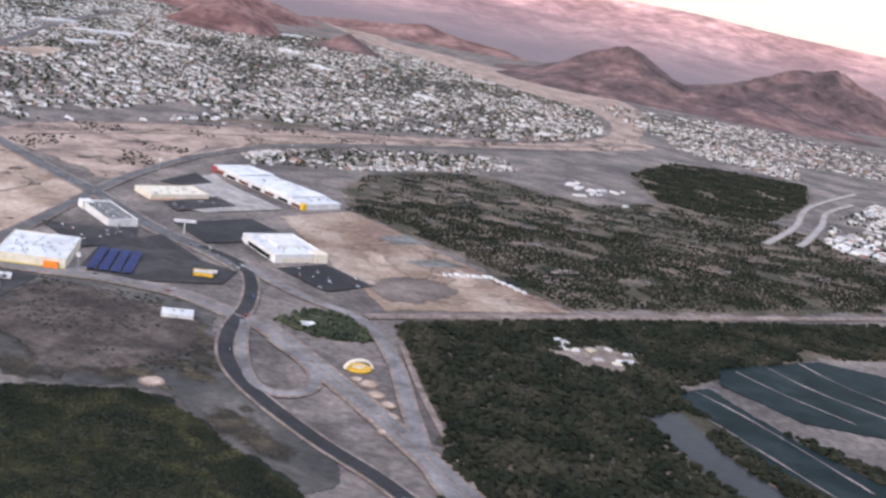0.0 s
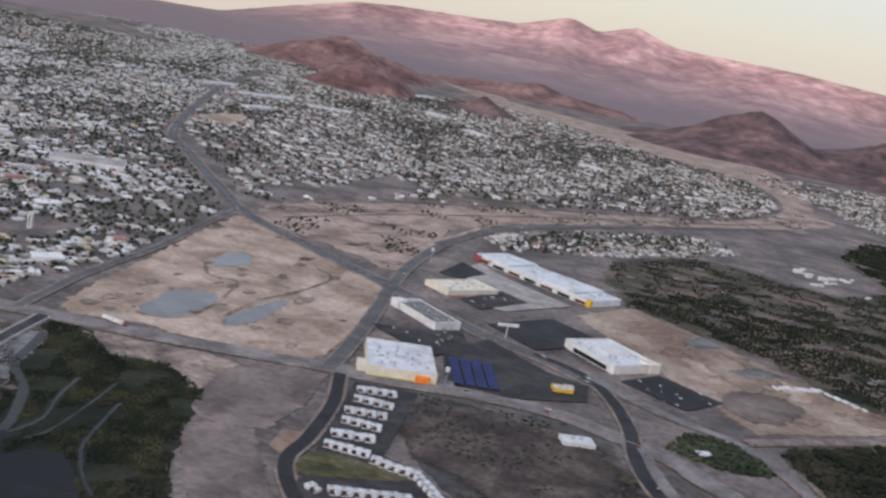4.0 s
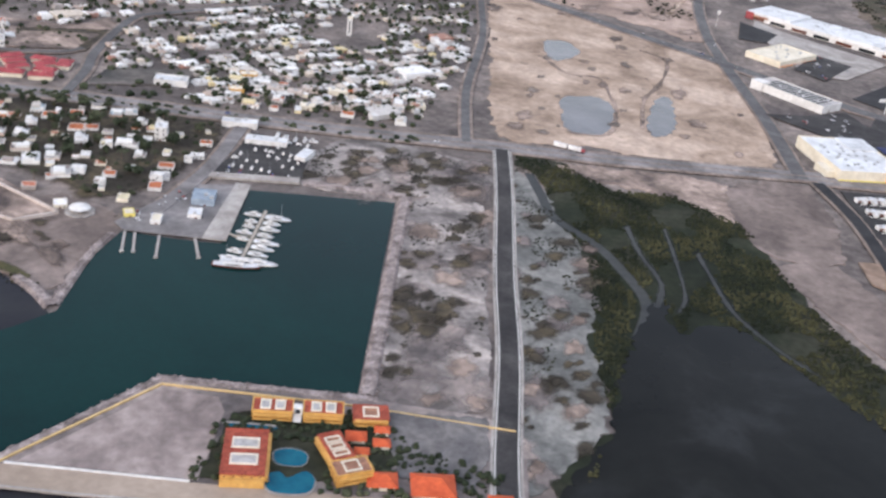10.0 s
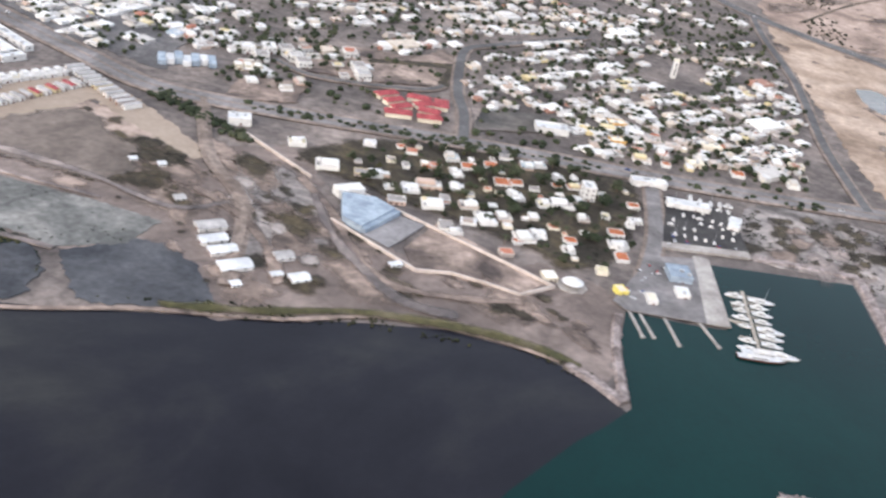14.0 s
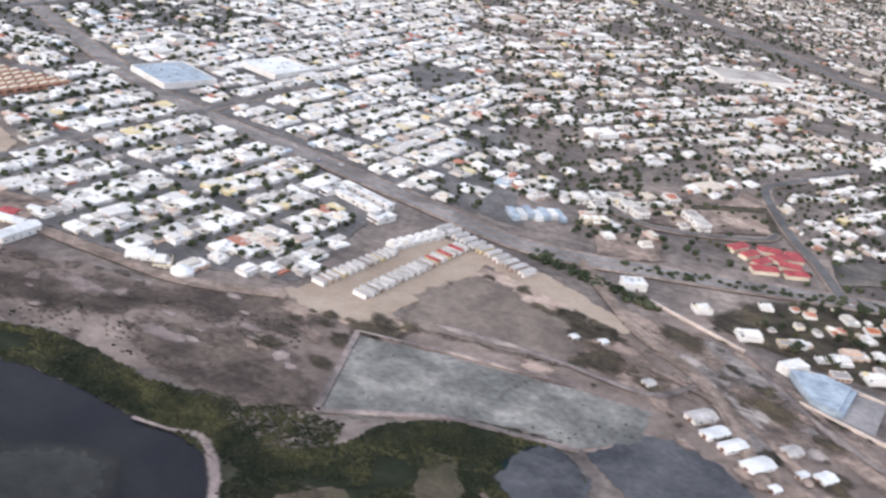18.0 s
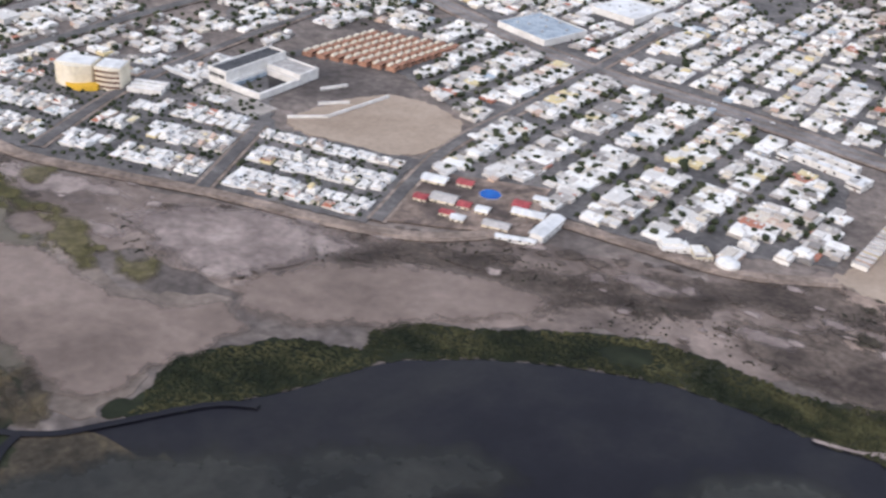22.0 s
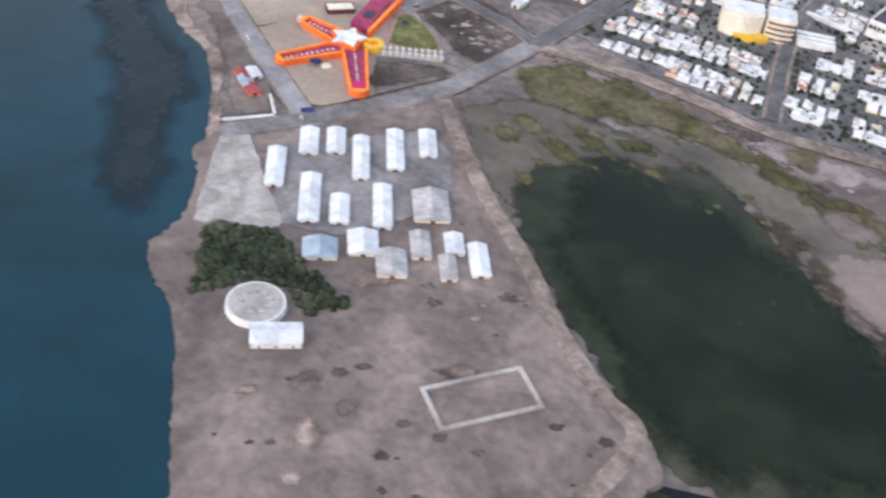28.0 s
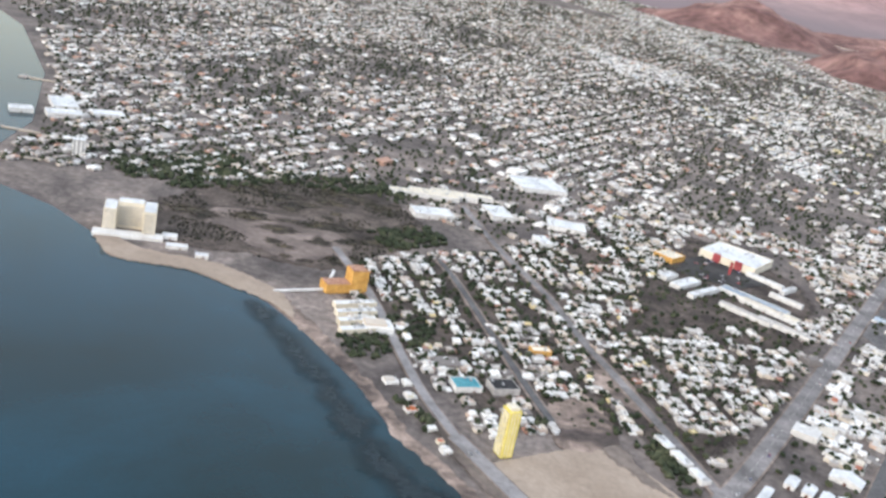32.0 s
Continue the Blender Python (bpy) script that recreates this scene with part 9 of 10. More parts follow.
part("right_parapet", rim(21.95, -0.05, 33.05, 16.9, 0.6, 3.5, 4.3), M_white, gal)
part("court_wall", rim(0, 0, 21.9, 16.9, 1.1, 0, 2.6), M_white, gal)
part("court_floor", boxes((1.1, 1.1, 0, 20.8, 15.8, 0.2)), M_asphalt, gal)
# Solid slab; the colonnade's shade is put into its blue-grey colour.
part("colonnade", boxes((2, 15.2, 0.2, 20, 15.9, 1.6)), M_bluegrey, gal, "colonnade slab with its blue shade painted in")
for k in range(8):
    part("window", boxes((1.5 + 3.8 * k, 25.98, 3.4, 4.3 + 3.8 * k, 26.06, 4.8)), M_dark, gal)
for k in range(5):
    part("window", boxes((-0.06, 18 + 1.6 * k, 3.2, 0.02, 19.1 + 1.6 * k, 4.8)), M_dark, gal)
part("low_wing", boxes((-4, 27, 0, -2.4, 47, 1.6)), M_white, gal)
part("forecourt", boxes((-13, -10, 0, -1, 24, 0.3)), M_concrete, gal, "pale paved forecourt")
wl = thing("lot_wall", 0, 0, 0.2, 0, "white boundary wall of an empty lot", "wall")
for a, b in (((-628, 440), (-615, 446)), ((-615, 446), (-600, 474)), ((-622, 456), (-612, 462)), ((-626, 470), (-618, 478))):
    d = (Vector(b) - Vector(a)).normalized()
    nrm = Vector((-d.y, d.x)) * 0.3
    part("wall_panel", prism(bmesh.new(), [(a[0] - nrm.x, a[1] - nrm.y), (b[0] - nrm.x, b[1] - nrm.y), (b[0] + nrm.x, b[1] + nrm.y), (a[0] + nrm.x, a[1] + nrm.y)], 0, 1.2), M_white, wl)
apart = None
for j in range(9):
    for i in range(9):
        x, y = -643 + 6.0 * i + 2.1 * j, 504 + 4.3 * j - 0.2 * i
        if not inside([(-651, 505), (-627, 560), (-588, 540), (-605, 492)], [(x, y)])[0]:
            continue
        if apart is None:
            apart = thing("apartment_row", x, y, 0.1, 78, "terracotta and cream terrace of flats", "apartments", "terraces of flats")
            part("wall_shell", boxes((-2.2, -2.1, 0, 2.2, 2.1, 2.0)), M_clay, apart)
            part("roof", boxes((-2.4, -2.3, 2.0, 2.4, 0.2, 2.3), bevel=0.08), M_tile_brown, apart)
            part("upper_floor", boxes((-2.0, 0.5, 2.0, 2.0, 1.7, 2.7)), M_cream, apart)
            part("window", boxes((-1.2, -2.16, 1.3, 1.2, -2.1, 1.9)), M_dark, apart)
        else:
            copy_thing(apart, pose(x, y, 0.1, 0, 0, 78))
flat_building("sports_hall", -558, 579, 28, 30, 3.0, 55, M_white, M_bluegrey, "pale blue-roofed market hall", "hall", 0.4, 8)
flat_building("market_hall", -523, 627, 27, 24, 3.0, 63, M_white, M_white_roof, "large white-roofed market hall", "hall", 0.4, 8)
flat_building("long_hall", -267, 831, 53, 27, 3.2, 25, M_white, M_concrete, "large beige-roofed hall in the town", "hall", 0.4, 10)
# school and pool
patch("school_yard", [(-574, 418), (-529, 421), (-531, 387), (-575, 380)], M_sand_dark, 0.28, "bare earth school yard", "yard", 0, 0.3)
for x, y, w, d, m in ((-566, 412, 8, 5, M_white_roof), (-556, 413, 5, 4, M_red), (-567, 398, 4, 4, M_red), (-560, 400, 8, 5.5, M_grey), (-553, 398, 4, 4, M_red), (-557, 391, 4, 3, M_red), (-553, 389, 4, 3.4, M_white_roof), (-547, 397, 4, 4, M_white_roof), (-541, 389, 8, 4, M_grey), (-536, 405, 5, 5, M_red), (-533, 400, 10, 4, M_white_roof), (-530, 411, 6, 3, M_white_roof)):
    gable_shed(x, y, d, w, 1.5, 84, M_cream, m, "school pavilion with a " + ("red" if m is M_red else "pale") + " roof", "school pavilions")
gable_shed(-526, 392, 4.5, 15, 2.6, -18, M_white, M_white_roof, "long white hall beside the school")
gable_shed(-534, 383, 2, 12, 1.4, 92, M_white, M_white_roof, "long low white shed")
pool = thing("covered_pool", -547, 409, 0.3, 0, "bright blue octagonal pool in the school yard", "pool")
part("rim", tube(bmesh.new(), 0, 0, 0, 0.5, 3.9, 3.9, 8), M_concrete, pool)
part("water", tube(bmesh.new(), 0, 0, 0.4, 0.6, 3.6, 3.6, 8), M_pool, pool)

# ---- star-shaped building and the seafront ----
star = thing("star_building", -823.7, 364.5, 0.3, 0, "star-shaped orange building with maroon terraces in its arms", "building")


def arm(rx, ry, tx, ty, wide, narrow, tip=None):
    """One arm: tapering orange side walls round a sunken maroon terrace with a row of white booths."""
    d = Vector((tx - rx, ty - ry))
    L = d.length
    m = pose(rx, ry, 0, 0, 0, math.degrees(math.atan2(d.y, d.x)))

    def add(name, bm, material, lab=""):
        bmesh.ops.transform(bm, matrix=m, verts=bm.verts)
        return part(name, bm, material, star, lab)

    a, b, t = wide / 2, narrow / 2, 1.05
    outer = [(0, -a), (L - 1.4, -b), (L - 0.3, -b * 0.55), (L, 0), (L - 0.3, b * 0.55), (L - 1.4, b), (0, a)]
    inner = [(0, a - t), (L - 1.9, b - t * 0.8), (L - 1.9, -b + t * 0.8), (0, -a + t)]
    add("wing_wall", prism(bmesh.new(), outer + inner, 0, 2.2), M_orange_shaded)
    # Light on the wall tops, painted as a brighter orange cap.
    add("coping", prism(bmesh.new(), outer + [(0, a - t * 0.75), (L - 1.75, b - t * 0.6), (L - 1.75, -b + t * 0.6), (0, -a + t * 0.75)], 2.2, 2.45), M_orange, "coping painted brighter orange as top light")
    add("terrace", prism(bmesh.new(), inner[::-1], 0, 1.5), M_magenta, "maroon terrace")
    for k in range(int(L / 1.7) - 2):
        u = 2.2 + 1.7 * k
        add("terrace_booth", boxes((u, -0.3, 1.5, u + 0.6, 0.3, 1.85)), M_wall)
    if tip:
        add("arm_end", prism(bmesh.new(), [(L - 6.5, -b * 0.7), (L - 2.1, -b * 0.6), (L - 2.1, b * 0.6), (L - 6.5, b * 0.7)], 1.5, 2.1), tip, "bright magenta end terrace")


arm(-3.2, -1.6, -18.4, 3.4, 7.6, 4.6)
arm(-0.8, -7.2, -14.9, -23.2, 7.4, 4.8)
arm(3.6, -6.4, 14.6, -28.6, 8.2, 5.6, M_magenta_bright)
part("arm_tip", boxes((-20.4, 3.0, 0, -18.6, 5.2, 1.9), bevel=0.2), M_pinkish, star, "pale block at the end of an arm")
part("wing_wall", prism(bmesh.new(), [(2.9, 5.6), (4.3, 5.2), (5.4, 32.4), (4.0, 33.2)], 0, 2.4), M_orange_shaded, star)
# Same painted top light along the straight wall.
part("coping", prism(bmesh.new(), [(3.0, 5.6), (4.2, 5.2), (5.2, 32.3), (4.1, 32.9)], 2.4, 2.6), M_orange, star, "coping painted brighter orange as top light")
ring_pts = [(3.1 * math.cos(radians(a)), 3.3 * math.sin(radians(a))) for a in range(-160, 161, 20)]
part("ring_wall", prism(bmesh.new(), [(7.8 + u, -0.6 + v) for u, v in ring_pts] + [(7.8 + u * 0.5, -0.6 + v * 0.5) for u, v in ring_pts[::-1]], 0, 2.5), M_yellow_deep, star, "golden ring-shaped wall")
part("ring_floor", tube(bmesh.new(), 7.8, -0.6, 0, 1.6, 1.7, 1.7, 16), M_orange, star)
part("centre_roof", prism(bmesh.new(), [((3.3 if k % 2 else 5.9) * math.cos(radians(21 + 36 * k)) - 0.5, (3.3 if k % 2 else 5.9) * math.sin(radians(21 + 36 * k)) - 1.4) for k in range(10)], 0, 2.9), M_white_roof, star, "pale star-shaped centre roof")
part("centre_rim", prism(bmesh.new(), [((4.4 if k % 2 else 7.3) * math.cos(radians(21 + 36 * k)) - 0.5, (4.4 if k % 2 else 7.3) * math.sin(radians(21 + 36 * k)) - 1.4) for k in range(10)], 0, 2.3), M_orange_shaded, star)
hall_block = part("magenta_hall", prism(bmesh.new(), [(-4.0, 8.8), (2.9, 6.4), (3.9, 32), (-0.6, 32.2), (-3.8, 28.4)], 0, 2.3), M_magenta, star, "magenta flat-roofed hall")
part("skylight", boxes((-1.9, 13.5, 2.3, 1.2, 17.5, 2.5)), M_dark, hall_block, "dark skylight")
part("roof_ridge", boxes((1.8, 9.5, 2.3, 2.3, 30, 2.6)), M_red, hall_block)
part("roof_ridge", boxes((-1.4, 20.0, 2.3, 1.6, 20.5, 2.55)), M_red, hall_block)
hall = flat_building("pavilion", -835, 381.5, 9, 5, 1.8, 35, M_brown, M_cream, "low pavilion with a cream roof", "pavilion", 0.2, 0)
pal = thing("pergola", -803.7, 366, 0.4, 20, "white pergola walkway of many posts", "pergola")
for k in range(10):
    u = -9 + 2.0 * k
    for v in (-1.5, 1.5):
        part("post", boxes((u - 0.12, v - 0.12, 0, u + 0.12, v + 0.12, 1.6)), M_white, pal)
        part("beam", boxes((u - 0.6, v - 0.16, 1.6, u + 0.6, v + 0.16, 1.8)), M_white, pal)
    part("crossbeam", boxes((u - 0.16, -2.3, 1.8, u + 0.16, 2.3, 1.95)), M_white, pal)
tent = thing("garden_tent", -813, 383.5, 0.45, 20, "small blue tent on the lawn", "tent")
part("canopy", tube(bmesh.new(), 0, 0, 0.9, 1.7, 1.3, 0.15, 4), M_blue, tent)
part("post", tube(bmesh.new(), 0, 0, 0, 1.0, 0.08, 0.08, 6), M_metal, tent)
booth = thing("road_booth", -819, 321.5, 0.7, 40, "low blue booth at the road corner", "booth")
part("body", boxes((-1.6, -0.8, 0, 1.6, 0.8, 1.0), bevel=0.08), M_bluegrey, booth)
part("roof", boxes((-1.9, -1.1, 1.0, 1.9, 1.1, 1.2), bevel=0.05), M_blue, booth)
for x, y, w in ((-829.5, 443, 9), (-823, 433.5, 10), (-816.5, 424, 9)):
    flat_building("terraced_row", x, y, w, 4, 2.0, -56, M_white, M_white_roof, "row of white houses beside the avenue", "houses", 0.2, 3)
flat_building("ochre_house", -885, 497, 9, 5, 2.4, 28, M_ochre, M_cream, "ochre house among the seafront villas", "house", 0.25, 2)
play = thing("play_area", -827.5, 346.5, 0.4, 0, "round lawn with a blue parasol", "garden")
part("lawn", tube(bmesh.new(), 0, 0, 0, 0.1, 4.0, 4.0, 20), M_lawn, play)
part("parasol", tube(bmesh.new(), -0.5, 0.5, 1.2, 1.9, 1.9, 0.1, 8), M_blue, play)
part("sandpit", tube(bmesh.new(), 2.6, 1.0, 0.1, 0.3, 1.6, 1.6, 12), M_cream, play)
part("parasol_pole", tube(bmesh.new(), -0.5, 0.5, 0.1, 1.3, 0.06, 0.06, 6), M_metal, play)
tw = thing("yellow_tower", -885.5, 402, 0.1, 38, "tall narrow yellow apartment tower", "tower block")
part("shaft", boxes((-2.3, -2.7, 0, 2.3, 2.7, 18)), M_yellow, tw)
part("crown", boxes((-1.7, -2.0, 18, 1.7, 2.0, 19.2), bevel=0.1), M_cream, tw)
for s_ in (-1.2, 0, 1.2):
    part("balcony_strip", boxes((s_ - 0.12, -2.85, 0.8, s_ + 0.12, -2.7, 17.6)), M_cream, tw)
for k in range(13):
    part("balcony", boxes((-2.9, -2.2, 1.1 + 1.3 * k, -2.3, 2.2, 1.3 + 1.3 * k)), M_white, tw)
window_rows(tw, 4.6, 5.4, 17.6, 3, 3, 13, 0.5, (0.6, 0.8), M_brown, "lrb")
ht = thing("beach_hotel", -1088, 512, 0.1, 25, "cream U-shaped beach hotel tower", "hotel")
for x0, x1, y0, y1, h in ((-12, -6, -6, 7, 11.5), (-6, 6, 1, 7, 13), (6, 12, -8, 7, 12.2)):
    part("wing", boxes((x0, y0, 0, x1, y1, h)), M_cream, ht)
    part("roof", boxes((x0 + 0.4, y0 + 0.4, h, x1 - 0.4, y1 - 0.4, h + 0.5)), M_white_roof, ht)
    for k in range(8):
        part("balcony", boxes((x0 + 0.5, y0 - 0.4, 1.2 + 1.25 * k, x1 - 0.5, y0, 1.8 + 1.25 * k)), M_cream, ht)
        part("window_band", boxes((x0 + 0.6, y0 - 0.05, 1.8 + 1.25 * k, x1 - 0.6, y0, 2.25 + 1.25 * k)), M_grey, ht)
part("podium", boxes((-16, -13, 0, 16, -6, 1.6)), M_white, ht)
flat_building("bungalow", -1060, 505, 10, 4, 1.6, 25, M_white, M_white_roof, "low white beach buildings", "building", 0.2, 0)
flat_building("bungalow", -1068, 514, 7, 5, 2.0, 25, M_white, M_white_roof, "low white beach buildings", "building", 0.2, 0)
flat_building("bungalow", -1046, 502, 6, 4, 1.6, 25, M_white, M_white_roof, "low white beach buildings", "building", 0.2, 0)
ot = thing("orange_condominium", -977, 511, 0.1, 40, "orange condominium with a tall yellow-fronted block", "apartments")
part("tower", boxes((-1, -4, 0, 7, 4, 10.5)), M_ochre, ot)
part("tower_front", boxes((0.5, -4.15, 0, 6, -4, 10.2)), M_ochre, ot)
part("wing", boxes((-13, -4, 0, -1, 4, 4.2)), M_ochre, ot)
part("roof", boxes((-0.6, -3.6, 10.5, 6.6, 3.6, 11.0)), M_clay, ot)
part("roof", boxes((-12.6, -3.6, 4.2, -1.2, 3.6, 4.5)), M_clay, ot)
window_rows(ot, 13, 8, 4, 6, 3, 2, 0.3, (0.7, 0.8), M_brown, "lb")
pr = thing("sea_wall", 0, 0, 0.2, 0, "white sea wall of a beach plot", "wall")
for a, b in (((-1004, 486), (-986, 503)), ((-986, 503), (-990, 528))):
    d = (Vector(b) - Vector(a)).normalized()
    nrm = Vector((-d.y, d.x)) * 0.7
    part("wall_panel", prism(bmesh.new(), [(a[0] - nrm.x, a[1] - nrm.y), (b[0] - nrm.x, b[1] - nrm.y), (b[0] + nrm.x, b[1] + nrm.y), (a[0] + nrm.x, a[1] + nrm.y)], 0, 0.9), M_white, pr)
for k in range(4):
    flat_building("terrace_row", -969 + 3.2 * k, 494 - 8.5 * k, 20 - k, 4, 2.2, 42, M_cream, M_white_roof, "row of white terraced flats by the sea", "apartments", 0.2, 6)
mk = flat_building("hypermarket", -791, 720, 32, 36, 4.6, 66, M_cream, M_white_roof, "large pale hypermarket with red entrance blocks", "store", 0.5, 16)
for v in (-10, 4):
    part("entrance_block", boxes((-17.4, v, 0, -16, v + 4.5, 5.6)), M_red, mk, "red entrance block")
sg = thing("pylon_sign", -796, 688, 0.2, 0, "red totem sign in the car park", "sign")
part("totem", boxes((-0.9, -0.4, 0, 0.9, 0.4, 8), bevel=0.1), M_red, sg)
flat_building("ochre_store", -832, 690, 15, 13, 3.2, 60, M_ochre, M_cream, "store with ochre walls", "store", 0.4, 4)
patch("parking_lot", [(-828, 668), (-820, 700), (-806, 722), (-784, 694), (-770, 690), (-792, 664)], M_asphalt, 0.36, "dark parking lot full of cars", "parking lot")
for x, y, w, d, t, m in ((-822, 646, 22, 7, 58, M_white_roof), (-812, 638, 28, 4, 58, M_white_roof), (-832, 652, 12, 6, 58, M_white_roof), (-784, 646, 40, 8, -30, M_bluegrey), (-776, 636, 34, 6, -30, M_cream), (-765, 662, 20, 3, -30, M_white_roof), (-775, 690, 24, 4, -32, M_white_roof), (-762, 682, 3, 16, -32, M_white_roof), (-790, 620, 30, 4, -30, M_grey), (-770, 612, 30, 4, -30, M_grey)):
    flat_building("shop_row", x, y, w, d, 2.4, t, M_white, m, "row of shops with a pale roof", "shops", 0.25, 4)

for x, y, w, d, t in ((-431, 1600, 98, 12, 59), (-418, 1594, 70, 7, 59), (-333, 1600, 66, 13, 27), (-357, 2240, 120, 22, 62), (-372, 1420, 44, 16, 66), (-520, 1640, 50, 16, 62), (-130, 1700, 46, 18, -40), (60, 1560, 40, 16, -48), (-230, 1880, 56, 16, -45)):
    flat_building("long_shed", x, y, w, d, 3.2, t, M_white, M_white_roof, "long white-roofed shed in the far town", "shed", 0.3, 4, door=False)

# camp on the sandy spit
CAMP = [(-815.5, 294, 4.4, 16), (-802, 286, 4.8, 19), (-812.5, 308.5, 4.6, 11.5), (-806, 312, 4.6, 11), (-797, 308, 4.0, 19), (-790, 315.5, 4.2, 18), (-783, 322.5, 4.4, 12), (-793.3, 285, 4.4, 11), (-784, 291, 4.4, 17)]
for x, y, w, d in CAMP:
    gable_shed(x, y, w, d, 1.6, 22, M_white, M_white_roof, "long white-roofed barrack on the spit", "barracks on the spit")
for x, y, w, d, m in ((-772.8, 296.7, 9, 12, M_grey), (-791.5, 269, 8, 7, M_bluegrey), (-783, 275.5, 7, 8.5, M_white_roof), (-774, 271.5, 7, 9, M_grey), (-770, 281, 4.6, 9.5, M_grey), (-762.5, 285, 4.4, 7.5, M_white_roof), (-761, 276, 3.8, 8.5, M_grey), (-755, 282, 4.4, 11.5, M_white_roof)):
    gable_shed(x, y, w, d, 1.5, 24, M_cream, m, "broad hut with a pale sheet roof", "huts on the spit")
patch("camp_yard", [(-820, 303), (-785, 330), (-776, 322), (-768, 300), (-790, 276), (-806, 274)], M_road_grey, 0.36, "grey paved yard between barracks", "yard", 0, 0.5)
patch("beach_lot", [(-835, 300), (-829, 305), (-814, 286), (-805, 276), (-806, 271), (-818, 269), (-824, 266), (-830, 284)], M_concrete, 0.37, "pale concrete apron by the beach", "paving", 2, 0.3)
arena = thing("round_arena", -796.5, 245, 0.3, 0, "low round white arena", "arena")
part("wall_ring", tube(bmesh.new(), 0, 0, 0, 1.8, 7.0, 6.8, 28), M_white, arena)
part("floor", tube(bmesh.new(), 0, 0, 1.7, 1.95, 6.2, 6.2, 28), M_concrete, arena)
for k in range(9):
    a = k * 0.7
    part("seat_block", boxes((3.4 * math.cos(a) - 0.7, 3.4 * math.sin(a) - 0.5, 1.9, 3.4 * math.cos(a) + 0.7, 3.4 * math.sin(a) + 0.5, 2.3), bevel=0.05), M_grey, arena)
gable_shed(-788, 238, 6, 11, 2.4, -65, M_white, M_white_roof, "white hall beside the arena")
court = thing("walled_court", -741, 240.5, 0.3, 40, "rectangular court within a pale wall", "court")
part("wall_panel", boxes((-12, -6.2, 0, 12, -5.2, 0.7)), M_concrete, court)
part("wall_panel", boxes((-12, 5.2, 0, 12, 6.2, 0.7)), M_concrete, court)
part("wall_panel", boxes((-12, -5.2, 0, -11, 5.2, 0.7)), M_concrete, court)
part("wall_panel", boxes((11, -5.2, 0, 12, 5.2, 0.7)), M_concrete, court)
part("floor", boxes((-11, -5.2, 0, 11, 5.2, 0.15)), M_sand_dark, court)
for x, y, m in ((-844, 330.5, M_red), (-841.5, 327.5, M_bluegrey), (-837.8, 324.5, M_red), (-841.5, 332.5, M_white_roof)):
    gable_shed(x, y, 3.4, 5.5, 1.4, 46, M_orange if m is not M_white_roof else M_white, m, "bright beach restaurant hut", "beach huts")
bw = thing("beach_wall", 0, 0, 0.3, 0, "low white wall by the beach road", "wall")
part("wall_panel", prism(bmesh.new(), [(-838, 307), (-826, 316), (-826.4, 316.6), (-838.4, 307.6)], 0, 0.8), M_white, bw)
part("wall_panel", prism(bmesh.new(), [(-826, 316), (-832, 325), (-832.6, 324.7), (-826.6, 315.7)], 0, 0.8), M_white, bw)

# ruins and lots in the east
for k in range(16):
    rr_ = random.Random(k)
    flat_building("shed", 272 + rr_.uniform(0, 58), 1040 + rr_.uniform(-36, 44), rr_.uniform(3, 10), rr_.uniform(2, 4), 1.6, rr_.uniform(0, 60), M_white, M_white_roof, "low white shed on open ground", "shed", 0.0, 0, door=False)
for k in range(14):
    rr_ = random.Random(100 + k)
    flat_building("farm_shed", 300 + rr_.uniform(-14, 22), 582 + rr_.uniform(-12, 14), rr_.uniform(2, 5), rr_.uniform(2, 4), 1.3, rr_.uniform(0, 60), M_wall, M_roof, "farm shed in a clearing of the wood", "shed", 0.0, 0, door=False)
patch("farm_clearing", [(280, 575), (296, 604), (326, 602), (332, 580), (305, 560)], M_dirt_road, 0.3, "pale farmyard clearing in the wood", "ground", 3, 2)
for k in range(14):
    rr_ = random.Random(200 + k)
    a, b = ((222, 666), (246, 680)) if k < 9 else ((250, 676), (266, 664))
    f = (k if k < 9 else k - 9) / (8 if k < 9 else 4)
    flat_building("site_hut", a[0] + (b[0] - a[0]) * f, a[1] + (b[1] - a[1]) * f + rr_.uniform(-1, 1), rr_.uniform(1.6, 3), rr_.uniform(3, 5), 1.2, rr_.uniform(18, 42), M_white, M_white_roof if k % 3 else M_grey, "site hut in a row on the graded earth", "hut", 0.0, 0, door=False)
rows_ = []
for i in range(6):
    q = 0.08 + 0.17 * i
    rows_.append((153.5 + 24 * q + 8, 611 + 22 * q - 8, 0.62, 0.3 if i % 2 else 2.0, 25, 0.05, radians(46)))
boxes_mesh("parking_rows", rows_, M_road_grey, "pale parking rows on the asphalt lot", "markings")

# cars
car = thing("car", 0, 0, -50, 0, "small car standing on the asphalt", "car")
bm = boxes((-1.05, -0.42, 0.14, 1.05, 0.42, 0.42), bevel=0.07)
part("body", bm, M_car, car)
bm = boxes((-0.6, -0.37, 0.42, 0.45, 0.37, 0.7), bevel=0.1)
part("cabin_glass", bm, M_dark, car)
part("car_roof", boxes((-0.42, -0.33, 0.69, 0.28, 0.33, 0.73)), M_car, car)
for x in (-0.66, 0.66):
    for y in (-0.4, 0.4):
        w_ = bmesh.new()
        bmesh.ops.create_cone(w_, cap_ends=True, segments=10, radius1=0.16, radius2=0.16, depth=0.1, matrix=pose(x, y, 0.16, 90))
        part("wheel", w_, M_tyre, car)


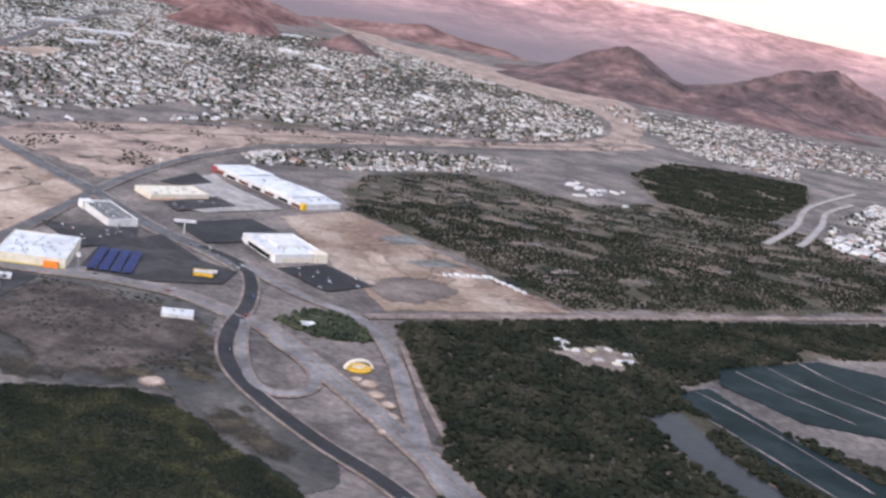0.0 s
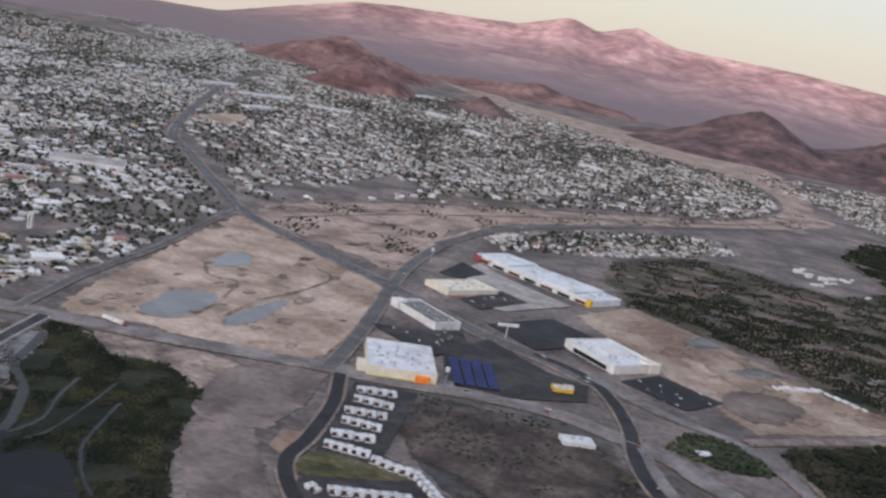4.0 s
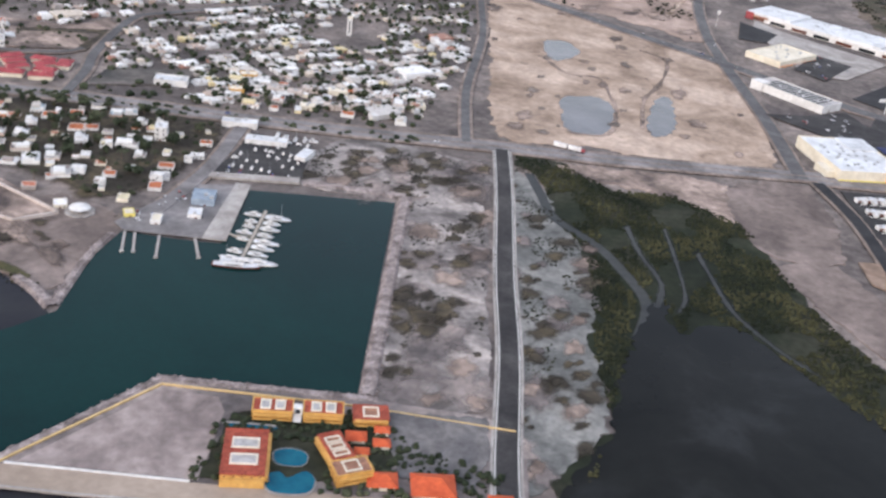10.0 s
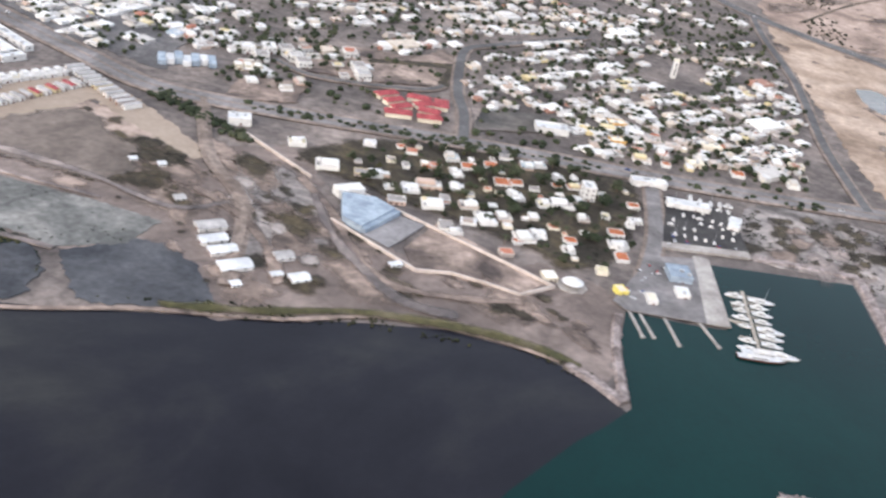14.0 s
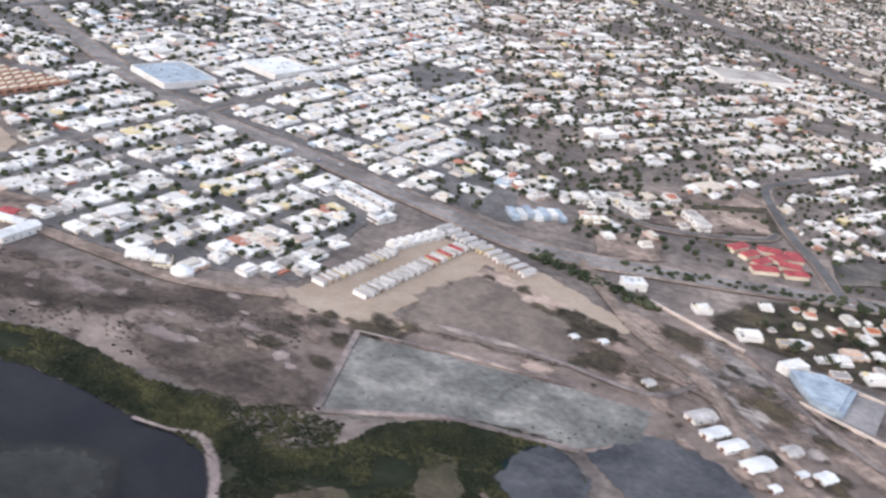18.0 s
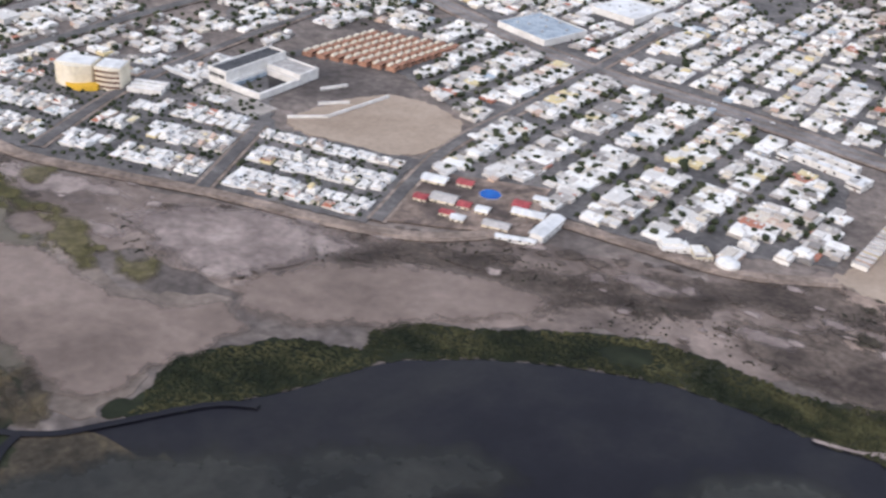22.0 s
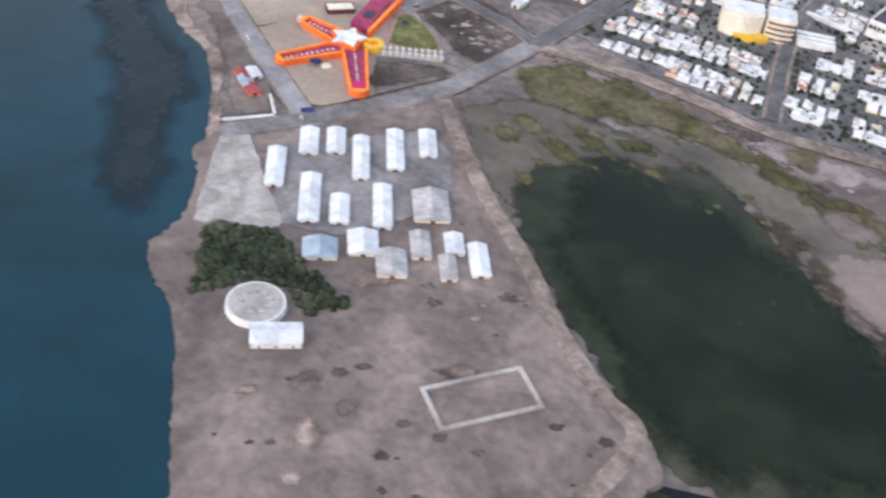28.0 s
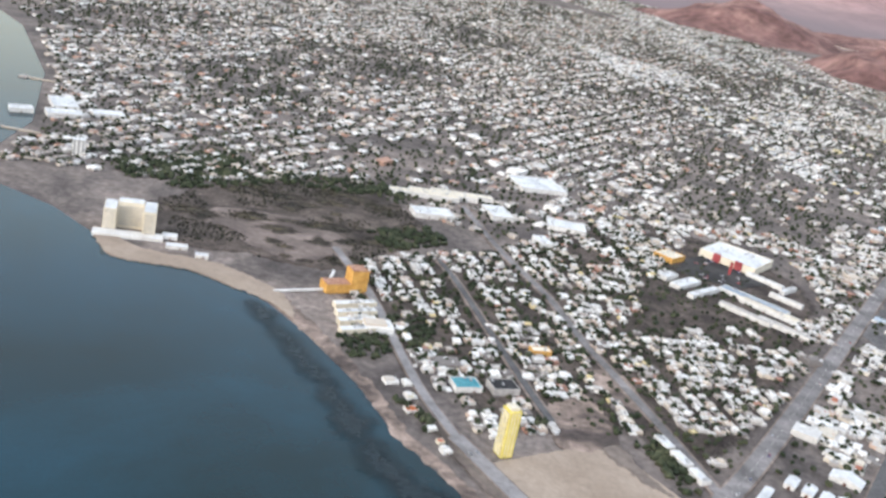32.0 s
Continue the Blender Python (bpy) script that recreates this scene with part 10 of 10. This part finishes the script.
def park(pts, turn, n, group, gap=7.5, step=1.35):
    p = np.array(pts, float)
    mid, c, s = p.mean(0), math.cos(radians(turn)), math.sin(radians(turn))
    spots_ = [(mid[0] + u * c - v * s, mid[1] + u * s + v * c) for v in np.arange(-60, 60, gap / 2) for u in np.arange(-60, 60, step)]
    ok = inside(pts, spots_)
    spots_ = [q for q, k in zip(spots_, ok) if k]
    for x, y in rh.sample(spots_, min(n, len(spots_))):
        place(car, x, y, turn + 90 + rh.choice((0, 180)), group, 0.46)


park([(24, 610), (56, 578), (70, 600), (62, 626), (44, 612)], 47, 12, "cars in the car parks")
park(LOTS[1][0], 44, 10, "cars in the car parks")
park([(52, 690), (66, 735), (84, 718), (66, 684)], 47, 12, "cars in the car parks")
park([(-826, 670), (-806, 720), (-784, 694), (-792, 666)], 66, 16, "cars in the car parks")
park([(-198, 394), (-190, 424), (-184, 424), (-190, 394)], 60, 10, "cars on the quay")
park([(-184, 436), (-183, 444), (-160, 446), (-160, 442)], 10, 6, "cars in the boat yard")
for name_, n_ in (("coast_highway", 10), ("diagonal_highway", 8), ("freeway", 4), ("seafront_road", 5), ("grand_avenue", 10), ("cross_road", 4), ("coast_highway_east", 4)):
    line = np.array(curve_through(ROADS[name_][0], False, 8))
    for _ in range(n_):
        i = rh.randrange(len(line) - 1)
        d = line[i + 1] - line[i]
        d /= np.linalg.norm(d)
        o = rh.choice((-1, 1)) * ROADS[name_][1] * 0.25
        place(car, line[i][0] - d[1] * o, line[i][1] + d[0] * o, math.degrees(math.atan2(d[1], d[0])), "cars on the roads", 0.72)
bus = thing("road_train", -69, 515, 0.7, -14, "white double-trailer lorry on the highway", "lorry")
part("trailer", boxes((-5.8, -0.7, 0.4, -0.4, 0.7, 1.9), bevel=0.06), M_white, bus)
part("trailer", boxes((0.2, -0.7, 0.4, 5.4, 0.7, 1.9), bevel=0.06), M_white, bus)
part("cab", boxes((5.6, -0.65, 0.3, 7.0, 0.65, 1.5), bevel=0.1), M_red, bus)
for x in (-5, -4, -1, 1, 4.4, 6.3):
    for y in (-0.6, 0.6):
        w_ = bmesh.new()
        bmesh.ops.create_cone(w_, cap_ends=True, segments=10, radius1=0.28, radius2=0.28, depth=0.2, matrix=pose(x, y, 0.28, 90))
        part("wheel", w_, M_tyre, bus)

# seafront villas
flat_building("teal_hall", -908, 445, 11, 9, 2.2, 32, M_white, M_pool_teal_roof, "low hall with a teal sheet roof", "hall", 0.3, 2)
flat_building("dark_hall", -894, 451, 11, 9, 3.0, 32, M_grey, M_asphalt_new, "low hall with a dark flat roof", "hall", 0.3, 2)
for x, y, k in ((-935, 432, 3), (-929, 434, 0), (-925, 424, 2), (-922, 414, 4), (-912, 404, 1), (-907, 397, 5), (-904, 392, 2)):
    place(KINDS[k], x, y, 38, "villas of the seafront", vary=0.2, grow=0.75, lift=0.8)
flat_building("harbour_tower", -1168, 601, 7, 6, 9, 30, M_white, M_white_roof, "slim white tower near the harbour", "tower block", 0.4, 1, (3, 2, 5, 0.4, (0.9, 0.9)))
